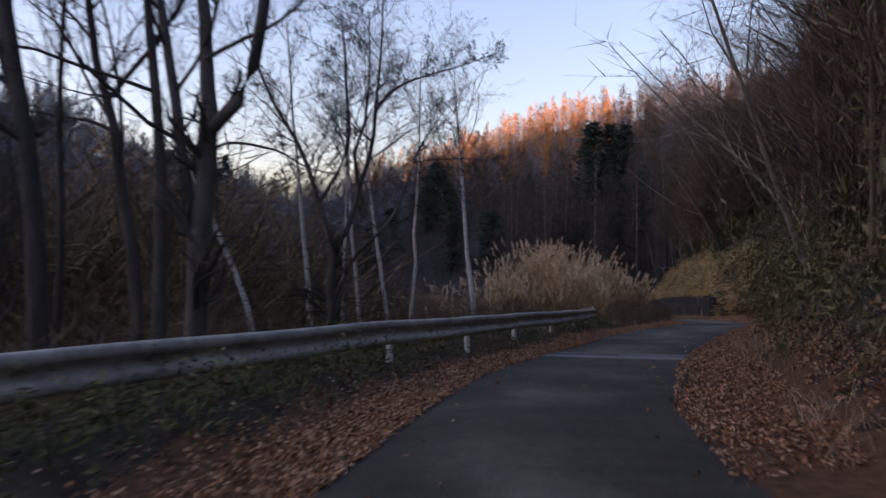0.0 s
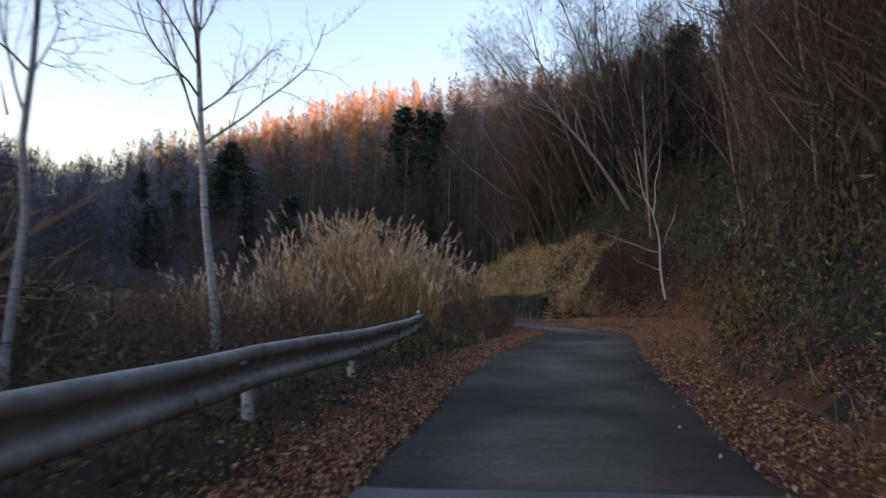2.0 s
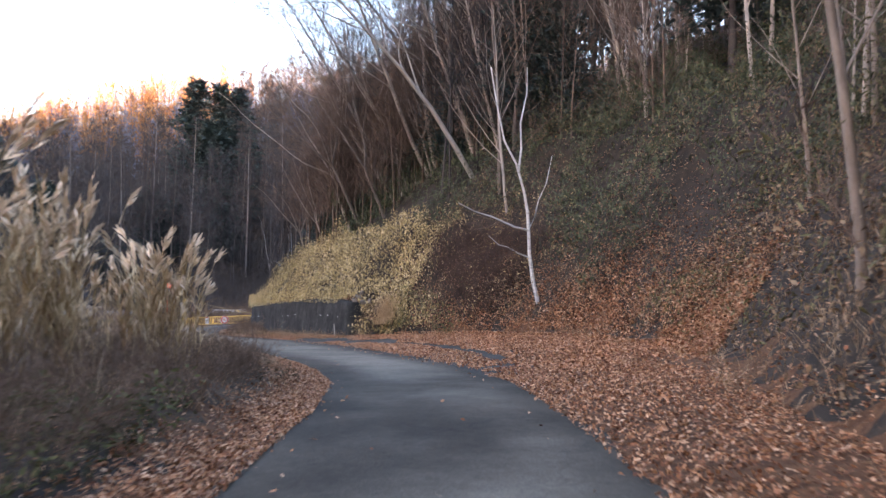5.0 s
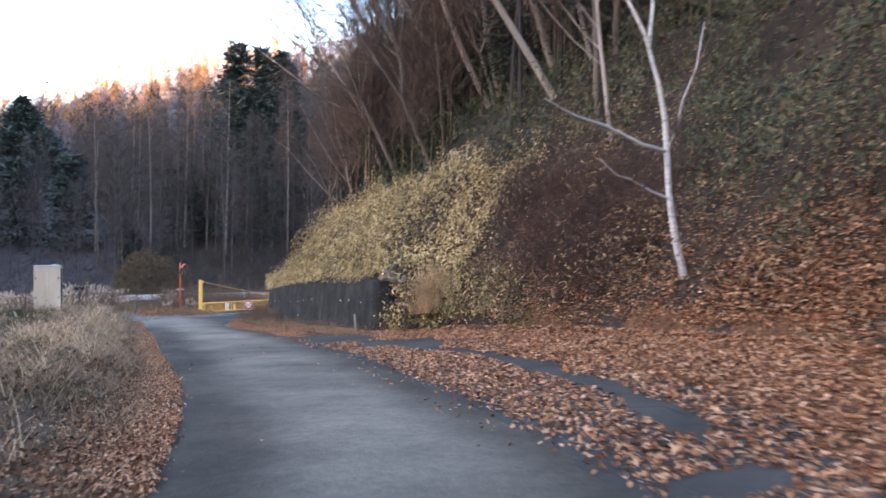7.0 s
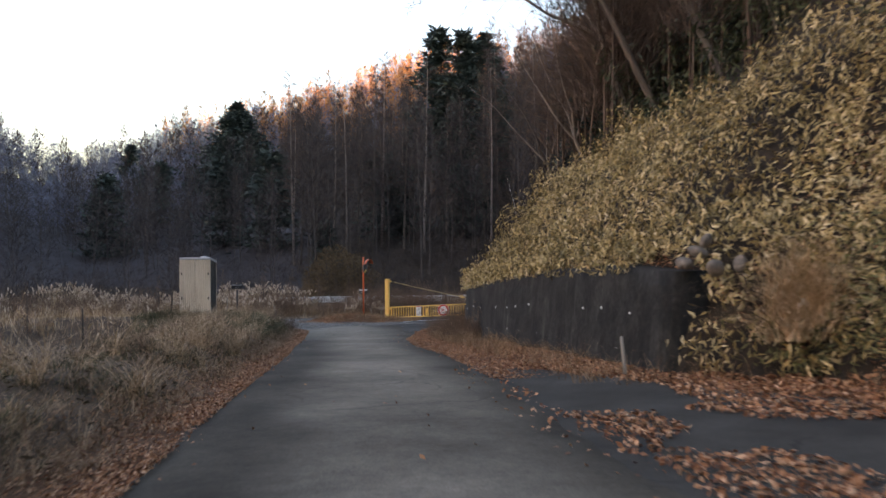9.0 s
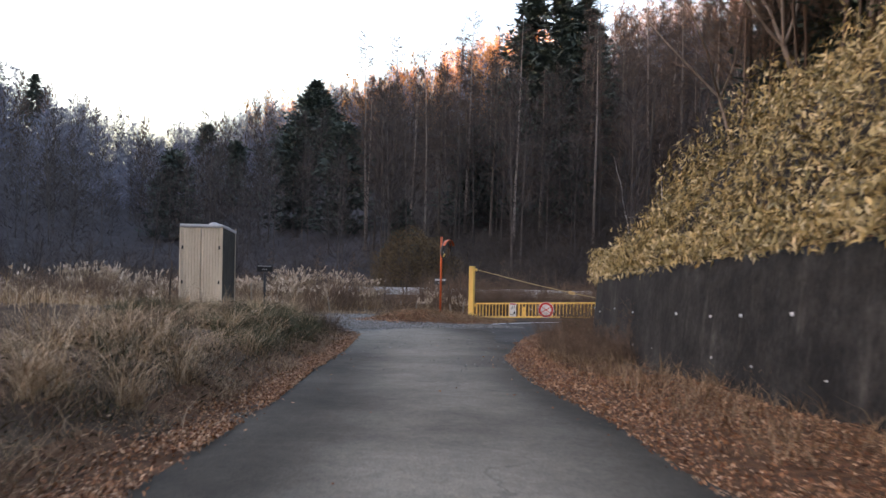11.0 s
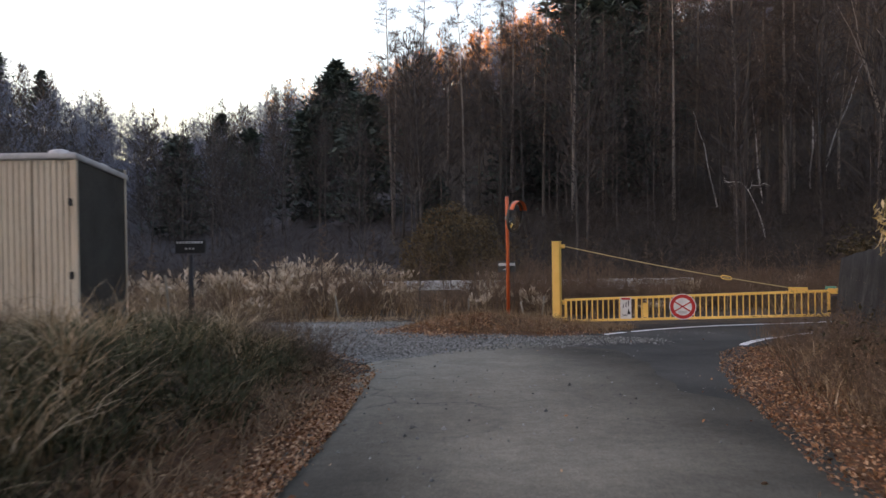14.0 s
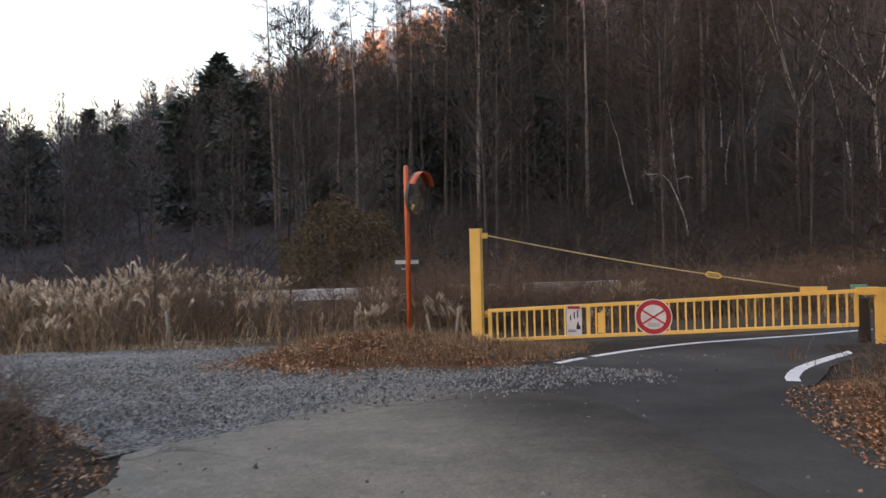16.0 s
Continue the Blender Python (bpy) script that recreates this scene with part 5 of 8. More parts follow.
    if style == "birch":
        trunk = course(r, np.array([[0, 0, -0.8]]), up0 + r.normal(0, 0.02, (1, 3)), np.array([height]), 14, 0.06, 0.03)
        R0 = radius * np.linspace(1.05, 0.18, 14)[None]
        l1, q1 = spawn(r, trunk, R0, 18, 0.4, 0.99, (35, 62), (0.3, 0.46), 7, 0.1, 0.06, 0.42)
        l2, q2 = spawn(r, l1, q1, 7, 0.15, 1.0, (25, 55), (0.35, 0.55), 4, 0.12, 0.03, 0.5)
        return tubes(trunk, R0, 10), join([tri(tubes(l1, q1, 5)), tri(tubes(l2, q2, 3)), slivers(r, l2, q2, 8, 0.1, (25, 60), (0.4, 0.75), 0.0035)])
    if style == "larch":
        trunk = course(r, np.array([[0, 0, -0.6]]), up0 + r.normal(0, 0.02, (1, 3)), np.array([height]), 10, 0.012, 0.02)
        R0 = radius * np.linspace(1.1, 0.12, 10)[None]
        l1, q1 = spawn(r, trunk, R0, 54, 0.3, 0.99, (60, 95), (0.09, 0.17), 4, 0.08, 0.03, 0.3, ratio=0.85)
        return tubes(trunk, R0, 7), join([tri(tubes(l1, q1, 3)), slivers(r, l1, q1, 30, 0.05, (30, 80), (0.3, 0.7), 0.0009 * height)])
    # slim forest tree
    trunk = course(r, np.array([[0, 0, -0.6]]), up0 + r.normal(0, 0.05, (1, 3)), np.array([height]), 10, 0.05, 0.03)
    R0 = radius * np.linspace(1.1, 0.14, 10)[None]
    l1, q1 = spawn(r, trunk, R0, 14, 0.25, 0.98, (22, 48), (0.28, 0.5), 5, 0.11, 0.09, 0.45)
    l2, q2 = spawn(r, l1, q1, 5, 0.2, 1.0, (25, 55), (0.35, 0.55), 3, 0.15, 0.05, 0.5)
    return join([tubes(trunk, R0, 6), tubes(l1, q1, 3)]), join([tri(tubes(l2, q2, 3)), slivers(r, l2, q2, 4, 0.1, (25, 60), (0.45, 0.9), 0.009)])


def tree_thing(name, parts, bark, twig, label, category="tree"):
    (tv, tf), (bv, bf) = parts
    ob = new(name)
    tagged(ob, label, category)
    put("trunk", mesh_from("trunk", tv, tf), M[bark], ob, smooth=True)
    put("crown", mesh_from("crown", bv, bf), M[twig], ob, "fine bare branches")
    return ob


def ground_z(x, y):
    return float(land(np.array([x]), np.array([y]))[0])


def conifer_parts(seed, height, spread, layers=22, per=10, gap=0.1, shape=0.8, spray=9, leaf=1.0):
    """A conifer: tapered trunk, and boughs made of many small needle sprays."""
    r = np.random.default_rng(seed)
    trunk = course(r, np.array([[0, 0, -0.5]]), np.array([[0, 0, 1.0]]), np.array([height]), 8, 0.012, 0.0)
    R0 = height * 0.014 * np.linspace(1.2, 0.1, 8)[None]
    V = []
    for k in range(layers):
        f = gap + (1 - gap) * (k + r.random() * 0.8) / layers
        z = height * f
        g = (f - gap) / (1 - gap)
        reach = spread * (1 - g ** (1 / shape)) ** shape * r.uniform(0.7, 1.15) + 0.2
        m = max(4, int(per * (1 - g * 0.5)))
        a = r.random(m) * math.tau
        L = reach * r.uniform(0.55, 1.12, m)
        for s in np.linspace(0.2, 1, spray):
            for _ in range(2):
                c = np.stack([np.cos(a) * L * s, np.sin(a) * L * s, z - 0.12 * L * s + 0.16 * L * s * s + r.normal(0, 0.2, m)], -1) + r.normal(0, 0.2, (m, 3)) * (0.4 + s)
                w = r.uniform(0.12, 0.32, m)[:, None] * leaf
                d = np.stack([np.cos(a + r.normal(0, 0.9, m)), np.sin(a + r.normal(0, 0.9, m)), r.normal(0.1, 0.35, m)], -1)
                sd = unit(np.cross(d, np.array([0, 0, 1.0]) + r.normal(0, 0.6, (m, 3))))
                V.append(np.stack([c + sd * w * 0.6, c - sd * w * 0.6, c + d * w * 2.2], 1).reshape(-1, 3))
    V = np.concatenate(V)
    return tubes(trunk, R0, 6), (V, np.arange(len(V)).reshape(-1, 3))


# trees between the rail and the valley
alder = [tree_thing("alder_tree", bare_tree(11 + k, h, rad, st), "bark_dark", "bark_dark", "dark leafless alder with spreading limbs behind the guard rail") for k, (h, rad, st) in enumerate(((11.0, 0.135, "spreading"), (12.0, 0.115, "spreading"), (7.8, 0.11, "stems"), (11.0, 0.15, "fork")))]
for ob in alder:
    tagged(ob, group="valley edge trees")
ALDERS = [(0, -9.5, 18.5, 30, 0.9), (1, -8.5, 24.5, 75, 0.7), (3, -9.6, 15.6, 180, 0.8), (2, -6.4, 17.0, 60, 0.8), (0, -8.6, 24.0, 310, 0.75), (2, -4.5, 29.5, 10, 0.8), (2, -12.5, 29.0, 120, 1.0)]
first = [True] * 4
for k, x, y, turn, s in ALDERS:
    m = pose(x, y, ground_z(x, y), 0, 0, turn)
    if first[k]:
        alder[k].matrix_basis = m @ Matrix.Scale(s, 4)
        first[k] = False
    else:
        c = copy_thing(alder[k], m)
        c.scale = (s, s, s)
birches = [tree_thing("birch_tree", bare_tree(31 + k, h, rad, "birch"), "birch", "twig", "slim white-barked birch without leaves") for k, (h, rad) in enumerate(((8.5, 0.085), (7.0, 0.06), (6.0, 0.045)))]
for ob in birches:
    tagged(ob, group="birches")
BIRCHES = [(2, -5.5, 23, 60, 3, 1.2), (0, -9, 30, 120, 2, 0.9)]
BIRCHES += [(1, 36.0, 118.0, 60, -10, 1.2), (1, 33.5, 119.0, 140, -4, 1.1), (0, 46.0, 116.0, 20, 4, 1.1), (0, 52.0, 114.0, 220, -3, 1.2), (1, 58.0, 112.0, 90, 5, 1.4), (2, 40.0, 120.0, 10, -6, 1.5), (2, 43.0, 124.0, 70, 3, 1.7), (1, 50.0, 118.0, 33, 6, 1.3), (2, 38.0, 126.0, 200, 2, 1.6), (2, 55.0, 121.0, 250, -5, 1.7), (2, 45.0, 130.0, 150, 4, 1.8)]
first = [True] * 3
for k, x, y, turn, lean, s in BIRCHES:
    m = Matrix.Translation((x, y, ground_z(x, y))) @ Matrix.Rotation(radians(lean), 4, "Y") @ Matrix.Rotation(radians(turn), 4, "Z")
    if first[k]:
        birches[k].matrix_basis = m @ Matrix.Scale(s, 4)
        first[k] = False
    else:
        c = copy_thing(birches[k], m)
        c.scale = (s, s, s)

def smooth_line(pts, n=12):
    """A bent line eased through a few points, as n even ones."""
    p = np.array(pts, float)
    for _ in range(3):
        q = np.empty((2 * len(p) - 2, 3))
        q[0::2], q[1::2] = p[:-1] * 0.75 + p[1:] * 0.25, p[:-1] * 0.25 + p[1:] * 0.75
        p = np.concatenate([p[:1], q, p[-1:]])
    s_ = np.concatenate([[0], np.cumsum(np.linalg.norm(np.diff(p, axis=0), axis=1))])
    g = np.linspace(0, s_[-1], n)
    return np.stack([np.interp(g, s_, p[:, k]) for k in range(3)], -1)


def grown_tree(name, seed, limbs, bark, twig, label, group, k=(10, 8, 6), start=0.3, fine=0.0055, reach=1.0):
    """A leafless tree on given bends: limbs hold points, radius at the foot and at the tip."""
    q = np.random.default_rng(seed)
    P = np.stack([smooth_line(p) for p, _, _ in limbs])
    P[:, 2:] += np.cumsum(q.normal(0, 0.012, (len(limbs), 10, 3)), axis=1)
    R = np.stack([np.linspace(a_, b_, 12) for _, a_, b_ in limbs])
    l2, q2 = spawn(q, P, R, k[0], start, 1.0, (28, 62), (0.2 * reach, 0.42 * reach), 8, 0.13, 0.05, 0.45)
    l3, q3 = spawn(q, l2, q2, k[1], 0.15, 1.0, (25, 60), (0.3, 0.6), 5, 0.16, 0.04, 0.5)
    l4, q4 = spawn(q, l3, q3, k[2], 0.1, 1.0, (25, 60), (0.4, 0.7), 3, 0.16, 0.04, 0.6)
    big, small = tubes(P, R, 10), join([tri(tubes(l2, q2, 5)), tri(tubes(l3, q3, 4)), tri(tubes(l4, q4, 3)), slivers(q, l4, q4, 4, 0.1, (25, 60), (0.4, 0.8), fine)])
    ob = tree_thing(name, (big, small), bark, twig, label)
    return tagged(ob, group=group)


def at_y(y, *xz, depth=0.0):
    """Points of a limb near one depth, drifting away or nearer towards the tip."""
    n = len(xz)
    return [(x, y + depth * i / max(n - 1, 1), z) for i, (x, z) in enumerate(xz)]


EDGE = "dark leafless alder with spreading limbs behind the guard rail"
grown_tree("alder_tree", 1, [(at_y(10.6, (-3.5, -1.4), (-3.44, 1.1), (-3.3, 2.5), (-3.24, 3.25)), 0.16, 0.135), (at_y(10.6, (-3.25, 3.1), (-3.37, 3.7), (-3.5, 4.9), (-3.75, 6.6), (-3.9, 9.2), depth=0.5), 0.115, 0.02),
           (at_y(10.6, (-3.28, 3.1), (-2.85, 3.45), (-2.6, 4.0), (-2.42, 5.0), (-2.25, 6.6), (-2.3, 9.0), depth=-0.5), 0.1, 0.02), (at_y(10.6, (-3.36, 4.1), (-2.75, 4.5), (-2.2, 4.9), (-1.6, 5.6), (-1.2, 6.4), depth=0.6), 0.035, 0.008), (at_y(10.6, (-3.2, 2.85), (-2.98, 2.98), (-2.4, 2.92), (-1.94, 2.65), (-1.5, 2.6), depth=0.4), 0.024, 0.006),
           (at_y(10.8, (-3.55, -1.4), (-3.53, 1.3), (-3.75, 2.65), (-3.92, 3.8), (-4.15, 5.0), (-4.5, 7.0), (-4.6, 9.5), depth=0.4), 0.12, 0.02)], "bark_dark", "bark_dark", "forked dark alder with two stems behind the guard rail", "valley edge trees", (10, 7, 5), 0.34)
grown_tree("alder_tree", 2, [(at_y(11.2, (-4.22, -1.4), (-4.2, 1.1), (-4.15, 2.6), (-4.3, 4.2), (-4.45, 5.6), (-4.4, 10.0)), 0.12, 0.02)], "bark_dark", "bark_dark", EDGE, "valley edge trees", (11, 7, 5), 0.34)
grown_tree("alder_tree", 3, [(at_y(12.0, (-4.75, -1.6), (-4.9, 1.2), (-5.15, 2.8), (-5.35, 3.8), (-5.7, 4.9), (-5.9, 9.5)), 0.12, 0.02), (at_y(12.0, (-5.33, 3.85), (-4.7, 4.5), (-4.1, 5.1), (-3.6, 6.2), depth=-0.3), 0.05, 0.01), (at_y(12.0, (-5.25, 3.3), (-5.7, 3.55), (-6.4, 3.7), (-7.2, 3.75), depth=0.5), 0.035, 0.008)], "bark_dark", "bark_dark", EDGE, "valley edge trees", (10, 7, 5), 0.34)
grown_tree("alder_tree", 4, [(at_y(10.4, (-5.5, -1.6), (-5.6, 1.7), (-5.73, 3.0), (-6.0, 4.2), (-6.2, 6.0), (-6.3, 10.0)), 0.17, 0.03), (at_y(10.6, (-5.75, 3.0), (-6.3, 3.9), (-6.7, 5.4), (-6.9, 8.0), depth=0.6), 0.08, 0.015), (at_y(11.4, (-5.95, -1.6), (-5.75, 1.6), (-5.85, 3.4), (-5.75, 5.4), (-5.9, 9.0)), 0.07, 0.015)], "bark_dark", "bark_dark", EDGE, "valley edge trees", (10, 7, 5), 0.34)
grown_tree("alder_tree", 5, [(at_y(15.3, (-2.28, -1.6), (-2.26, 0.7), (-2.19, 1.5)), 0.1, 0.085), (at_y(15.3, (-2.2, 1.4), (-2.4, 2.0), (-2.8, 3.4), (-3.2, 4.1), (-3.75, 5.1), (-4.1, 6.4), depth=0.5), 0.065, 0.012), (at_y(15.3, (-2.52, 2.4), (-2.1, 3.15), (-1.9, 3.8), (-2.02, 4.8), (-2.1, 6.6), depth=0.3), 0.045, 0.01),
           (at_y(15.4, (-2.2, 1.4), (-1.85, 2.1), (-1.7, 2.85), (-1.42, 3.5), (-1.35, 4.5), (-1.25, 7.0)), 0.065, 0.012), (at_y(15.4, (-1.34, 4.45), (-0.9, 4.92), (-0.1, 5.2), (0.9, 5.5), depth=0.3), 0.03, 0.008), (at_y(15.3, (-1.72, 2.8), (-1.83, 3.5), (-1.5, 4.0), (-1.4, 6.2), depth=-0.4), 0.04, 0.01),
           ([(-2.2, 15.4, 0.2), (-2.0, 15.5, 1.1), (-1.6, 15.6, 1.6), (-1.2, 16.3, 1.9), (-0.8, 17.4, 2.9), (-0.74, 18.3, 3.7), (-0.3, 18.6, 4.4), (0.2, 18.8, 5.2)], 0.05, 0.01), ([(-0.74, 18.2, 3.65), (0.0, 18.4, 3.75), (0.8, 18.6, 3.8), (1.4, 18.7, 3.7)], 0.02, 0.006)], "bark_dark", "bark_dark", "many-limbed dark alder with a low elbowed limb", "valley edge trees", (11, 8, 6), 0.25)
BIRCH = "slim white-barked birch without leaves"
for seed, xs, y, r0, k in ((21, ((1.24, -2.6), (1.22, -0.8), (0.86, 1.4), (0.72, 4.1), (0.5, 6.4), (0.35, 9.0)), 28.15, 0.085, 18), (22, ((-0.95, -2.2), (-0.93, -0.2), (-0.72, 1.0), (-0.85, 2.0), (-0.72, 3.4), (-0.6, 7.2)), 21.6, 0.05, 15), (23, ((-1.45, -2.4), (-1.7, 0.2), (-2.1, 2.5), (-2.3, 4.4), (-2.3, 7.4)), 22.5, 0.062, 14),
                           (24, ((-2.15, -2.2), (-2.25, 0.3), (-2.5, 2.4), (-2.6, 7.0)), 20.0, 0.048, 12), (25, ((-2.5, -2.0), (-2.48, 0.6), (-2.42, 3.0), (-2.5, 6.8)), 18.8, 0.036, 12), (26, ((-3.15, -2.0), (-3.3, 0.8), (-3.6, 3.2), (-3.9, 7.4)), 18.6, 0.058, 13), (27, ((-4.05, -2.0), (-4.2, 0.0), (-4.9, 1.7), (-5.7, 3.6), (-6.1, 6.4)), 16.7, 0.062, 10)):
    grown_tree("birch_tree", seed, [(at_y(y, *xs), r0 * 1.35, 0.014)], "birch", "twig", BIRCH, "birches", (k, 7, 5), 0.46, 0.004, 1.15)

# the leaning birch at the foot of the bank
r = np.random.default_rng(55)
wz = ground_z(24.0, 48.6)
stem = np.array([[(24.02, 48.6, wz - 0.4), (24.0, 48.6, -1.1), (23.78, 48.6, -0.35), (23.62, 48.62, 0.6), (23.55, 48.6, 1.48), (23.5, 48.6, 2.1), (23.34, 48.6, 2.8), (23.0, 48.6, 3.75), (22.5, 48.6, 4.5), (22.2, 48.6, 5.6), (21.9, 48.6, 7.0)]])
sr = np.linspace(0.085, 0.022, 11)[None]
limbs = np.array([[(23.55, 48.6, 1.45), (22.9, 48.55, 1.55), (22.0, 48.5, 1.85), (21.3, 48.5, 2.0), (20.6, 48.4, 2.25)], [(23.6, 48.6, 0.5), (23.1, 48.5, 0.62), (22.6, 48.5, 0.85), (22.2, 48.4, 0.9), (21.8, 48.4, 1.2)], [(23.55, 48.6, 1.5), (23.8, 48.6, 1.9), (23.95, 48.6, 2.5), (24.3, 48.6, 3.2), (24.6, 48.7, 4.2)], [(23.1, 48.6, 3.5), (23.2, 48.6, 4.3), (23.15, 48.6, 5.2), (23.4, 48.6, 6.3), (23.4, 48.6, 7.2)]])
lr = np.array([0.042, 0.03, 0.035, 0.045])[:, None] * np.linspace(1, 0.3, 5)
t2, q2 = spawn(r, np.concatenate([limbs]), lr, 7, 0.2, 1.0, (25, 60), (0.25, 0.5), 5, 0.15, 0.05, 0.5)
t3, q3 = spawn(r, t2, q2, 6, 0.1, 1.0, (25, 60), (0.4, 0.7), 3, 0.15, 0.03, 0.5)
lean_birch = tree_thing("birch_tree", (join([tubes(stem, sr, 10), tubes(limbs, lr, 7)]), join([tubes(t2, q2, 4), tubes(t3, q3, 3)])), "birch", "twig", "crooked white birch leaning over the leafy lay-by")
tagged(lean_birch, group="birches")

# ---- woods on the right-hand bank ----
slim = [tree_thing("bank_tree", bare_tree(71 + k, h, rad, "slim"), "bark_grey", "twig", "tall slim leafless tree on the wooded bank") for k, (h, rad) in enumerate(((11.5, 0.1), (10.0, 0.075), (13.0, 0.125), (7.5, 0.05), (11.0, 0.08)))]
for ob in slim:
    tagged(ob, group="bank trees")
r = np.random.default_rng(91)
spots = [(29.0, 61.5, -14, 2), (28.2, 58.0, -16, 0), (30.0, 64.0, -12, 2), (29.8, 66.0, -22, 1), (31.0, 69.0, -16, 4)]
tries = 0
while len(spots) < 160 and tries < 14000:
    tries += 1
    y = r.uniform(-6, 86)
    x = r.uniform(4, 62)
    d, ny = bank(np.array([x]), np.array([y]))
    d = float(d[0])
    low = 8.5 if 55 < float(ny[0]) else (2.4 if float(ny[0]) < 36 else 3.5)
    if d < low or d > 28 or r.random() > 1.15 - d / 30:
        continue
    if min((x - a) ** 2 + (y - b) ** 2 for a, b, *_ in spots) < 1.15 ** 2:
        continue
    spots.append((x, y, r.normal(-7, 5), int(r.choice([1, 3, 4])) if d < 9 and y < 47 else int(r.integers(0, 5))))
while len(spots) < 250:
    y = r.uniform(3, 38)
    x = r.uniform(3, 36)
    d = float(bank(np.array([x]), np.array([y]))[0][0])
    if 1.0 < d < 15 and min((x - a) ** 2 + (y - b) ** 2 for a, b, *_ in spots) > 0.9 ** 2:
        spots.append((x, y, r.normal(-10, 6), int(r.choice([1, 3])) if y > 15 else int(r.choice([1, 3, 4]))))
for _ in range(95):
    y = r.uniform(46, 82)
    spots.append((float(np.interp(y, FOOT[:22, 1], FOOT[:22, 0])) + r.uniform(7.5, 22), float(y), r.normal(-10, 7), int(r.choice([0, 2, 4]))))
for y in np.linspace(62, 79, 12):
    x = float(np.interp(y, FOOT[:22, 1], FOOT[:22, 0])) + r.uniform(5.0, 8.0)
    spots.append((x, float(y), r.normal(-42, 9), 3))
for y in np.linspace(13, 27, 10):
    x = float(np.interp(y, FOOT[:22, 1], FOOT[:22, 0])) + r.uniform(0.8, 3.5)
    spots.append((x, float(y), r.normal(-24, 6), int(r.choice([1, 3, 4]))))
tall = ((27.2, 63.8, -34), (27.5, 63.5, -21), (27.9, 60.0, -20), (26.8, 58.1, -30), (28.0, 66.5, -30), (27.4, 68.5, -34), (29.3, 63.5, -22), (28.4, 61.5, -27), (28.8, 70.5, -30), (30.2, 65.0, -24), (17.9, 27.6, -30), (18.9, 29.6, -27), (18.6, 31.4, -32), (21.0, 33.2, -26), (15.6, 24.6, -29), (19.6, 30.6, -22), (14.4, 22.0, -28), (13.8, 20.4, -24))
crest = [tree_thing("bank_tree", bare_tree(651 + k, h, 0.12, "spreading"), "pale_bark", "twig", "tall spreading leafless tree on the crest of the spur") for k, h in enumerate((16.0, 14.5))]
for i, (x, y, lean) in enumerate(q for q in tall if q[1] > 40):
    m = Matrix.Translation((x, y, ground_z(x, y))) @ Matrix.Rotation(radians(lean), 4, "Y") @ Matrix.Rotation(i * 2.1, 4, "Z")
    if i < 2:
        tagged(crest[i], group="crest trees")
        crest[i].matrix_basis = m
    else:
        copy_thing(crest[i % 2], m)
spots = spots[:-18] + [(x, y, lean, 1) for x, y, lean in tall if y < 40]
first = [True] * 5
for x, y, lean, k in spots:
    s = r.uniform(1.15, 1.35) if (x, y, lean) in tall else r.uniform(0.8, 1.2)
    m = Matrix.Translation((x, y, ground_z(x, y))) @ Matrix.Rotation(radians(lean), 4, "Y") @ Matrix.Rotation(r.uniform(0, math.tau), 4, "Z")
    if first[k]:
        slim[k].matrix_basis = m @ Matrix.Scale(s, 4)
        first[k] = False
    else:
        c = copy_thing(slim[k], m)
        c.scale = (s, s, s)

# bushy many-stemmed trees along the crest of the spur
bushy = [tree_thing("bank_tree", bare_tree(601 + k, h, 0.07, "stems"), "bark_grey", "twig", "many-stemmed leafless tree fanning out above the wall") for k, h in enumerate((7.0, 8.5))]
for ob in bushy:
    tagged(ob, group="crest trees")
for i, (x, y, lean, s) in enumerate(((25.4, 69.5, -12, 1.0), (26.6, 65.8, -8, 1.1), (25.2, 74.0, -16, 1.0), (27.2, 72.0, -5, 1.2), (28.4, 69.0, -6, 1.2), (27.2, 76.0, -14, 1.0), (26.8, 62.5, -12, 0.9), (29.0, 74.5, -4, 1.2), (28.2, 62.0, -10, 1.2), (24.9, 77.5, -20, 0.8), (30.5, 66.5, -6, 1.3), (24.8, 67.6, -24, 1.35), (25.0, 64.6, -20, 1.25), (25.6, 70.8, -22, 1.4), (13.6, 22.2, -14, 1.1), (11.9, 19.5, -16, 1.1), (14.8, 25.4, -12, 1.0), (9.6, 14.8, -18, 1.0))):
    m = Matrix.Translation((x, y, ground_z(x, y))) @ Matrix.Rotation(radians(lean), 4, "Y") @ Matrix.Rotation(i * 1.3, 4, "Z")
    if i < 2:
        bushy[i].matrix_basis = m @ Matrix.Scale(s, 4)
    else:
        c = copy_thing(bushy[i % 2], m)
        c.scale = (s, s, s)

for k, (x, y, turn, s) in enumerate(((43.0, 117.0, 0, 1.0), (41.2, 118.5, 70, 0.85), (47.0, 115.0, 140, 1.05), (39.0, 121.0, 210, 0.9), (51.0, 113.5, 300, 1.1), (36.5, 122.0, 20, 0.8))):
    m = pose(x, y, ground_z(x, y), 0, 0, turn)
    if k == 0:
        hill_tree = tagged(tree_thing("hill_tree", bare_tree(671, 12.5, 0.17, "stems"), "pale_bark", "twig", "pale many-stemmed leafless tree at the hill foot"), group="hill foot trees")
        hill_tree.matrix_basis = m @ Matrix.Diagonal((0.6, 0.6, 1.0, 1.0))
    else:
        copy_thing(hill_tree, m).scale = (0.6 * s, 0.6 * s, s)

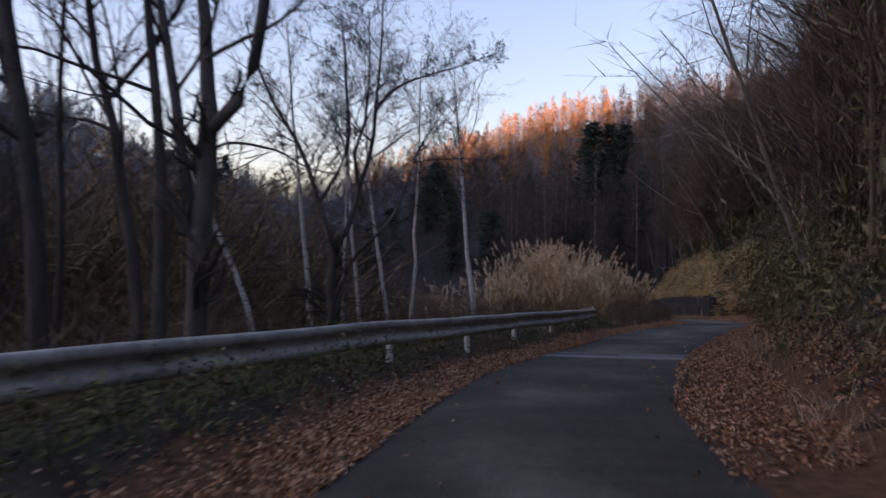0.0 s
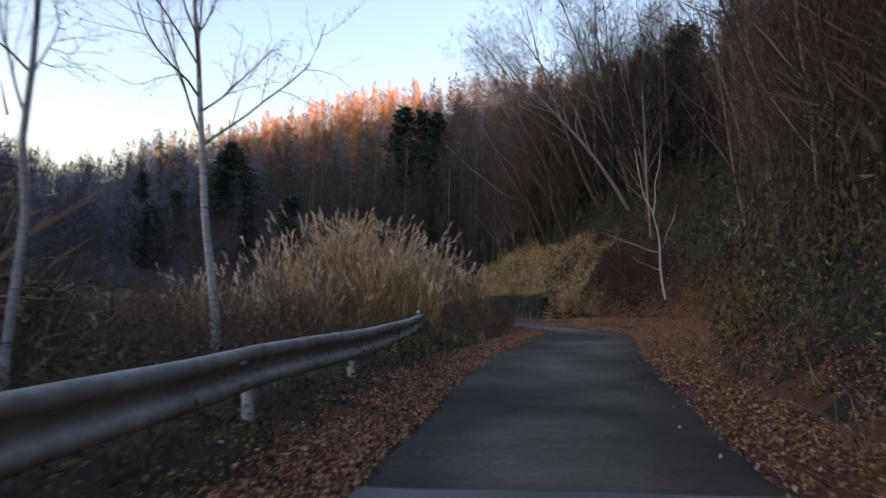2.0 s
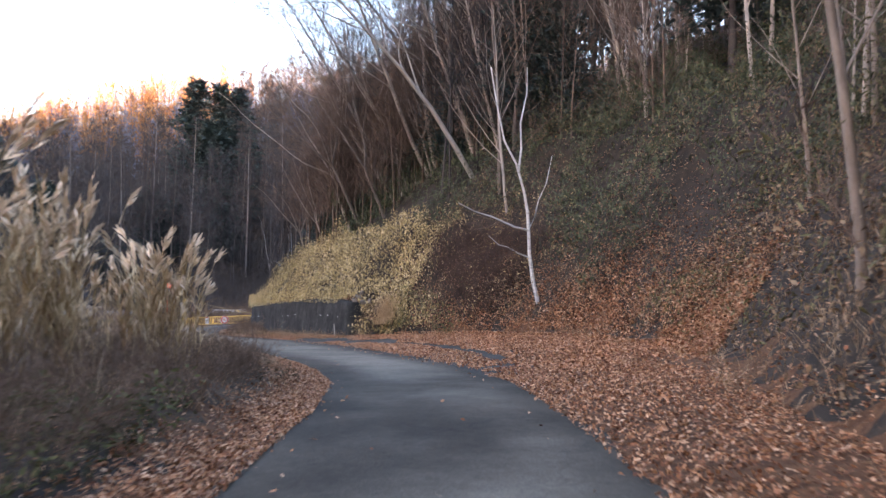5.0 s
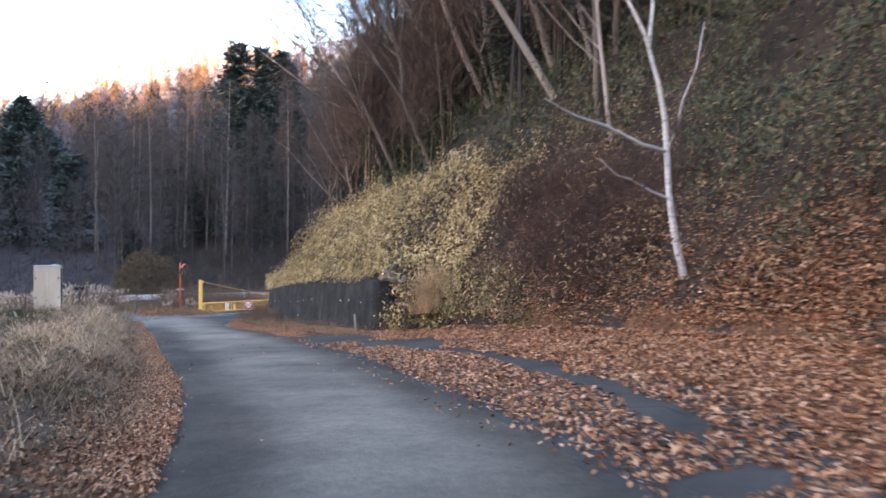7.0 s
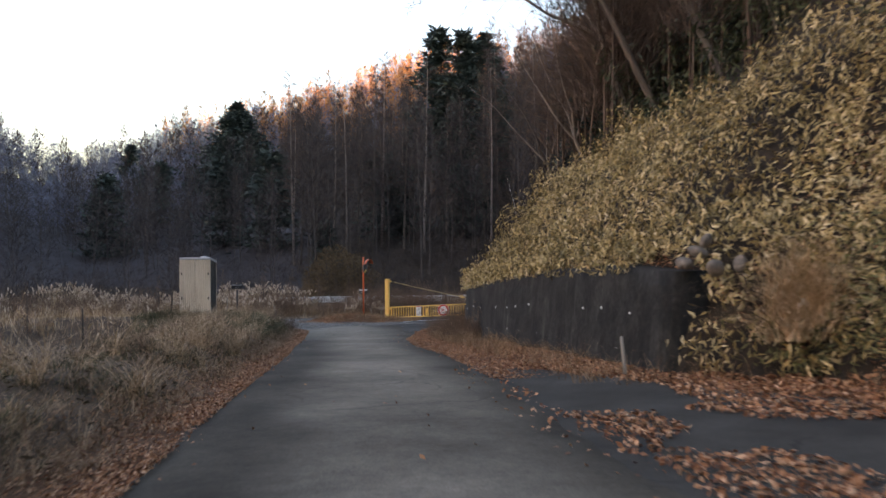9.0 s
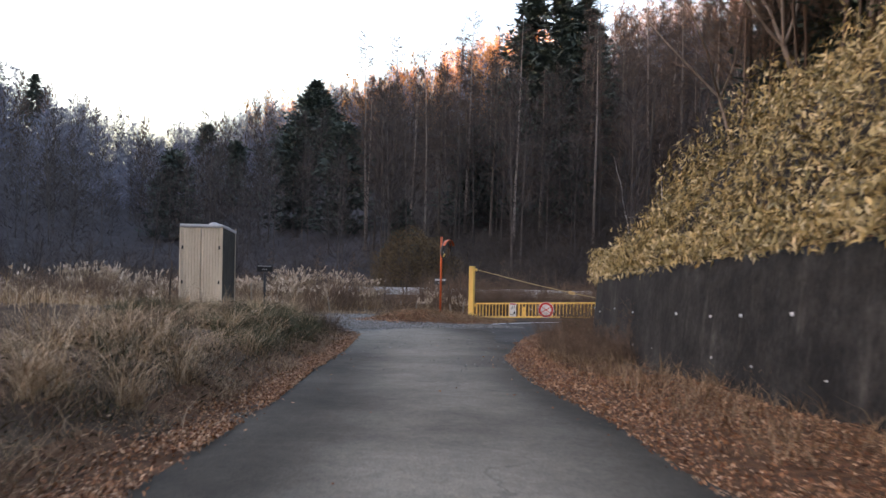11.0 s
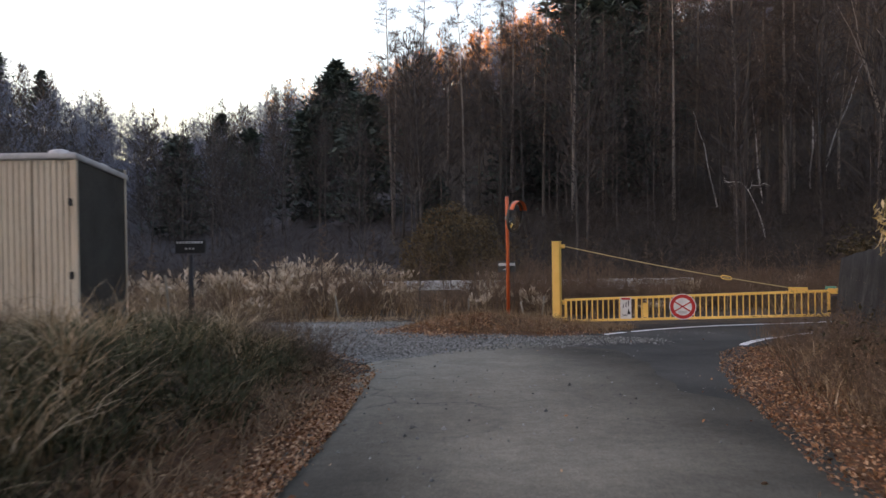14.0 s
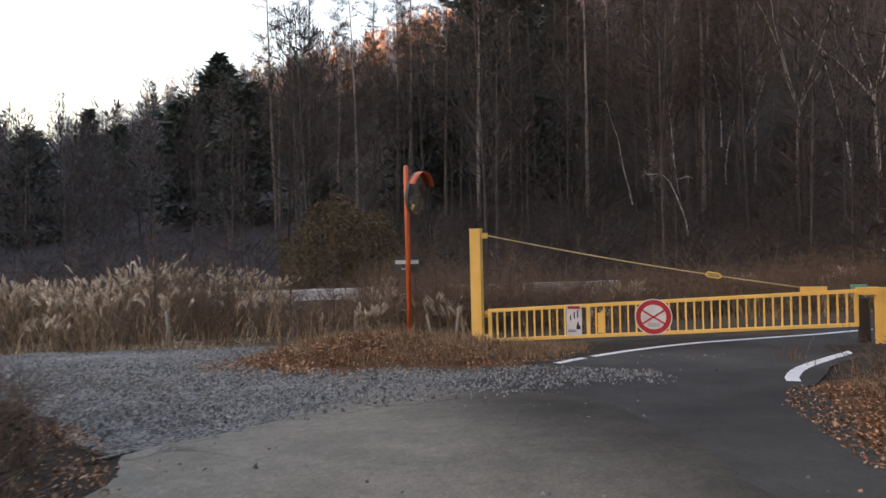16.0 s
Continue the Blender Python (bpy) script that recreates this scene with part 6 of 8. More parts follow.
# a dead crooked birch at the foot of the hill behind the gate
gz = ground_z(33.0, 111.0)
snag = np.array([[(33.30, 111.0, gz - 0.3), (33.15, 111.0, gz + 0.7), (32.90, 111.0, gz + 1.5), (32.60, 111.0, gz + 2.2), (32.25, 111.0, gz + 2.9)], [(32.25, 111.0, gz + 2.85), (31.95, 111.0, gz + 3.15), (31.60, 110.9, gz + 3.2), (31.20, 110.9, gz + 3.15), (30.90, 110.9, gz + 3.3)], [(32.35, 111.0, gz + 2.7), (32.60, 111.1, gz + 3.0), (32.95, 111.1, gz + 2.95), (33.30, 111.1, gz + 3.1), (33.60, 111.1, gz + 2.95)]])
sn2, sq2 = spawn(np.random.default_rng(5), snag[1:], np.full((2, 5), 0.02), 4, 0.2, 1.0, (30, 70), (0.3, 0.6), 3, 0.2, 0.0, 0.5)
tree_thing("dead_birch", (tubes(snag, np.array([0.055, 0.022, 0.022])[:, None] * np.linspace(1, 0.5, 5), 7), tubes(sn2, sq2, 3)), "birch", "birch", "broken pale dead birch at the hill foot")

# ---- conifers ----
fir = [tree_thing("conifer_tree", conifer_parts(5 + k, h, sp, ly, pr_, gp, sh, 9, lf), "bark_dark", "conifer", "dark green conifer standing among bare trees") for k, (h, sp, ly, pr_, gp, sh, lf) in enumerate(((16.6, 12.5, 26, 54, 0.02, 1.0, 1.5), (17.0, 4.6, 22, 18, 0.2, 0.8, 1.25), (10.0, 3.4, 16, 14, 0.05, 0.65, 1.2), (10.0, 3.2, 26, 20, 0.08, 0.75, 0.55)))]
for ob in fir:
    ob.children[1]["label"] = "dark green needle boughs"
    tagged(ob, group="conifers")
FIRS = [(3, 29.5, 57, 0.95), (2, 33, 62, 1.0), (1, 37, 60, 0.7), (0, -1.8, 185, 0.95), (2, 21.0, 128, 0.95), (2, 23.6, 130, 0.75), (2, 28.6, 125, 0.75), (2, 30.6, 127, 0.7), (2, 14.5, 121, 0.45), (1, 29, 146, 1.25), (1, 35, 145, 1.15), (1, 31, 139, 0.9), (2, -12, 172, 1.0), (1, -20, 186, 0.8), (1, -66, 204, 0.8), (1, -60, 208, 0.75), (0, -72, 198, 0.6)]
FIRS += [(2, 8.5, 133, 1.1), (2, 2, 142, 1.1), (1, 32, 144, 1.2), (1, 34.6, 137, 0.85), (3, 28.6, 67, 0.9), (3, 27.4, 77, 0.9), (3, 27.4, 73.6, 0.95), (3, 28.4, 78, 1.0), (3, 30, 72, 1.0), (3, 31, 64.5, 1.0), (2, 33, 70, 1.0), (2, 36, 66, 0.8), (2, -30, 120, 1.0), (2, -38, 124, 1.1), (2, -14, 150, 1.1), (1, 33, 48, 0.7)]
FIRS += [(3, 27.6, 61.6, 0.6), (3, 28.2, 64.6, 0.72), (3, 28.0, 69.4, 0.66), (3, 27.2, 71.8, 0.6), (3, 27.6, 75.4, 0.7), (3, 29.0, 59.6, 0.75), (3, 29.6, 67.8, 0.85), (3, 29.2, 73.2, 0.8), (3, 26.4, 78.6, 0.5), (3, 30.4, 62.6, 0.9), (3, 31.2, 70.6, 0.95), (3, 30.2, 55.8, 0.7), (3, 28.4, 80.4, 0.7), (3, 30.6, 83.0, 0.9), (3, 33.0, 78.0, 1.0)]
first = [True] * 4
for k, x, y, s in FIRS:
    m = pose(x, y, ground_z(x, y), 0, 0, x * 37)
    if first[k]:
        fir[k].matrix_basis = m @ Matrix.Scale(s, 4)
        first[k] = False
    else:
        c = copy_thing(fir[k], m)
        c.scale = (s, s, s)


# ---- far woods: larch and broadleaf on the hills, one piece of scenery each ----
def far_proto(seed, height, fuzz, spread, base, wide):
    """A light tree for the distance: trunk, ascending branches and thin sprays, all triangles."""
    r = np.random.default_rng(seed)
    pts = course(r, np.array([[0, 0, -0.5]]), np.array([[0, 0, 1.0]]) + r.normal(0, 0.03, (1, 3)), np.array([height]), 4, 0.02, 0.02)
    v, q = tubes(pts, height * 0.0075 * np.linspace(1, 0.2, 4)[None], 3)
    t = np.concatenate([q[:, [0, 1, 2]], q[:, [0, 2, 3]]])
    z = height * (base + (1 - base) * r.random(fuzz))
    a = r.random(fuzz) * math.tau
    g = (z / height - base) / (1 - base)
    reach = spread * np.sqrt(np.clip(1.02 - g ** 2, 0, 1)) * r.uniform(0.3, 1.0, fuzz) + 0.1
    out = np.stack([np.cos(a), np.sin(a), np.zeros(fuzz)], -1)
    s0 = r.uniform(0.2, 0.9, fuzz)[:, None] * reach[:, None]
    c = out * s0 + np.array([0, 0, 1.0]) * z[:, None]
    d = out * reach[:, None] * 0.35 + np.stack([r.normal(0, 0.35, fuzz), r.normal(0, 0.35, fuzz), r.uniform(0.2, 1.1, fuzz)], -1)
    sd = unit(np.cross(d, r.normal(size=d.shape))) * (r.uniform(0.4, 1.3, fuzz) * wide)[:, None]
    ends = np.stack([c + sd, c - sd, c + d], 1).reshape(-1, 3)
    return (v, t), (ends, np.arange(fuzz * 3).reshape(-1, 3))


def scatter(protos, xyz, scale, turn, pick):
    V, F, n = [], [], 0
    for k, (v, f) in enumerate(protos):
        sel = np.where(pick == k)[0]
        if not len(sel):
            continue
        c, s = np.cos(turn[sel])[:, None], np.sin(turn[sel])[:, None]
        x = (v[:, 0] * c - v[:, 1] * s) * scale[sel, None] + xyz[sel, 0:1]
        y = (v[:, 0] * s + v[:, 1] * c) * scale[sel, None] + xyz[sel, 1:2]
        z = v[:, 2] * scale[sel, None] + xyz[sel, 2:3]
        V.append(np.stack([x, y, z], -1).reshape(-1, 3))
        F.append((f[None] + (np.arange(len(sel)) * len(v))[:, None, None]).reshape(-1, 3) + n)
        n += len(sel) * len(v)
    return np.concatenate(V), np.concatenate(F)


r = np.random.default_rng(17)
N = 9800
b = np.radians(r.uniform(-72, 62, N))
d = np.sqrt(r.uniform(34 ** 2, 262 ** 2, N))
x, y = HUB[0] + np.sin(b) * d, HUB[1] + np.cos(b) * d
inside = far_rise(x, y) > 0.5
bd, _ = bank(x, y)
wild = 0.42 * np.where((np.degrees(b) > 40) | (np.degrees(b) < -48), 0.4, 1.0)
clear = (((x + 1.2) / 8.0) ** 2 + ((y - 181) / 11.0) ** 2 > 1) & ~((np.abs(x - (15.7 - 0.152 * (y - 70))) < 5.0) & (y > 150) & (y < 186))
keep = inside & clear & (bd < -3) & (r.random(N) < wild)
x, y, b, d = x[keep], y[keep], np.degrees(b[keep]), d[keep]
z = land(x, y)
n = len(x)
near = d < 95
larchy = r.random(n) < np.where(b > -6, 0.68, np.where(b > -14, 0.55, 0.2))
protos = [far_proto(200 + k, 10.5 + k, 190, 1.9, 0.2, 0.085) for k in range(3)] + [far_proto(210 + k, 9.0 + k, 180, 2.5, 0.12, 0.08) for k in range(3)]
protos += [far_proto(220 + k, 11.0 + k, 380, 1.9, 0.25, 0.03) for k in range(2)] + [far_proto(230 + k, 9.0 + k, 380, 2.6, 0.12, 0.03) for k in range(2)]
pick = np.where(near, np.where(larchy, r.integers(6, 8, n), r.integers(8, 10, n)), np.where(larchy, r.integers(0, 3, n), r.integers(3, 6, n)))
sc = r.uniform(0.65, 1.2, n)
spin = r.random(n) * 6.28
xyz = np.stack([x, y, z], -1)
# larches above this height also carry the sun's orange in their colour
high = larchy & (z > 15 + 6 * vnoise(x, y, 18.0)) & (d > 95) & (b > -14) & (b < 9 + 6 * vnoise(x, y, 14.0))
for sel, nm, mt, lb in ((larchy & ~high & ~near, "larch_wood", "larch", "brown autumn larch wood covering the far hillside"), (high, "golden_larch_wood", "sunlit_golden_larch", "autumn larches along the far ridge, sunlit orange in their colour"), (~larchy & ~near, "bare_wood", "hazy_grey_wood", "leafless grey broadleaf wood on the far hills, tinted blue for haze"), (near, "thicket_wood", "dark_twig", "dark leafless thicket at the hill foot")):
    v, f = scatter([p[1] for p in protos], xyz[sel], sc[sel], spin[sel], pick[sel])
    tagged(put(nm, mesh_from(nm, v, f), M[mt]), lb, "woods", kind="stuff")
v, f = scatter([p[0] for p in protos], xyz, sc, spin, pick)
tagged(put("wood_trunks", mesh_from("wood_trunks", v, f), M["bark_dark"]), "grey trunks standing in the far woods", "woods", kind="stuff")

# tall larches on the hillside behind the gate, and young ones in the marsh
larches = [tree_thing("larch_tree", bare_tree(401 + k, h, rad, "larch"), "larch_bark", "larch", "tall straight larch with thin brown side branches") for k, (h, rad) in enumerate(((19.0, 0.125), (17.0, 0.11), (20.5, 0.135)))]
for ob in larches:
    tagged(ob, group="hillside larches")
r = np.random.default_rng(77)
first = [True] * 3
made = 0
while made < 42:
    b_, d_ = radians(r.uniform(-6, 34)), r.uniform(50, 92)
    x, y = HUB[0] + math.sin(b_) * d_, HUB[1] + math.cos(b_) * d_
    if float(bank(np.array([x]), np.array([y]))[0][0]) > -4:
        continue
    k = made % 3
    s = r.uniform(0.75, 1.05)
    m = Matrix.Translation((x, y, ground_z(x, y))) @ Matrix.Rotation(r.normal(0, 0.03), 4, "X") @ Matrix.Rotation(r.uniform(0, 6.28), 4, "Z")
    if first[k]:
        larches[k].matrix_basis = m @ Matrix.Scale(s, 4)
        first[k] = False
    else:
        c = copy_thing(larches[k], m)
        c.scale = (s, s, s)
    made += 1
for k in range(13):
    x, y, s = r.uniform(30, 40), r.uniform(114, 127), r.uniform(1.0, 1.15)
    c = copy_thing(larches[k % 3], Matrix.Translation((x, y, ground_z(x, y))) @ Matrix.Rotation(r.uniform(0, 6.28), 4, "Z"))
    c.scale = (s, s, s)
for k, (x, y, top_) in enumerate(((13.6, 124, 12.5), (15.2, 126, 15.0), (16.6, 123, 15.5), (17.9, 127, 17.5), (19.2, 124, 17.0), (20.6, 126, 18.5), (22.3, 123, 18.0))):
    c = copy_thing(larches[k % 3], Matrix.Translation((x, y, ground_z(x, y))) @ Matrix.Rotation(1.7 * k, 4, "Z"))
    s = (top_ - ground_z(x, y)) / (19.0, 17.0, 20.5)[k % 3]
    c.scale = (s, s, s)
young = tree_thing("sapling", bare_tree(440, 3.4, 0.03, "larch"), "bark_dark", "twig", "thin dark young larch standing in the marsh")
tagged(young, group="saplings")
for k, (x, y, s) in enumerate(((13.0, 93.5, 1.0), (11.4, 92.8, 1.05), (14.6, 92.4, 0.8), (15.6, 93.0, 0.75), (16.4, 92.6, 0.85), (17.6, 92.2, 0.8), (18.2, 93.2, 0.9), (8.6, 96.0, 1.0), (5.0, 95.0, 0.9), (20.2, 93.8, 0.9), (22.5, 95.0, 0.8), (6.2, 72.5, 0.7))):
    m = pose(x, y, ground_z(x, y), 0, 0, 50 * k)
    if k == 0:
        young.matrix_basis = m
    else:
        c = copy_thing(young, m)
        c.scale = (s, s, s)

# ---- ground cover ----
def blades(r, base, height, width, lean, droop=0.6, segs=2):
    """Tapered arching grass blades: base (n, 3), height and width (n), lean as a fraction of the height."""
    n = len(base)
    a = r.random(n) * math.tau
    out = np.stack([np.cos(a), np.sin(a), np.zeros(n)], -1)
    side = np.stack([-np.sin(a), np.cos(a), np.zeros(n)], -1)
    turn = r.normal(0, 0.5, n)[:, None]
    side = side * np.cos(turn) + out * np.sin(turn)
    rows = []
    for k in range(segs + 1):
        t = k / segs
        p = base + out * (height * lean * t ** 1.7)[:, None] + np.array([0, 0, 1.0]) * (height * (t - droop * np.minimum(lean, 1.2) * 0.45 * t ** 2.4))[:, None]
        w = (width * (1 - 0.75 * t ** 1.3) * 0.5)[:, None]
        rows.append((p - side * w, p + side * w) if k < segs else (p,))
    V = np.stack([q for row in rows for q in row], 1)
    m = V.shape[1]
    q = [(2 * k, 2 * k + 1, 2 * k + 3, 2 * k + 2) for k in range(segs - 1)]
    tri = [(2 * k, 2 * k + 1, 2 * k + 3) for k in range(segs - 1)] + [(2 * k, 2 * k + 3, 2 * k + 2) for k in range(segs - 1)] + [(m - 3, m - 2, m - 1)]
    F = (np.array(tri)[None] + (np.arange(n) * m)[:, None, None]).reshape(-1, 3)
    return V.reshape(-1, 3), F


def leaves(r, pos, size, flat=0.35, narrow=0.55, normal=None, hang=0.0):
    """Folded leaves of four corners lying about on their places."""
    n = len(pos)
    up = unit((np.array([0, 0, 1.0]) if normal is None else normal) + r.normal(0, flat, (n, 3)))
    d = unit(np.cross(up, r.normal(size=(n, 3))) + np.array([0, 0, -hang]))
    s = unit(np.cross(up, d))
    L = (size * r.uniform(0.6, 1.25, n))[:, None]
    W = L * narrow * r.uniform(0.7, 1.2, n)[:, None] * 0.5
    fold = r.uniform(-0.1, 0.35, n)[:, None] * L * 0.5
    c = pos + up * 0.012
    V = np.stack([c - d * L * 0.5, c + s * W + up * fold, c + d * L * 0.5 + up * r.normal(0, 0.12, n)[:, None] * L, c - s * W + up * fold], 1)
    i = np.arange(n)[:, None] * 4
    F = np.concatenate([i + np.array([0, 1, 2]), i + np.array([0, 2, 3])])
    return V.reshape(-1, 3), F


def stuff(name, pieces, mat_, label, category):
    v, f = join(pieces)
    return tagged(put(name, mesh_from(name, v, f), M[mat_]), label, category, kind="stuff")


def on_land(x, y, lift=0.0):
    return np.stack([x, y, land(x, y) + lift], -1)


def road_dist(x, y):
    c = squeeze(y)
    return (left_x(y) - x) * c, (x - right_x(y)) * c


r = np.random.default_rng(404)

# fallen leaves: both verges, the lay-by with bare bands, and the lower bank
N = 360000
y = r.uniform(-4, 90, N)
x = r.uniform(-6, 30, N)
extra = r.random(N) < 0.15
y, x = np.where(extra, r.uniform(38, 61, N), y), np.where(extra, r.uniform(16.5, 23.5, N), x)
dl, dr = road_dist(x, y)
bd, ny = bank(x, y)
patch = fbm(x, y, 1.3)
right = (dr > -0.15) & (bd < 0.4)
gap_x = np.interp(y, [40.5, 41.5, 42.5, 44, 45.5, 47, 48.5, 50, 51.5, 53.3, 60], [17.4, 17.95, 18.35, 18.85, 19.05, 19.45, 19.55, 19.6, 19.3, 18.65, 18.4])
gap_w = np.interp(y, [41.2, 41.6, 42.6, 43.3, 44.2, 45.2, 46.2, 47.4, 49, 51, 52.3, 53.5, 54.2, 55.0, 55.6, 57.5, 59.5, 60.5], [0.0, 0.24, 0.3, 0.1, 0.22, 0.14, 0.26, 0.2, 0.16, 0.24, 0.5, 0.9, 0.4, 0.15, 0.8, 0.7, 0.5, 0.0]) * (0.65 + 0.7 * vnoise(x, y, 0.6))
shift = np.interp(y, [51, 53, 55, 57, 59], [0, 0.9, 0.6, 0.5, 0.3])
bare = (np.abs(x - gap_x - shift) < gap_w) & (y > 38.5) & (y < 60.5)
bare |= ((x - 17.05) / 0.42) ** 2 + ((y - 40.15) / 0.3) ** 2 < 0.6 + 0.8 * vnoise(x, y, 0.4)
bare |= ((x - 3.1) ** 2 / 1.6 + (y - 4.6) ** 2 / 0.5 < 1) & (dr < 1.0)
pr = np.where(right & ~bare, np.clip(0.6 + patch, 0, 1) * np.where(y > 60, np.where(y > 81, 0.0, np.where((y > 69) & (dr > 0.9), 0.25, 0.75)), 1.0), 0)
left = (dl > -0.25) & (dl < 1.6)
pl = np.where(left, np.clip(1.25 - dl / 1.6, 0, 1) * np.clip(patch * 1.7 - 0.15, 0, 1) * np.where(y > 47, 0.45, np.where(y > 36, 0.75, 1)) * (y < 81.5), 0)
pb = np.where((bd > 0) & (bd < 9) & (ny < 57.5), 0.3 * np.where((ny > 36) & (bd < 4.5), 3.0, 1) * np.clip(1.1 - bd / 9, 0, 1), 0)
pm = np.where(((x - 16.8) / 2.8) ** 2 + ((y - 85.8) / 2.2) ** 2 < 1, 0.5, 0)
pr2 = np.where((dl < 0) & (dr < 0) & (y < 80) & (np.minimum(-dl, -dr) < 0.6), 0.035, 0) + np.where((dl < 0) & (dr < 0) & (y < 84), 0.0025, 0)
edge_fade = np.where(dr < 0.25, np.clip((dr + 0.15) / 0.4, 0.1, 1), 1)
keep = r.random(N) < np.maximum.reduce([pr * edge_fade, pl, pb, pm, pr2])
x, y = x[keep], y[keep]
dr = road_dist(x, y)[1]
pave = np.where((dr > 0) & (y > 38) & (y < 62), road_z(y) + 0.07 * dr + 0.01, -99)
z = np.maximum.reduce([land(x, y), road_z(y) + 0.014, pave]) + r.uniform(0, 0.035, len(x))
# a dense carpet of small leaves close to the lane
m_ = 120000
ey = r.uniform(-3, 81.5, m_)
ed = np.abs(r.normal(0, 0.55, m_)) * np.where(ey > 50, 0.7, 1.0) * np.where(ey > 66, 0.75, 1.0) - 0.18
ok = (r.random(m_) < np.clip(2.2 * fbm(left_x(ey) - ed, ey, 1.1) - 0.25, 0.05, 1) * np.where(ey > 48, 0.8, 1.0) * np.where(ey > 78.5, 0.4, 1.0)) & (ed < 1.5)
lx_, ly_ = (left_x(ey) - ed / squeeze(ey))[ok], ey[ok]
k_ = 110000
ey = r.uniform(-3, 39, k_)
ey = np.where(r.random(k_) < 0.36, r.uniform(59, 81.5, k_), ey)
ed = r.uniform(-0.15, 2.6, k_)
rx_ = right_x(ey) + ed / squeeze(ey)
ok = (bank(rx_, ey)[0] < 0.6) & ((ey < 69) | (ed < 0.65 + 0.6 * fbm(rx_, ey, 0.8))) & (r.random(k_) < np.clip(2.4 * fbm(rx_, ey, 1.1) - 0.2, 0.05, 1)) & ~(((rx_ - 3.1) ** 2 / 1.6 + (ey - 4.6) ** 2 / 0.5 < 1))
lx_, ly_ = np.concatenate([lx_, rx_[ok]]), np.concatenate([ly_, ey[ok]])
lz_ = np.maximum(land(lx_, ly_), road_z(ly_) + 0.014) + r.uniform(0, 0.03, len(lx_))
sy2 = r.uniform(37, 55.5, 60000)
sx2 = np.interp(sy2, FOOT[:22, 1], FOOT[:22, 0]) + np.abs(r.normal(0, 1.25, len(sy2))) - 0.3
ok = r.random(len(sy2)) < np.clip(2.6 * fbm(sx2, sy2, 1.6) - 0.55, 0.05, 1) * np.where(sy2 > 49, 0.35, 1.0)
sx2, sy2 = sx2[ok], sy2[ok]
dx_, dy_ = r.normal(15.7, 1.2, 9000), r.normal(85.2, 0.7, 9000)
ok = (((dx_ - 16.5) / 2.9) ** 2 + ((dy_ - 86.1) / 2.0) ** 2 < 1) & (r.random(9000) < np.clip(3.2 * fbm(dx_, dy_, 0.9) - 1.15, 0.02, 0.8))
dx_, dy_ = dx_[ok], dy_[ok]
stuff("fallen_leaves", [leaves(r, on_land(dx_, dy_) + np.array([0, 0, 1.0]) * r.uniform(0.01, 0.06, len(dx_))[:, None], 0.055, 0.55, 0.58), leaves(r, on_land(sx2, sy2) + np.array([0, 0, 1.0]) * r.uniform(0, 0.14, len(sx2))[:, None], 0.085, 0.55, 0.58), leaves(r, np.stack([x, y, z], -1), np.where((x < left_x(y) + 0.5) | (y > 61), 0.048, 0.07), 0.5, 0.58), leaves(r, np.stack([lx_, ly_, lz_], -1), np.where(ly_ > 45, 0.04, 0.048), 0.55, 0.58)], "litter", "red-brown fallen oak leaves drifted along the lane", "leaves")


def tufts(count, sampler, blades_each, h, w, lean, spread, segs=2, droop=0.6):
    """Bases of grass blades gathered in tufts."""
    cx, cy = sampler(count)
    k = r.poisson(blades_each, len(cx)) + 2
    x = np.repeat(cx, k) + r.normal(0, spread, k.sum())
    y = np.repeat(cy, k) + r.normal(0, spread, k.sum())
    size = np.repeat(r.uniform(0.6, 1.3, len(cx)), k)
    n = len(x)
    return blades(r, on_land(x, y, -0.03), size * r.uniform(h[0], h[1], n), r.uniform(w[0], w[1], n), r.uniform(lean[0], lean[1], n), droop, segs)


def within(count, x0, x1, y0, y1, rule):
    x, y = r.uniform(x0, x1, count), r.uniform(y0, y1, count)
    ok = rule(x, y)
    return x[ok], y[ok]


# left-hand grass bank beside the field
def field_rule(lo, hi, dens):
    def rule(x, y):
        dl, dr = road_dist(x, y)
        hut_gap = ~((x > 9.5) & (x < 10.95) & (y > 78.0) & (y < 79.7))
        grav = (y > 81.2 + np.clip((13.6 - x) * 1.1, 0, 5.0))
        ditch = (dl > 3.0) & (dl < 7.5) & (y > 48) & (y < 75) & (r.random(len(x)) < 0.75)
        return ~ditch & (r.random(len(x)) < np.clip((x + 25) / 15, 0, 1)) & (dl > lo + 0.5 * (fbm(x, y, 1.6) - 0.5)) & (dl < hi) & hut_gap & ~(grav & (x > 1)) & (r.random(len(x)) < dens * np.clip(4.5 * (fbm(x, y, 1.8) - 0.33), 0.04, 1))
    return rule


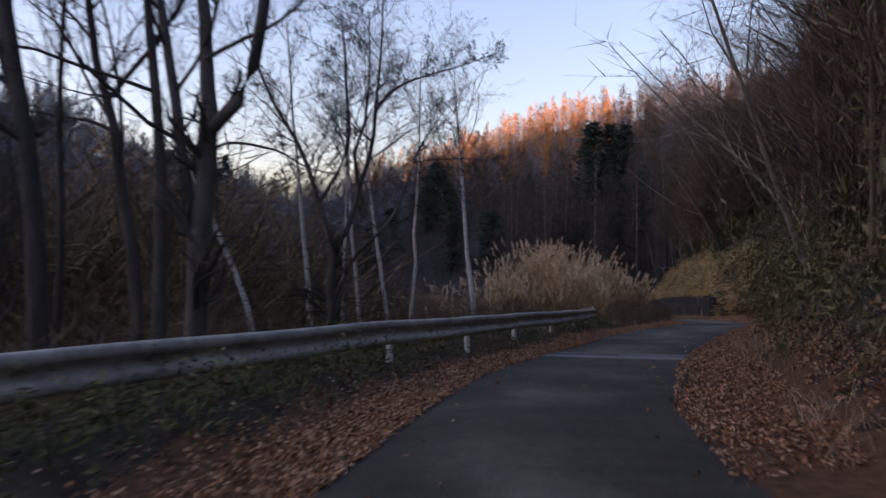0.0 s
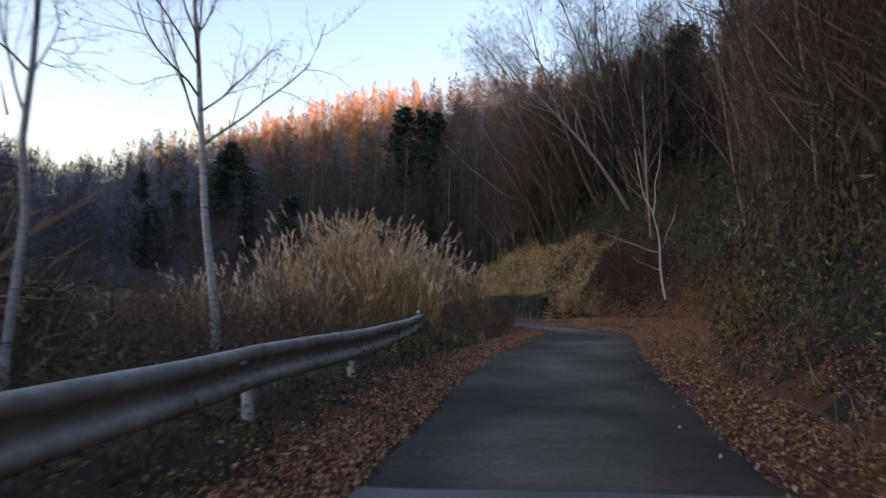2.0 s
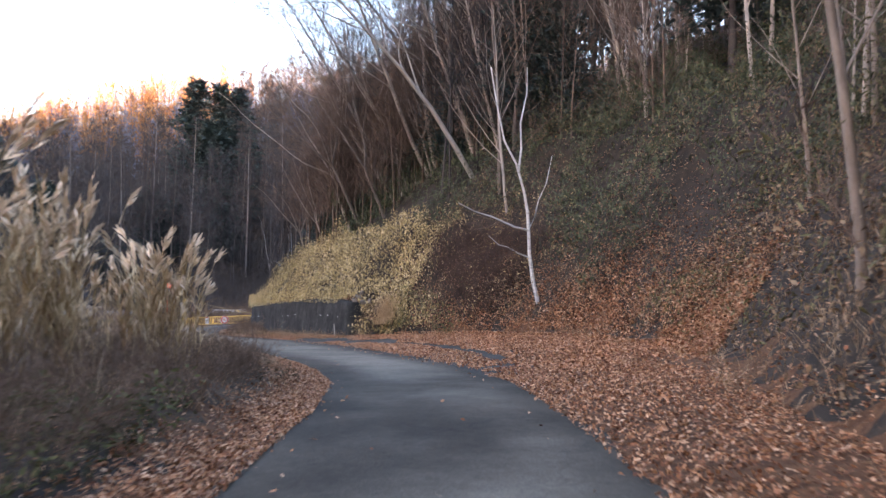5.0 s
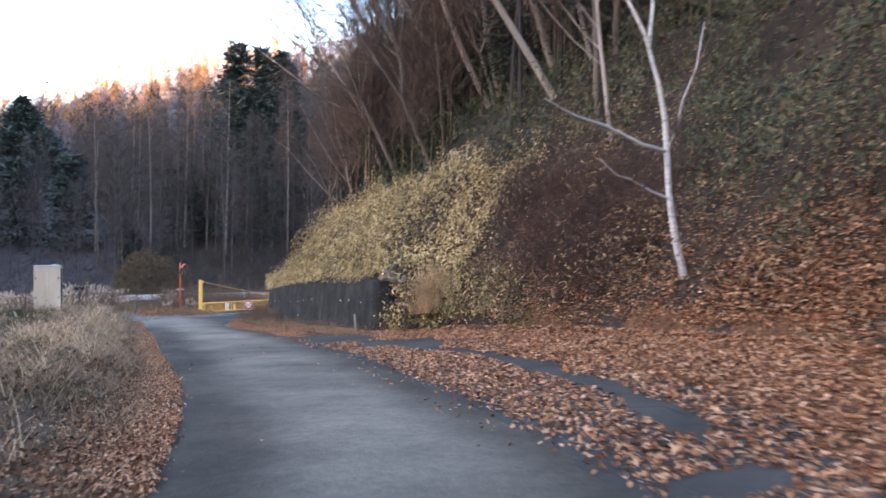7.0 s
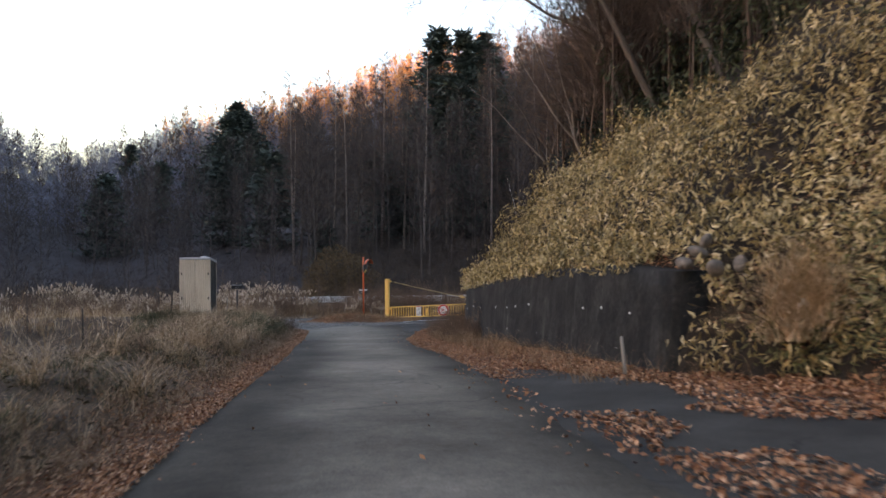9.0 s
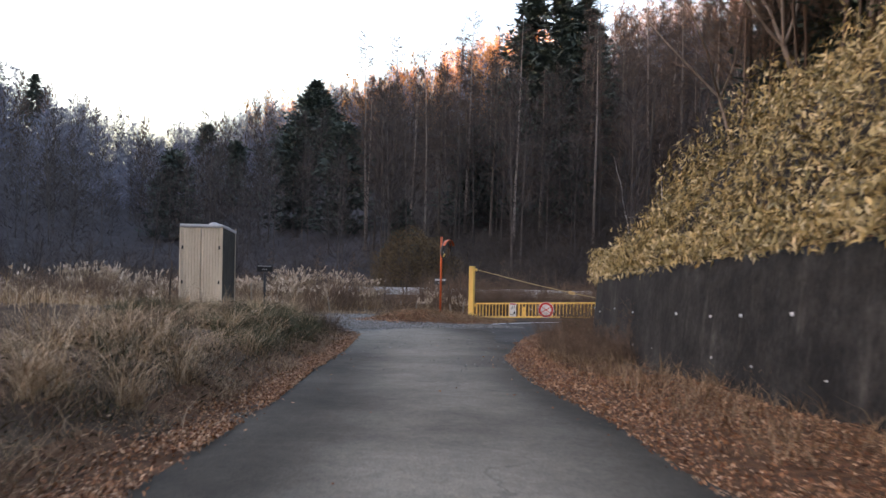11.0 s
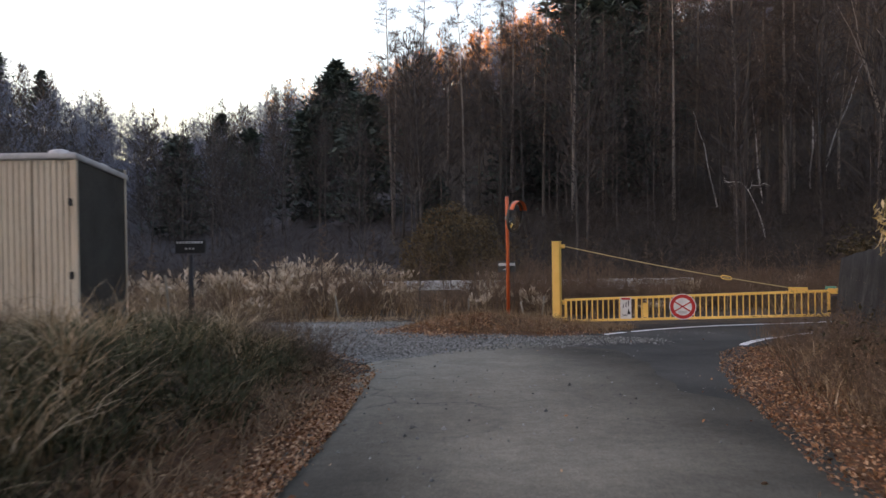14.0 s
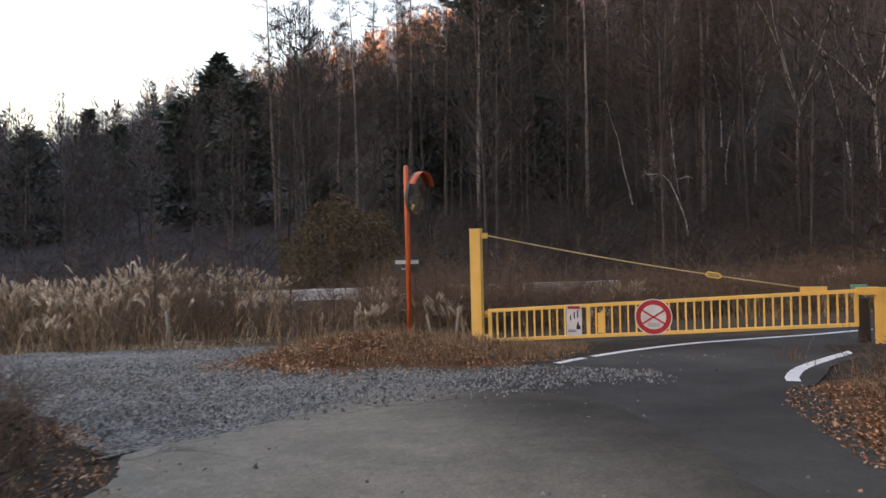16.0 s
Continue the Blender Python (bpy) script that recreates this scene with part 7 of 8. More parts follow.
stuff("dry_grass", [tufts(4200, lambda c: within(c, 8.5, 14.6, 42, 80, lambda x, y: (lambda dl: (dl > 0.4) & (dl < np.where(y > 49, 1.5, 4.2) + 1.6 * (fbm(x, y, 2.0) - 0.5)))(road_dist(x, y)[0])), 13, (0.14, 0.34), (0.003, 0.007), (0.7, 1.8), 0.13),
                    tufts(3000, lambda c: within(c, 10, 15, 40, 83, lambda x, y: field_rule(0.25, 1.9, 1.0)(x, y) & ((y < 69) | (road_dist(x, y)[0] < 1.0))), 12, (0.14, 0.38), (0.006, 0.012), (0.8, 1.9), 0.1),
                    tufts(1200, lambda c: within(c, -32, 34, 89, 98, lambda x, y: (bank(x, y)[0] < -3) & ~((x > 16) & (y < 89.0 + 0.2 * (x - 16)))), 9, (0.45, 1.0), (0.012, 0.024), (0.3, 1.0), 0.16),
                    tufts(3200, lambda c: within(c, 3, 15, 33, 84, lambda x, y: field_rule(0.7, 4.0, 0.7)(x, y) & ((y < 48) | (road_dist(x, y)[0] < 1.5) | ((y > 66) & (r.random(len(x)) < 0.2)))), 9, (0.15, 0.45), (0.005, 0.012), (0.8, 1.7), 0.1),
                    tufts(2100, lambda c: within(c, -25, 12, 40, 88, field_rule(4.0, 38, 0.9)), 9, (0.3, 0.65), (0.009, 0.02), (0.45, 1.2), 0.15)], "straw", "straw-coloured dry grass covering the roadside bank", "grass")
mx_, my_ = within(40000, 6, 14.5, 38, 82.5, lambda x, y: (lambda dl: (dl > 0.35) & (dl < 5.5) & ~((y > 80.8) & (x < 13.4) & (y > 80.8 + (13.4 - x))) & (r.random(len(x)) < 1.6 * fbm(x, y, 1.2) - 0.2))(road_dist(x, y)[0]) & ~((x > 9.5) & (x < 10.95) & (y > 78.0) & (y < 79.7)))
stuff("pale_field_grass", [tufts(6200, lambda c: within(c, -25, 9.5, 44, 88, lambda x, y: field_rule(5.4, 38, 1.0)(x, y) & (fbm(x, y, 3.0) > 0.4)), 10, (0.35, 0.8), (0.008, 0.017), (0.4, 1.2), 0.16)], "tuft", "pale straw grass standing across the field", "grass")
stuff("herb_mat", [leaves(r, on_land(mx_, my_, 0.0) + np.array([0, 0, 1.0]) * (r.uniform(0, 0.32, len(mx_)) * (0.2 + 1.3 * fbm(mx_, my_, 0.8)))[:, None], 0.09, 0.8, 0.16)], "herb", "matted brown and dull green herbs on the bank", "weeds")
stuff("shoulder_grass", [tufts(1100, lambda c: within(c, -6, 16, 89.2, 90.9, lambda x, y: fbm(x, y, 1.5) > 0.36), 9, (0.06, 0.18), (0.006, 0.012), (0.8, 1.9), 0.16)], "tuft", "short bleached grass on the gravel shoulder", "grass")
stuff("bleached_tufts", [tufts(1700, lambda c: within(c, 2, 24, 2, 46, lambda x, y: (lambda d: (d > -0.5) & (d < 1.8) & (fbm(x, y, 1.3) > 0.44))(bank(x, y)[0])), 20, (0.25, 0.6), (0.004, 0.009), (0.8, 1.7), 0.09),
                         tufts(420, lambda c: within(c, 2, 14, 24, 47, lambda x, y: (lambda dl: (dl > 0.8) & (dl < 3.2) & (fbm(x, y, 1.5) > 0.4))(road_dist(x, y)[0])), 16, (0.25, 0.65), (0.005, 0.01), (0.7, 1.6), 0.09),
                         tufts(420, lambda c: within(c, 7, 14, 42, 82, lambda x, y: field_rule(1.0, 5.0, 0.95)(x, y) & ((y > 66) | (y < 48) | (r.random(len(x)) < 0.3))), 30, (0.35, 0.8), (0.004, 0.008), (0.8, 1.7), 0.08, 3, 0.9),
                         tufts(330, lambda c: within(c, 8, 14, 50, 80, field_rule(0.9, 4.4, 1.0)), 60, (0.5, 0.95), (0.004, 0.008), (0.5, 1.5), 0.06, 4, 1.1)], "tuft", "arching bleached grass tufts on the bank", "grass")
hx_, hy_ = r.normal(21.7, 0.22, 1300), r.normal(56.6, 0.25, 1300)
stuff("straw_tussock", [blades(r, on_land(hx_, hy_, 0.5), r.uniform(0.5, 1.0, 1300), r.uniform(0.008, 0.016, 1300), r.uniform(0.8, 1.7, 1300), 1.3, 4)], "blond", "big drooping blond grass tussock beside the wall", "grass")
stuff("green_grass", [tufts(2900, lambda c: within(c, 8, 14.4, 70, 81.5, field_rule(0.8, 6, 1.0)), 15, (0.22, 0.5), (0.007, 0.014), (0.6, 1.5), 0.1),
                      tufts(7500, lambda c: within(c, 5, 14.5, 40, 82, lambda x, y: field_rule(1.0, 6, 1.0)(x, y) & (fbm(x, y, 4.0) > np.where(y > 60, 0.36, 0.45))), 11, (0.12, 0.34), (0.006, 0.012), (0.7, 1.8), 0.1),
                      tufts(4600, lambda c: within(c, -7, 10, 2, 36, lambda x, y: (lambda dl: (dl > 0.7) & (dl < 3.2) & (fbm(x, y, 2.2) > 0.38))(road_dist(x, y)[0])), 9, (0.1, 0.36), (0.006, 0.013), (0.3, 1.1), 0.09)], "green_grass", "dull green grass and weeds low on the bank", "grass")
vx_, vy_ = within(190000, -9, 10, -2, 36, lambda x, y: (lambda dl: (dl > 0.8 + 0.5 * (fbm(x, y, 1.0) - 0.5)) & (dl < 3.6) & (r.random(len(x)) < 2.6 * fbm(x, y, 1.3) - 0.55))(road_dist(x, y)[0]))
stuff("verge_herbs", [leaves(r, on_land(vx_, vy_) + np.array([0, 0, 1.0]) * (r.uniform(0.0, 0.42, len(vx_)) * (0.1 + 1.5 * np.clip((fbm(vx_, vy_, 0.9) - 0.3) * 2.4, 0, 1)))[:, None], 0.085, 0.8, 0.35)], "verge_green", "dull green leafy weeds under the guard rail", "weeds")
stuff("verge_weeds", [tufts(2200, lambda c: within(c, -8, 12, 2, 40, lambda x, y: (lambda dl: (dl > 1.0) & (dl < 4.5) & (fbm(x, y, 2.0) > 0.42))(road_dist(x, y)[0])), 7, (0.15, 0.5), (0.005, 0.011), (0.3, 1.1), 0.1),
                      tufts(2600, lambda c: within(c, 3, 25, 0, 57, lambda x, y: (lambda d: (d > -0.5) & (d < 2.2))(bank(x, y)[0])), 8, (0.2, 0.8), (0.006, 0.012), (0.5, 1.3), 0.1),
                      tufts(1500, lambda c: within(c, 18, 22, 57, 84, lambda x, y: (lambda d, dr: (d > -1.7) & (d < -0.1) & (dr > 0.5))(bank(x, y)[0], road_dist(x, y)[1])), 8, (0.15, 0.5), (0.006, 0.012), (0.4, 1.2), 0.1),
                      tufts(2400, lambda c: within(c, 14, 20, 83, 90, lambda x, y: ((x - 17.2) / 2.8) ** 2 + ((y - 86.8) / 2.0) ** 2 < 1), 12, (0.08, 0.28), (0.005, 0.01), (0.4, 1.2), 0.1)], "straw", "withered weeds along the road verges", "weeds")


# ---- pampas grass ----
def pampas(x, y, tall, leafs, plume_n, plume_len):
    """Stems with arching leaves, and feathery heads."""
    n = len(x)
    base = on_land(x, y, -0.05)
    h = tall * r.uniform(0.68, 1.0, n)
    lean = np.abs(r.normal(0.26, 0.16, n))
    a = r.random(n) * math.tau
    tip = base + np.stack([np.cos(a) * h * lean, np.sin(a) * h * lean, h], -1)
    mid = base * 0.5 + tip * 0.5 - np.stack([np.cos(a), np.sin(a), a * 0], -1) * (h * lean * 0.2)[:, None]
    stems = tri(tubes(np.stack([base, tip], 1), np.array([0.006, 0.003])[None].repeat(n, 0), 3))
    k = leafs
    f = r.uniform(0.03, 0.78, (n, k))
    lb = (base[:, None] + (tip - base)[:, None] * f[..., None]).reshape(-1, 3)
    lh = np.repeat(h, k) * r.uniform(0.22, 0.45, n * k)
    lv = blades(r, lb, lh, r.uniform(0.013, 0.03, n * k), r.uniform(0.35, 1.2, n * k), 0.9)
    m = plume_n
    d0 = unit(tip - mid)[:, None] + r.normal(0, 0.2, (n, m, 3)) + np.stack([np.cos(a) * 0.35, np.sin(a) * 0.35, a * 0], -1)[:, None]
    s = tip[:, None] - (tip - base)[:, None] * (r.random((n, m, 1)) * 0.1)
    L = plume_len * r.uniform(0.5, 1.1, (n, m, 1))
    e = s + unit(d0) * L
    w = unit(np.cross(d0, r.normal(size=d0.shape))) * L * 0.09
    c = s * 0.5 + e * 0.5
    pv = np.stack([s, c + w, e, c - w], 2).reshape(-1, 3)
    i = np.arange(n * m)[:, None] * 4
    pf = np.concatenate([i + np.array([0, 1, 2]), i + np.array([0, 2, 3])])
    return stems, lv, (pv, pf)


def clump(cx, cy, sx, sy, n):
    """Stems gathered in a few stools."""
    k = max(3, n // 16)
    i = r.integers(0, k, n)
    ox, oy = r.normal(0, sx, k), r.normal(0, sy, k)
    return cx + ox[i] + r.normal(0, 0.2, n), cy + oy[i] + r.normal(0, 0.2, n)


groups = [(3.2, 37.2, 0.8, 1.4, 110, 2.6), (4.6, 37.5, 1.2, 1.5, 330, 3.5), (6.6, 37.5, 1.0, 1.4, 240, 3.0), (8.4, 38.4, 0.8, 1.3, 130, 2.3), (9.9, 40.3, 0.5, 0.8, 70, 1.9), (5.5, 34.2, 1.1, 0.8, 120, 1.9), (0.4, 38.6, 0.9, 1.4, 30, 2.0)]
parts_ = []
for cx, cy, sx, sy, n, tall in groups:
    px, py = clump(cx, cy, sx, sy, n)
    ok = road_dist(px, py)[0] > 1.1
    px, py = px[ok], py[ok]
    fade = np.clip(1.05 - 0.16 * (((px - cx) / sx) ** 2 + ((py - cy) / sy) ** 2), 0.45, 1)
    zr0 = land(px, py)
    top = road_z(py) + tall * fade + 0.9
    parts_.append(pampas(px, py, np.maximum(top - zr0, 1.0), 9, 12, 0.26))
near_bits = parts_
# scattered heads in the valley behind the rail
px, py = within(90, -16, 1.5, 24, 40, lambda x, y: (road_dist(x, y)[0] > 3.5) & (fbm(x, y, 4.0) > 0.45))
near_bits.append(pampas(px, py, road_z(py) + r.uniform(0.9, 2.2, len(px)) - land(px, py), 2, 9, 0.2))
px, py = within(240, -6, 13, 50, 84, lambda x, y: (lambda dl: (dl > 1.2) & (dl > 3) & (r.random(len(x)) < 0.35))(road_dist(x, y)[0]))
near_bits.append(pampas(px, py, r.uniform(0.7, 1.5, len(px)), 4, 8, 0.14))
stuff("pampas_stems", [p[0] for p in near_bits], "pampas", "tan stems of tall dry pampas grass", "pampas grass")
stuff("pampas_leaves", [p[1] for p in near_bits], "pampas", "arching tan leaves of dry pampas grass", "pampas grass")
stuff("pampas_plumes", [p[2] for p in near_bits], "plume", "pale feathery pampas grass plumes", "pampas grass")
# belt across the marsh
px, py = within(800, -42, 46, 88.5, 104, lambda x, y: (y > 90.6 + 0.012 * (x - 12) ** 2 * (x > 12) * 0.3) & (bank(x, y)[0] < -3) & ~((x > 16) & (x < 34) & (y < 90.0 + 0.2 * (x - 16))) & (fbm(x, y, 3.0) > 0.36))
keep = (px < 12.5) | (r.random(len(px)) < np.where(px > 18.5, 0.3, 0.5))
px, py = px[keep], py[keep]
tall_ = np.where(px > 18.5, 0.42, np.where(px > 12.5, 0.62, 0.95)) * (0.35 + 2.2 * fbm(px, py, 3.0) ** 1.9) * r.uniform(0.75, 1.2, len(px)) + 0.75 * np.exp(-((px - 10.5) / 2.6) ** 2 - ((py - 95) / 3) ** 2)
k_ = r.integers(9, 22, len(px))
tall_, px, py = np.repeat(tall_, k_), np.repeat(px, k_) + r.normal(0, 0.2, k_.sum()), np.repeat(py, k_) + r.normal(0, 0.2, k_.sum())
far_bits = [pampas(px, py, tall_, 6, 10, 0.24)]
px, py = within(900, -10, 9.3, 76, 88, lambda x, y: (y > 80 + np.clip((9 - x) * 0.1, 0, 4)) & (y < 86) & (r.random(len(x)) < 0.6))
far_bits.append(pampas(px, py, r.uniform(0.6, 1.1, len(px)), 6, 6, 0.14))
stuff("marsh_grass", [p[0] for p in far_bits] + [p[1] for p in far_bits], "marsh_grass", "pinkish tan dry grass across the marsh", "marsh grass")
stuff("marsh_plumes", [p[2] for p in far_bits], "marsh_plume", "pale fluffy seed heads of marsh grass", "marsh grass")


# ---- bamboo grass on the spur above the wall ----
def slope_normal(x, y):
    e = 0.4
    return unit(np.stack([land(x - e, y) - land(x + e, y), land(x, y - e) - land(x, y + e), np.full(len(x), 2 * e)], -1))


def canopy(count, x0, x1, y0, y1, rule, size, lift, narrow=0.2, hang=0.5):
    x, y = within(count, x0, x1, y0, y1, rule)
    nrm = slope_normal(x, y)
    up = r.uniform(lift[0], lift[1], len(x)) ** 0.8 * (0.1 + 1.5 * np.clip((fbm(x, y, 1.1) - 0.32) * 2.6, 0, 1)) * (0.55 + 0.9 * vnoise(x + y * 0.3, y, 0.45))
    return leaves(r, on_land(x, y) + nrm * up[:, None] + np.array([0, 0, 0.35]) * up[:, None], size, 0.55, narrow, nrm, hang)


def spur(x, y):
    d, ny = bank(x, y)
    lim = np.interp(y, [54, 57, 60, 64, 68, 74, 82], [3.4, 4.1, 3.7, 2.9, 3.3, 4.8, 5.0]) + 2.6 * (fbm(x, y, 2.0) - 0.5)
    return (d > np.where((ny > 57.8) & (ny < 83.5), 0.2, -0.2)) & (d < lim) & (ny > 55.9) & (ny < 79.2) & (((x - 21.6) / 0.6) ** 2 + ((y - 56.7) / 0.7) ** 2 > 1) & (fbm(x, y, 0.8) + 0.35 * r.random(len(x)) > 0.42)


# leaves hanging over the edge of the wall
hy = r.uniform(WALL_Y0 + 1.5, 78.3, 8600)
hx = np.interp(hy, WALL[:, 0], WALL[:, 1]) + r.uniform(-0.25, 0.7, len(hy))
hz = np.interp(hy, WALL[:, 0], WALL[:, 2]) + 0.05 + r.uniform(-0.16, 0.42, len(hy)) * (0.4 + 1.2 * vnoise(hy, hy * 0, 0.8))
overhang = leaves(r, np.stack([hx, hy, hz], -1), 0.13, 0.6, 0.28, np.array([-0.7, 0, 0.7]), 0.9)
def foot_yellow(x, y):
    d, ny = bank(x, y)
    return (d > -0.25) & (d < 0.9) & (ny > 53.2) & (ny < 57.7) & (d < np.where(ny > 56, 0.35, 0.9)) & (fbm(x, y, 1.1) > np.where(ny > 56, 0.38, 0.49))


def stray_yellow(x, y):
    d, ny = bank(x, y)
    return (d > 0.3) & (d < 4.2) & (ny > 49) & (ny < 56.5) & (fbm(x, y, 1.3) > 0.47) & (r.random(len(x)) < np.clip((ny - 48) / 8, 0, 1))


stuff("bamboo_grass", [canopy(13000, 20, 28, 47, 58, stray_yellow, 0.13, (0.05, 0.7), 0.25, 0.6), canopy(8500, 20, 26, 50, 58, foot_yellow, 0.14, (0.05, 0.5), 0.25, 0.7), canopy(400000, 20, 36, 53, 92, spur, 0.14, (0.03, 0.42), 0.27, 0.8), overhang], "sasa", "yellowing bamboo grass leaves hanging over the wall", "bamboo grass")


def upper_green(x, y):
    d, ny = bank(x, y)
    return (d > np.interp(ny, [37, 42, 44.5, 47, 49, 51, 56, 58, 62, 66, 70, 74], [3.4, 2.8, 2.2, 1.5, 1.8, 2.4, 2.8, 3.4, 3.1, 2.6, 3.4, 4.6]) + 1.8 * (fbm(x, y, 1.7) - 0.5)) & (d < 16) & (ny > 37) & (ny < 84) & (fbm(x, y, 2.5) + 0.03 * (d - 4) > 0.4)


def low_green(x, y):
    d, ny = bank(x, y)
    return (d > 0.2) & (d < 7.5) & (ny > 1) & (ny < 42) & (fbm(x, y, 2.2) > 0.44)


def tall_green(x, y):
    d, ny = bank(x, y)
    return (d > 0.05) & (d < 6.0) & (ny > 2) & (ny < 27) & (fbm(x, y, 1.9) + 0.03 * (d - 2) > 0.43)


def foot_green(x, y):
    d, ny = bank(x, y)
    return (d > -0.2) & (d < 2.2) & (ny > 52) & (ny < 57.0) & (d < 1.3) & (fbm(x, y, 1.5) > 0.46)


def brown_zone(x, y):
    d, ny = bank(x, y)
    return (d > 0.0) & (d < 9) & (ny > 0) & (ny < 57) & (fbm(x, y, 1.4) > 0.4) & (((x - 21.6) / 1.3) ** 2 + ((y - 56.2) / 1.4) ** 2 > 1)


stuff("shaded_bamboo", [canopy(200000, 20, 40, 36, 92, upper_green, 0.21, (0.08, 1.15), 0.22, 0.6)], "upper_bamboo", "green bamboo leaves high on the bank, darkened for shade", "bamboo grass")
stuff("green_bamboo", [canopy(90000, 2, 20, 1, 30, tall_green, 0.16, (0.1, 1.9), 0.16, 0.7), canopy(170000, 2, 28, 1, 42, low_green, 0.135, (0.1, 1.4), 0.17, 0.6), canopy(20000, 20, 26, 46, 58, foot_green, 0.15, (0.04, 0.5), 0.22, 0.6)], "sasa_green", "dark green bamboo leaves on the wooded bank", "bamboo grass")
stuff("withered_leaves", [canopy(200000, 2, 33, 0, 57, brown_zone, 0.09, (0.02, 0.9), 0.5, 0.4)], "withered", "withered brown leaves clinging to bank undergrowth", "leaves")


# ---- brushwood: thin twiggy shrubs on the bank, in the valley and under the woods ----
def shrub(seed, stems, tall, twigs=10, fine=0.008):
    """A leafless bush: bent stems and many thin twigs."""
    q = np.random.default_rng(seed)
    a = q.random(stems) * math.tau
    d = np.stack([np.cos(a) * 0.6, np.sin(a) * 0.6, np.ones(stems)], -1)
    P = course(q, np.stack([np.cos(a) * 0.12, np.sin(a) * 0.12, np.full(stems, -0.1)], -1), d, tall * q.uniform(0.6, 1.1, stems), 3, 0.18, 0.0)
    R = 0.009 * np.linspace(1, 0.35, 3)[None].repeat(stems, 0)
    l, s = spawn(q, P, R, 6, 0.2, 1.0, (25, 60), (0.3, 0.6), 2, 0.15, 0.03, 0.6)
    return join([tri(tubes(P, R, 3)), slivers(q, P, R, twigs, 0.1, (20, 65), (0.2, 0.5), fine), slivers(q, l, s, 4, 0.0, (5, 60), (0.3, 1.0), fine * 0.9)])


shrubs = [shrub(300 + k, 7, 1.5 + 0.4 * k) for k in range(4)]


def brush(count, x0, x1, y0, y1, rule, smin, smax):
    x, y = within(count, x0, x1, y0, y1, rule)
    return scatter(shrubs, on_land(x, y), r.uniform(smin, smax, len(x)), r.random(len(x)) * 6.28, r.integers(0, 4, len(x)))


def bank_rule(x, y):
    d, ny = bank(x, y)
    return (d > 0.9) & (d < 26) & ~((ny > 56) & (d < 8.5)) & ~((ny > 38) & (d < 6.0)) & (r.random(len(x)) < np.clip(1.25 - d / 24, 0, 1))


stuff("bank_brushwood", [brush(1500, 4, 46, -2, 90, bank_rule, 0.45, 1.4)], "twig", "leafless brown brushwood covering the bank", "brushwood")
thin = [far_proto(500 + k, 5.5 + 1.5 * k, 330, 1.5 + 0.3 * k, 0.12, 0.014) for k in range(4)]
thin = [join([a, b]) for a, b in thin]


def sapling_rule(x, y):
    d, ny = bank(x, y)
    return (d > np.where(ny > 55, 8.0, np.where(ny > 38, 6.0, 1.5))) & (d < 30) & (r.random(len(x)) < np.clip(1.2 - d / 34, 0, 1) * np.where((ny > 25) & (ny < 46) & (d < 14), 0.4, 1.0))


px, py = within(1150, 4, 58, -4, 88, sapling_rule)
nx_, ny_ = within(260, 5, 17, 10, 28, lambda x, y: (lambda d: (d > 1.2) & (d < 7))(bank(x, y)[0]))
px, py = np.concatenate([px, nx_]), np.concatenate([py, ny_])
cy_ = r.uniform(58, 79, 190)
cx_ = np.interp(cy_, FOOT[:22, 1], FOOT[:22, 0]) + r.uniform(6.5, 12.0, 190)
stuff("sapling_thicket", [scatter(thin, on_land(cx_, cy_), r.uniform(0.5, 1.1, 190), r.random(190) * 6.28, r.integers(0, 4, 190)), scatter(thin, on_land(px, py), r.uniform(0.6, 1.3, len(px)), r.random(len(px)) * 6.28, r.integers(0, 4, len(px)))], "twig", "dense leafless saplings among the bank trees", "thicket")
# slender bushy trees on the crest over the wall and over the first bend
crowned = [join(list(far_proto(560 + k, 6.0 + 1.2 * k, 420, 1.6 + 0.25 * k, 0.36, 0.013))) for k in range(4)]
qx_, qy_ = within(260, 20.5, 28, 63, 78, lambda x, y: (lambda d: (d > 3.0) & (d < 7.5))(bank(x, y)[0]))
gx_, gy_ = within(150, 7.5, 16, 18, 31, lambda x, y: (lambda d: (d > 1.2) & (d < 5.5))(bank(x, y)[0]))
qx_, qy_ = np.concatenate([qx_[:80], gx_[:34]]), np.concatenate([qy_[:80], gy_[:34]])
ux_, uy_ = within(160, 22, 31, 57, 79, lambda x, y: (lambda d: (d > 4.5) & (d < 11))(bank(x, y)[0]))
ux_, uy_ = ux_[:26], uy_[:26]
stuff("crest_trees", [scatter(crowned, on_land(ux_, uy_), r.uniform(1.25, 1.8, len(ux_)), r.random(len(ux_)) * 6.28, r.integers(0, 4, len(ux_)))], "dark_twig", "dark leafless trees crowding the crest over the wall", "thicket")
stuff("crest_thicket", [scatter(crowned, on_land(qx_, qy_), r.uniform(0.65, 1.1, len(qx_)), r.random(len(qx_)) * 6.28, r.integers(0, 4, len(qx_)))], "twig", "leafless bushy crowns along the top of the bank", "thicket")
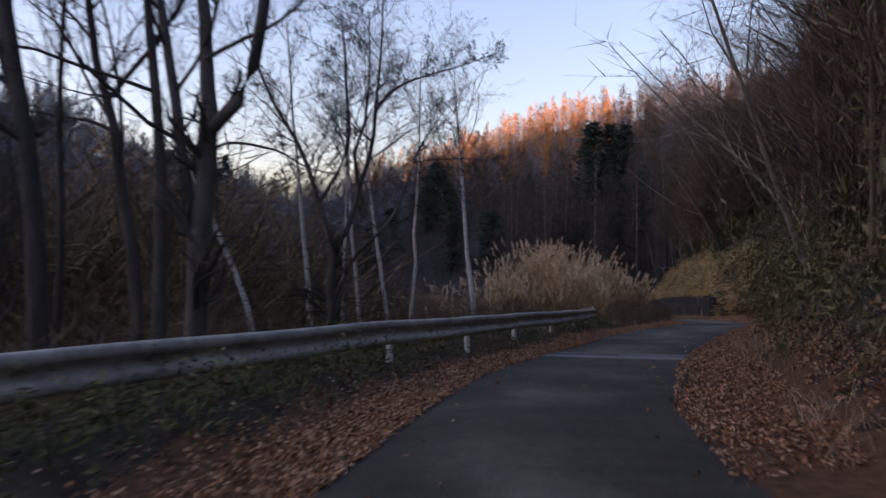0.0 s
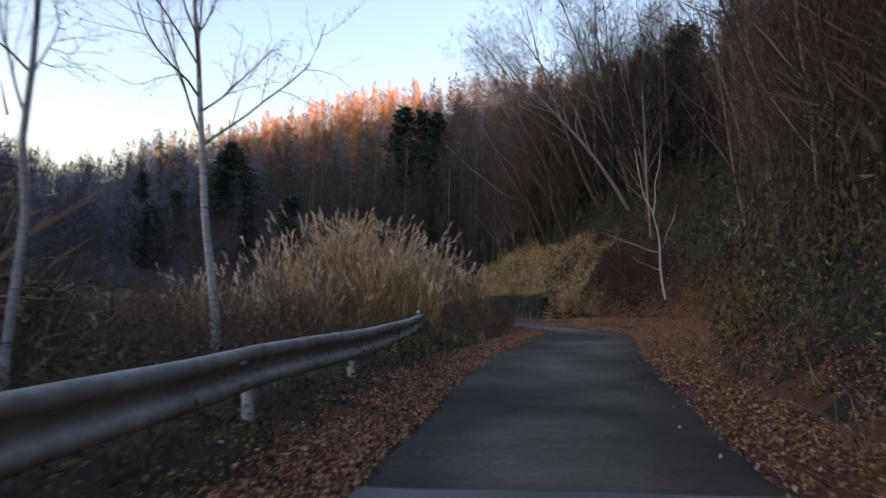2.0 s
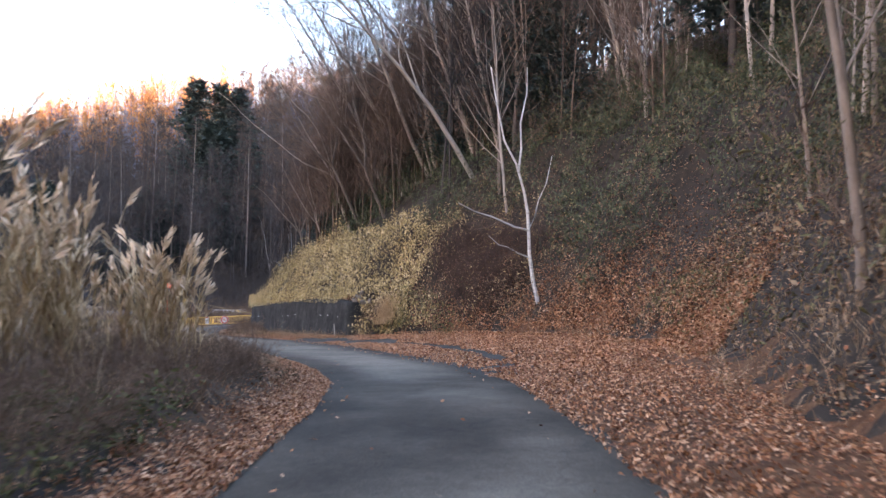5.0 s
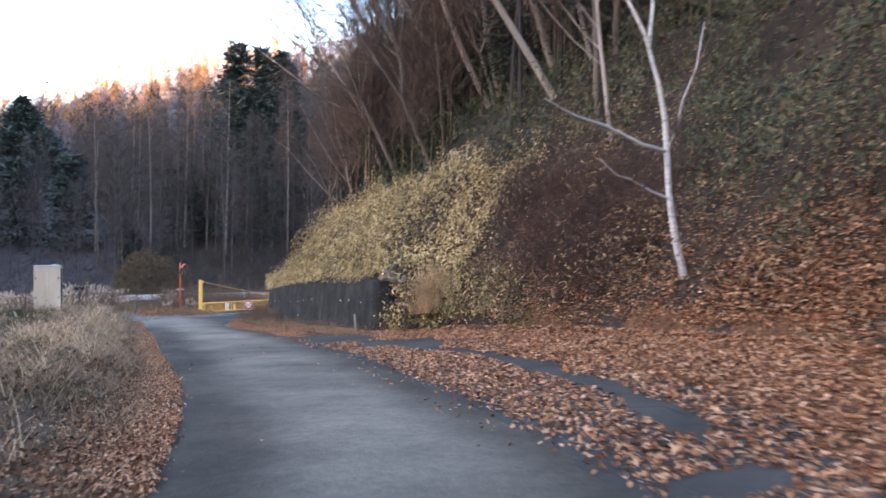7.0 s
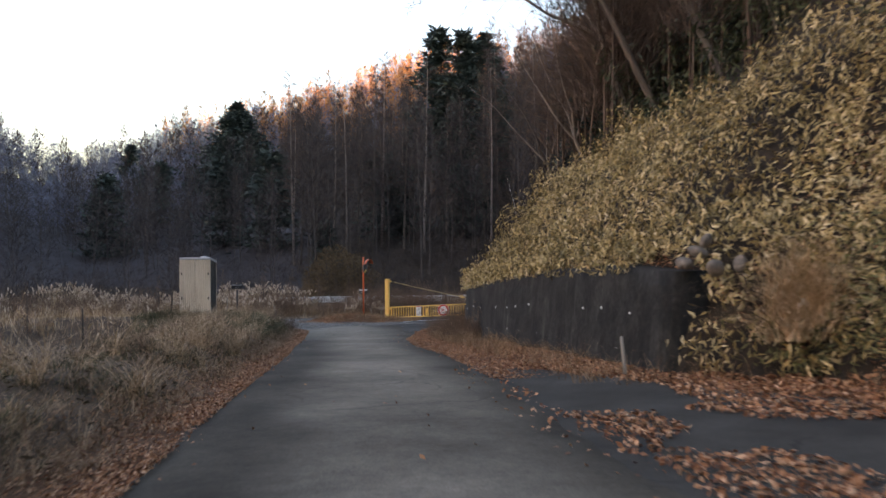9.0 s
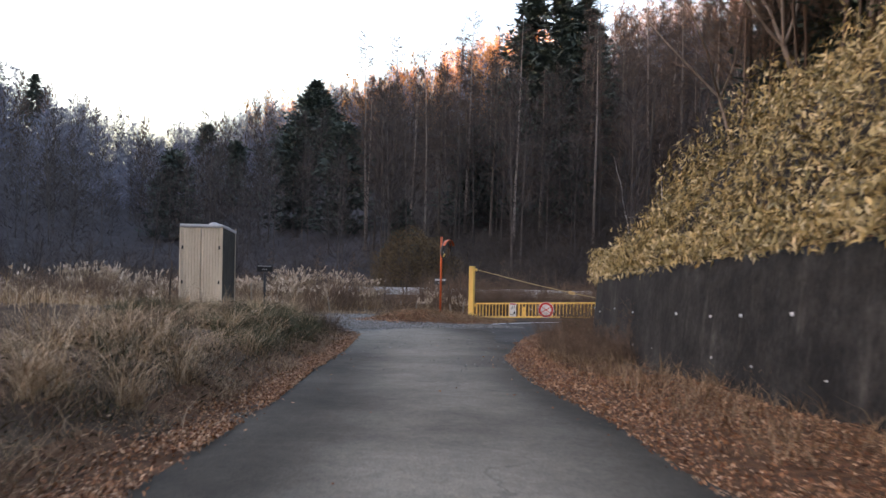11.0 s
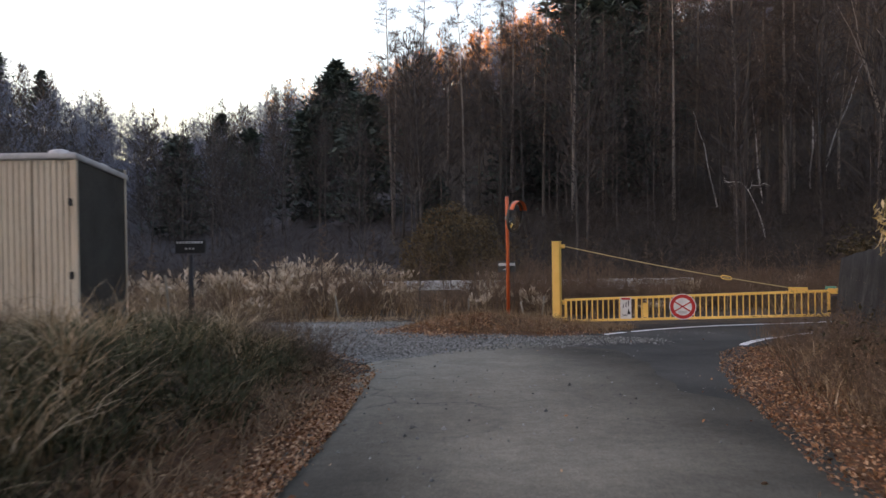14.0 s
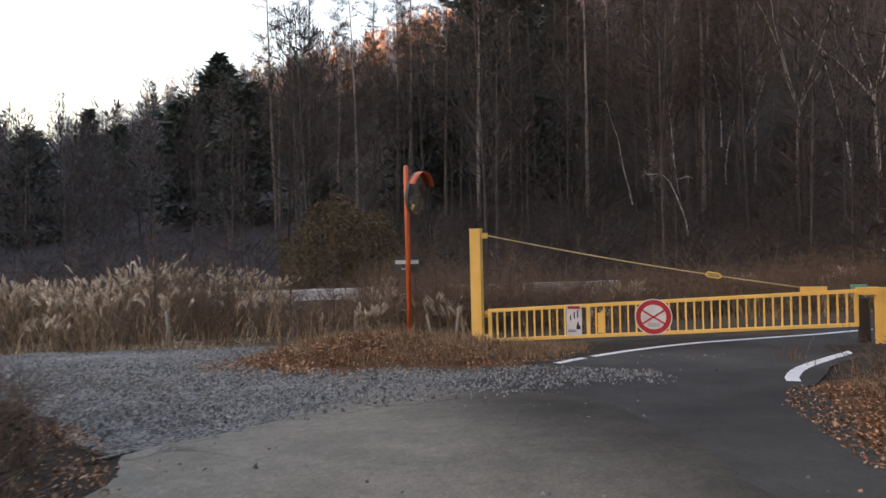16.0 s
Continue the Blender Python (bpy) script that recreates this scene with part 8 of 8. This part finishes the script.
# reddish brushwood in the hollow beside the wall
stuff("red_brushwood", [brush(900, 21, 29, 49, 59, lambda x, y: (lambda d, ny: (d > 0.6) & (d < 3.0) & (ny < 55.2) & (ny > 50) & (d > np.where(ny > 54, 1.4, 0.6)))(*bank(x, y)), 0.35, 0.75)], "red_twig", "reddish brown brushwood in the hollow beside the wall", "brushwood")
bx_, by_ = within(2600, -34, 4, 2, 60, lambda x, y: (lambda dl: (dl > 3.0) & (r.random(len(x)) < np.clip(1.15 - dl / 30, 0.0, 1)) & (y < 37 + dl * 0.9))(road_dist(x, y)[0]))
tops = road_z(by_) + r.uniform(0.1, 1.7, len(bx_)) * np.clip((road_dist(bx_, by_)[0] - 2.2) / 4, 0.25, 1) * (0.5 + 0.9 * fbm(bx_, by_, 4.0)) + 0.25
kind_ = r.integers(0, 4, len(bx_))
stuff("valley_brushwood", [scatter(shrubs, on_land(bx_, by_), np.clip((tops - land(bx_, by_)) / (1.25 + 0.33 * kind_), 0.4, 1.5), r.random(len(bx_)) * 6.28, kind_)], "valley_twig", "tangled dark leafless brushwood on the valley side", "brushwood")
fx_, fy_ = within(900, 4.5, 12, 30, 42, lambda x, y: (lambda dl: (dl > 1.0) & (dl < 3.4) & (r.random(len(x)) < 0.6))(road_dist(x, y)[0]))
wx_, wy_ = within(1700, 7, 14.2, 60, 82.3, lambda x, y: (lambda dl: (dl > np.where(y > 78, 0.3, 1.9)) & (dl < 5.0) & ((fbm(x, y, 2.0) > 0.42) | (y > 78)))(road_dist(x, y)[0]) & ~((x > 9.4) & (x < 11.9) & (y > 77.6)))
zx_, zy_ = within(220, -15, -5.5, 19, 33, lambda x, y: (x + 5.5 < -(y - 19) * 0.1) & (fbm(x, y, 3.0) > 0.4))
ztop, kz_ = 1.2 + (-5.0 - zx_) * 0.42 * (0.6 + 0.7 * fbm(zx_, zy_, 2.5)), r.integers(0, 4, len(zx_))
stuff("tall_brushwood", [scatter(shrubs, on_land(zx_, zy_), np.clip((ztop - land(zx_, zy_)) / (1.3 + 0.35 * kz_), 0.6, 4.0), r.random(len(zx_)) * 6.28, kz_)], "withered", "tall brown brushwood down in the valley", "brushwood")
stuff("hollow_brushwood", [scatter(shrubs, on_land(wx_, wy_, -0.05), r.uniform(0.1, 0.24, len(wx_)) * np.where(wy_ > 77, 1.7, 1.0), r.random(len(wx_)) * 6.28, r.integers(0, 4, len(wx_)))], "valley_twig", "dark low brushwood in the hollow of the bank", "brushwood")
stuff("verge_brushwood", [scatter(shrubs, on_land(fx_, fy_), r.uniform(0.18, 0.42, len(fx_)), r.random(len(fx_)) * 6.28, r.integers(0, 4, len(fx_)))], "valley_twig", "brown brushwood in front of the pampas grass", "brushwood")
stuff("marsh_scrub", [brush(500, 17, 36, 90.5, 97, lambda x, y: (bank(x, y)[0] < -3) & (y > 90.2 + 0.2 * (x - 16)), 0.3, 0.65), brush(900, -12, 34, 90.2, 99, lambda x, y: (bank(x, y)[0] < -3) & ~((x > 16) & (y < 90.0 + 0.2 * (x - 16))) & (fbm(x, y, 2.5) > 0.4), 0.4, 0.8)], "valley_twig", "low brown scrub among the marsh grass", "brushwood")
stuff("marsh_brushwood", [brush(330, 14, 62, 100, 128, lambda x, y: (bank(x, y)[0] < -3) & (far_rise(x, y) > 0.3), 0.7, 1.7), brush(260, -50, 62, 97, 124, lambda x, y: (bank(x, y)[0] < -3) & (y > 98 + 0.05 * np.abs(x - 14)), 0.8, 2.0)], "dark_twig", "leafless shrubs at the foot of the far hill", "brushwood")
q = unit(r.normal(size=(9000, 3)))
q[:, 2] = np.abs(q[:, 2])
hull = np.array([15.8, 107.0, ground_z(15.8, 107.0)]) + q * np.array([3.5, 2.2, 4.3]) * (r.uniform(0.75, 1.0, (9000, 1)) * (0.8 + 0.4 * vnoise(q[:, 0] * 3, q[:, 2] * 3, 1.0))[:, None])
px, py = 16.1 + r.normal(0, 1.1, 22), 107.0 + r.normal(0, 0.8, 22)
stuff("vine_thicket", [scatter(shrubs, on_land(px, py), r.uniform(1.0, 1.6, 22), r.random(22) * 6.28, r.integers(0, 4, 22)), leaves(r, hull, 0.16, 0.8, 0.5, q, 0.5)], "vine", "brown vine-covered thicket beyond the marsh", "thicket")
def corner_rule(x, y):
    d, dr = bank(x, y)[0], road_dist(x, y)[1]
    return (d > np.where(y < 77.5, -1.6, -1.3) + 0.5 * (fbm(x, y, 1.0) - 0.5)) & (d < -0.05) & (dr > 0.55) & (y < 81.6)


stuff("corner_weeds", [tufts(300, lambda c: within(c, 18.3, 21.5, 70, 77, lambda x, y: corner_rule(x, y) & (fbm(x, y, 1.2) > 0.45)), 12, (0.2, 0.6), (0.004, 0.008), (0.6, 1.5), 0.1), tufts(110, lambda c: within(c, 19.6, 23.0, 76.5, 82.0, lambda x, y: corner_rule(x, y) & (fbm(x, y, 1.2) > 0.42)), 26, (0.25, 0.55), (0.004, 0.008), (0.7, 1.6), 0.09, 3, 0.9)], "tuft", "tangled dry weeds at the gate corner", "weeds")
stuff("corner_brushwood", [brush(360, 18.8, 22.0, 71, 80.6, corner_rule, 0.16, 0.42)], "valley_twig", "dark brown brushwood beside the wall end", "brushwood")
kx_, ky_ = within(5200, 18.8, 22.4, 73, 80.8, lambda x, y: (bank(x, y)[0] > -1.2) & (bank(x, y)[0] < -0.05) & (fbm(x, y, 0.9) > 0.42))
tx_, ty_ = r.normal(23.5, 0.22, 800), r.normal(82.8, 0.4, 800)
stuff("corner_shrub", [leaves(r, np.stack([kx_, ky_, road_z(ky_) + 0.1 + r.uniform(0, 0.9, len(kx_)) * (0.2 + 1.1 * fbm(kx_, ky_, 0.7))], -1), 0.075, 0.8, 0.4), leaves(r, np.stack([tx_, ty_, -3.0 + np.abs(r.normal(0, 0.2, 800))], -1), 0.1, 0.8, 0.3)], "herb", "dull withered leaves on the shrubs at the wall end", "shrub")

# loose gravel
def gravel_rule(x, y):
    lane = np.interp(x, [13.5, 14.4, 15.2, 16.2, 17.2, 18.0, 19.4], [80.6, 80.7, 81.2, 81.9, 82.1, 82.3, 82.6])
    back = np.interp(x, [14.5, 15.8, 17.4, 18.6, 19.6], [89, 85.7, 84.2, 84.3, 83.4])
    near_edge = np.clip((y - lane + 0.5) / 0.9, 0, 1) ** 1.5
    return (y < 88.9) & (y > np.interp(x, [8.6, 11.5, 12.6, 13.75, 14.3], [90, 84.4, 82.7, 80.9, 80.2])) & (y < back) & (r.random(len(x)) < near_edge * np.clip(0.25 + 1.5 * fbm(x, y, 1.0), 0, 1))


x, y = within(70000, 6, 19.8, 79.0, 89, gravel_rule)
sx_, sy_ = within(900, 14.6, 21.5, 70, 85, lambda x, y: (road_dist(x, y)[0] < -0.1) & (bank(x, y)[0] < -1.0) & (fbm(x, y, 1.5) > 0.45))
x, y = np.concatenate([x, sx_]), np.concatenate([y, sy_])
n = len(x)
s = r.uniform(0.008, 0.021, n) * np.where(r.random(n) < 0.12, 1.7, 1.0)
corner = unit(r.normal(size=(n, 5, 3)) * 0.25 + np.array([(1, 0, -0.3), (0, 1, -0.3), (-1, 0, -0.3), (0, -1, -0.3), (0, 0, 0.8)])) * s[:, None, None]
V = (np.stack([x, y, road_z(y) + 0.024 + s * 0.3], -1)[:, None] + corner).reshape(-1, 3)
i = np.arange(n)[:, None] * 5
F = np.concatenate([i + np.array(t) for t in ((0, 1, 4), (1, 2, 4), (2, 3, 4), (3, 0, 4))])
tagged(put("loose_gravel", mesh_from("loose_gravel", V, F), M["gravel"]), "loose grey gravel stones at the junction", "gravel", kind="stuff")
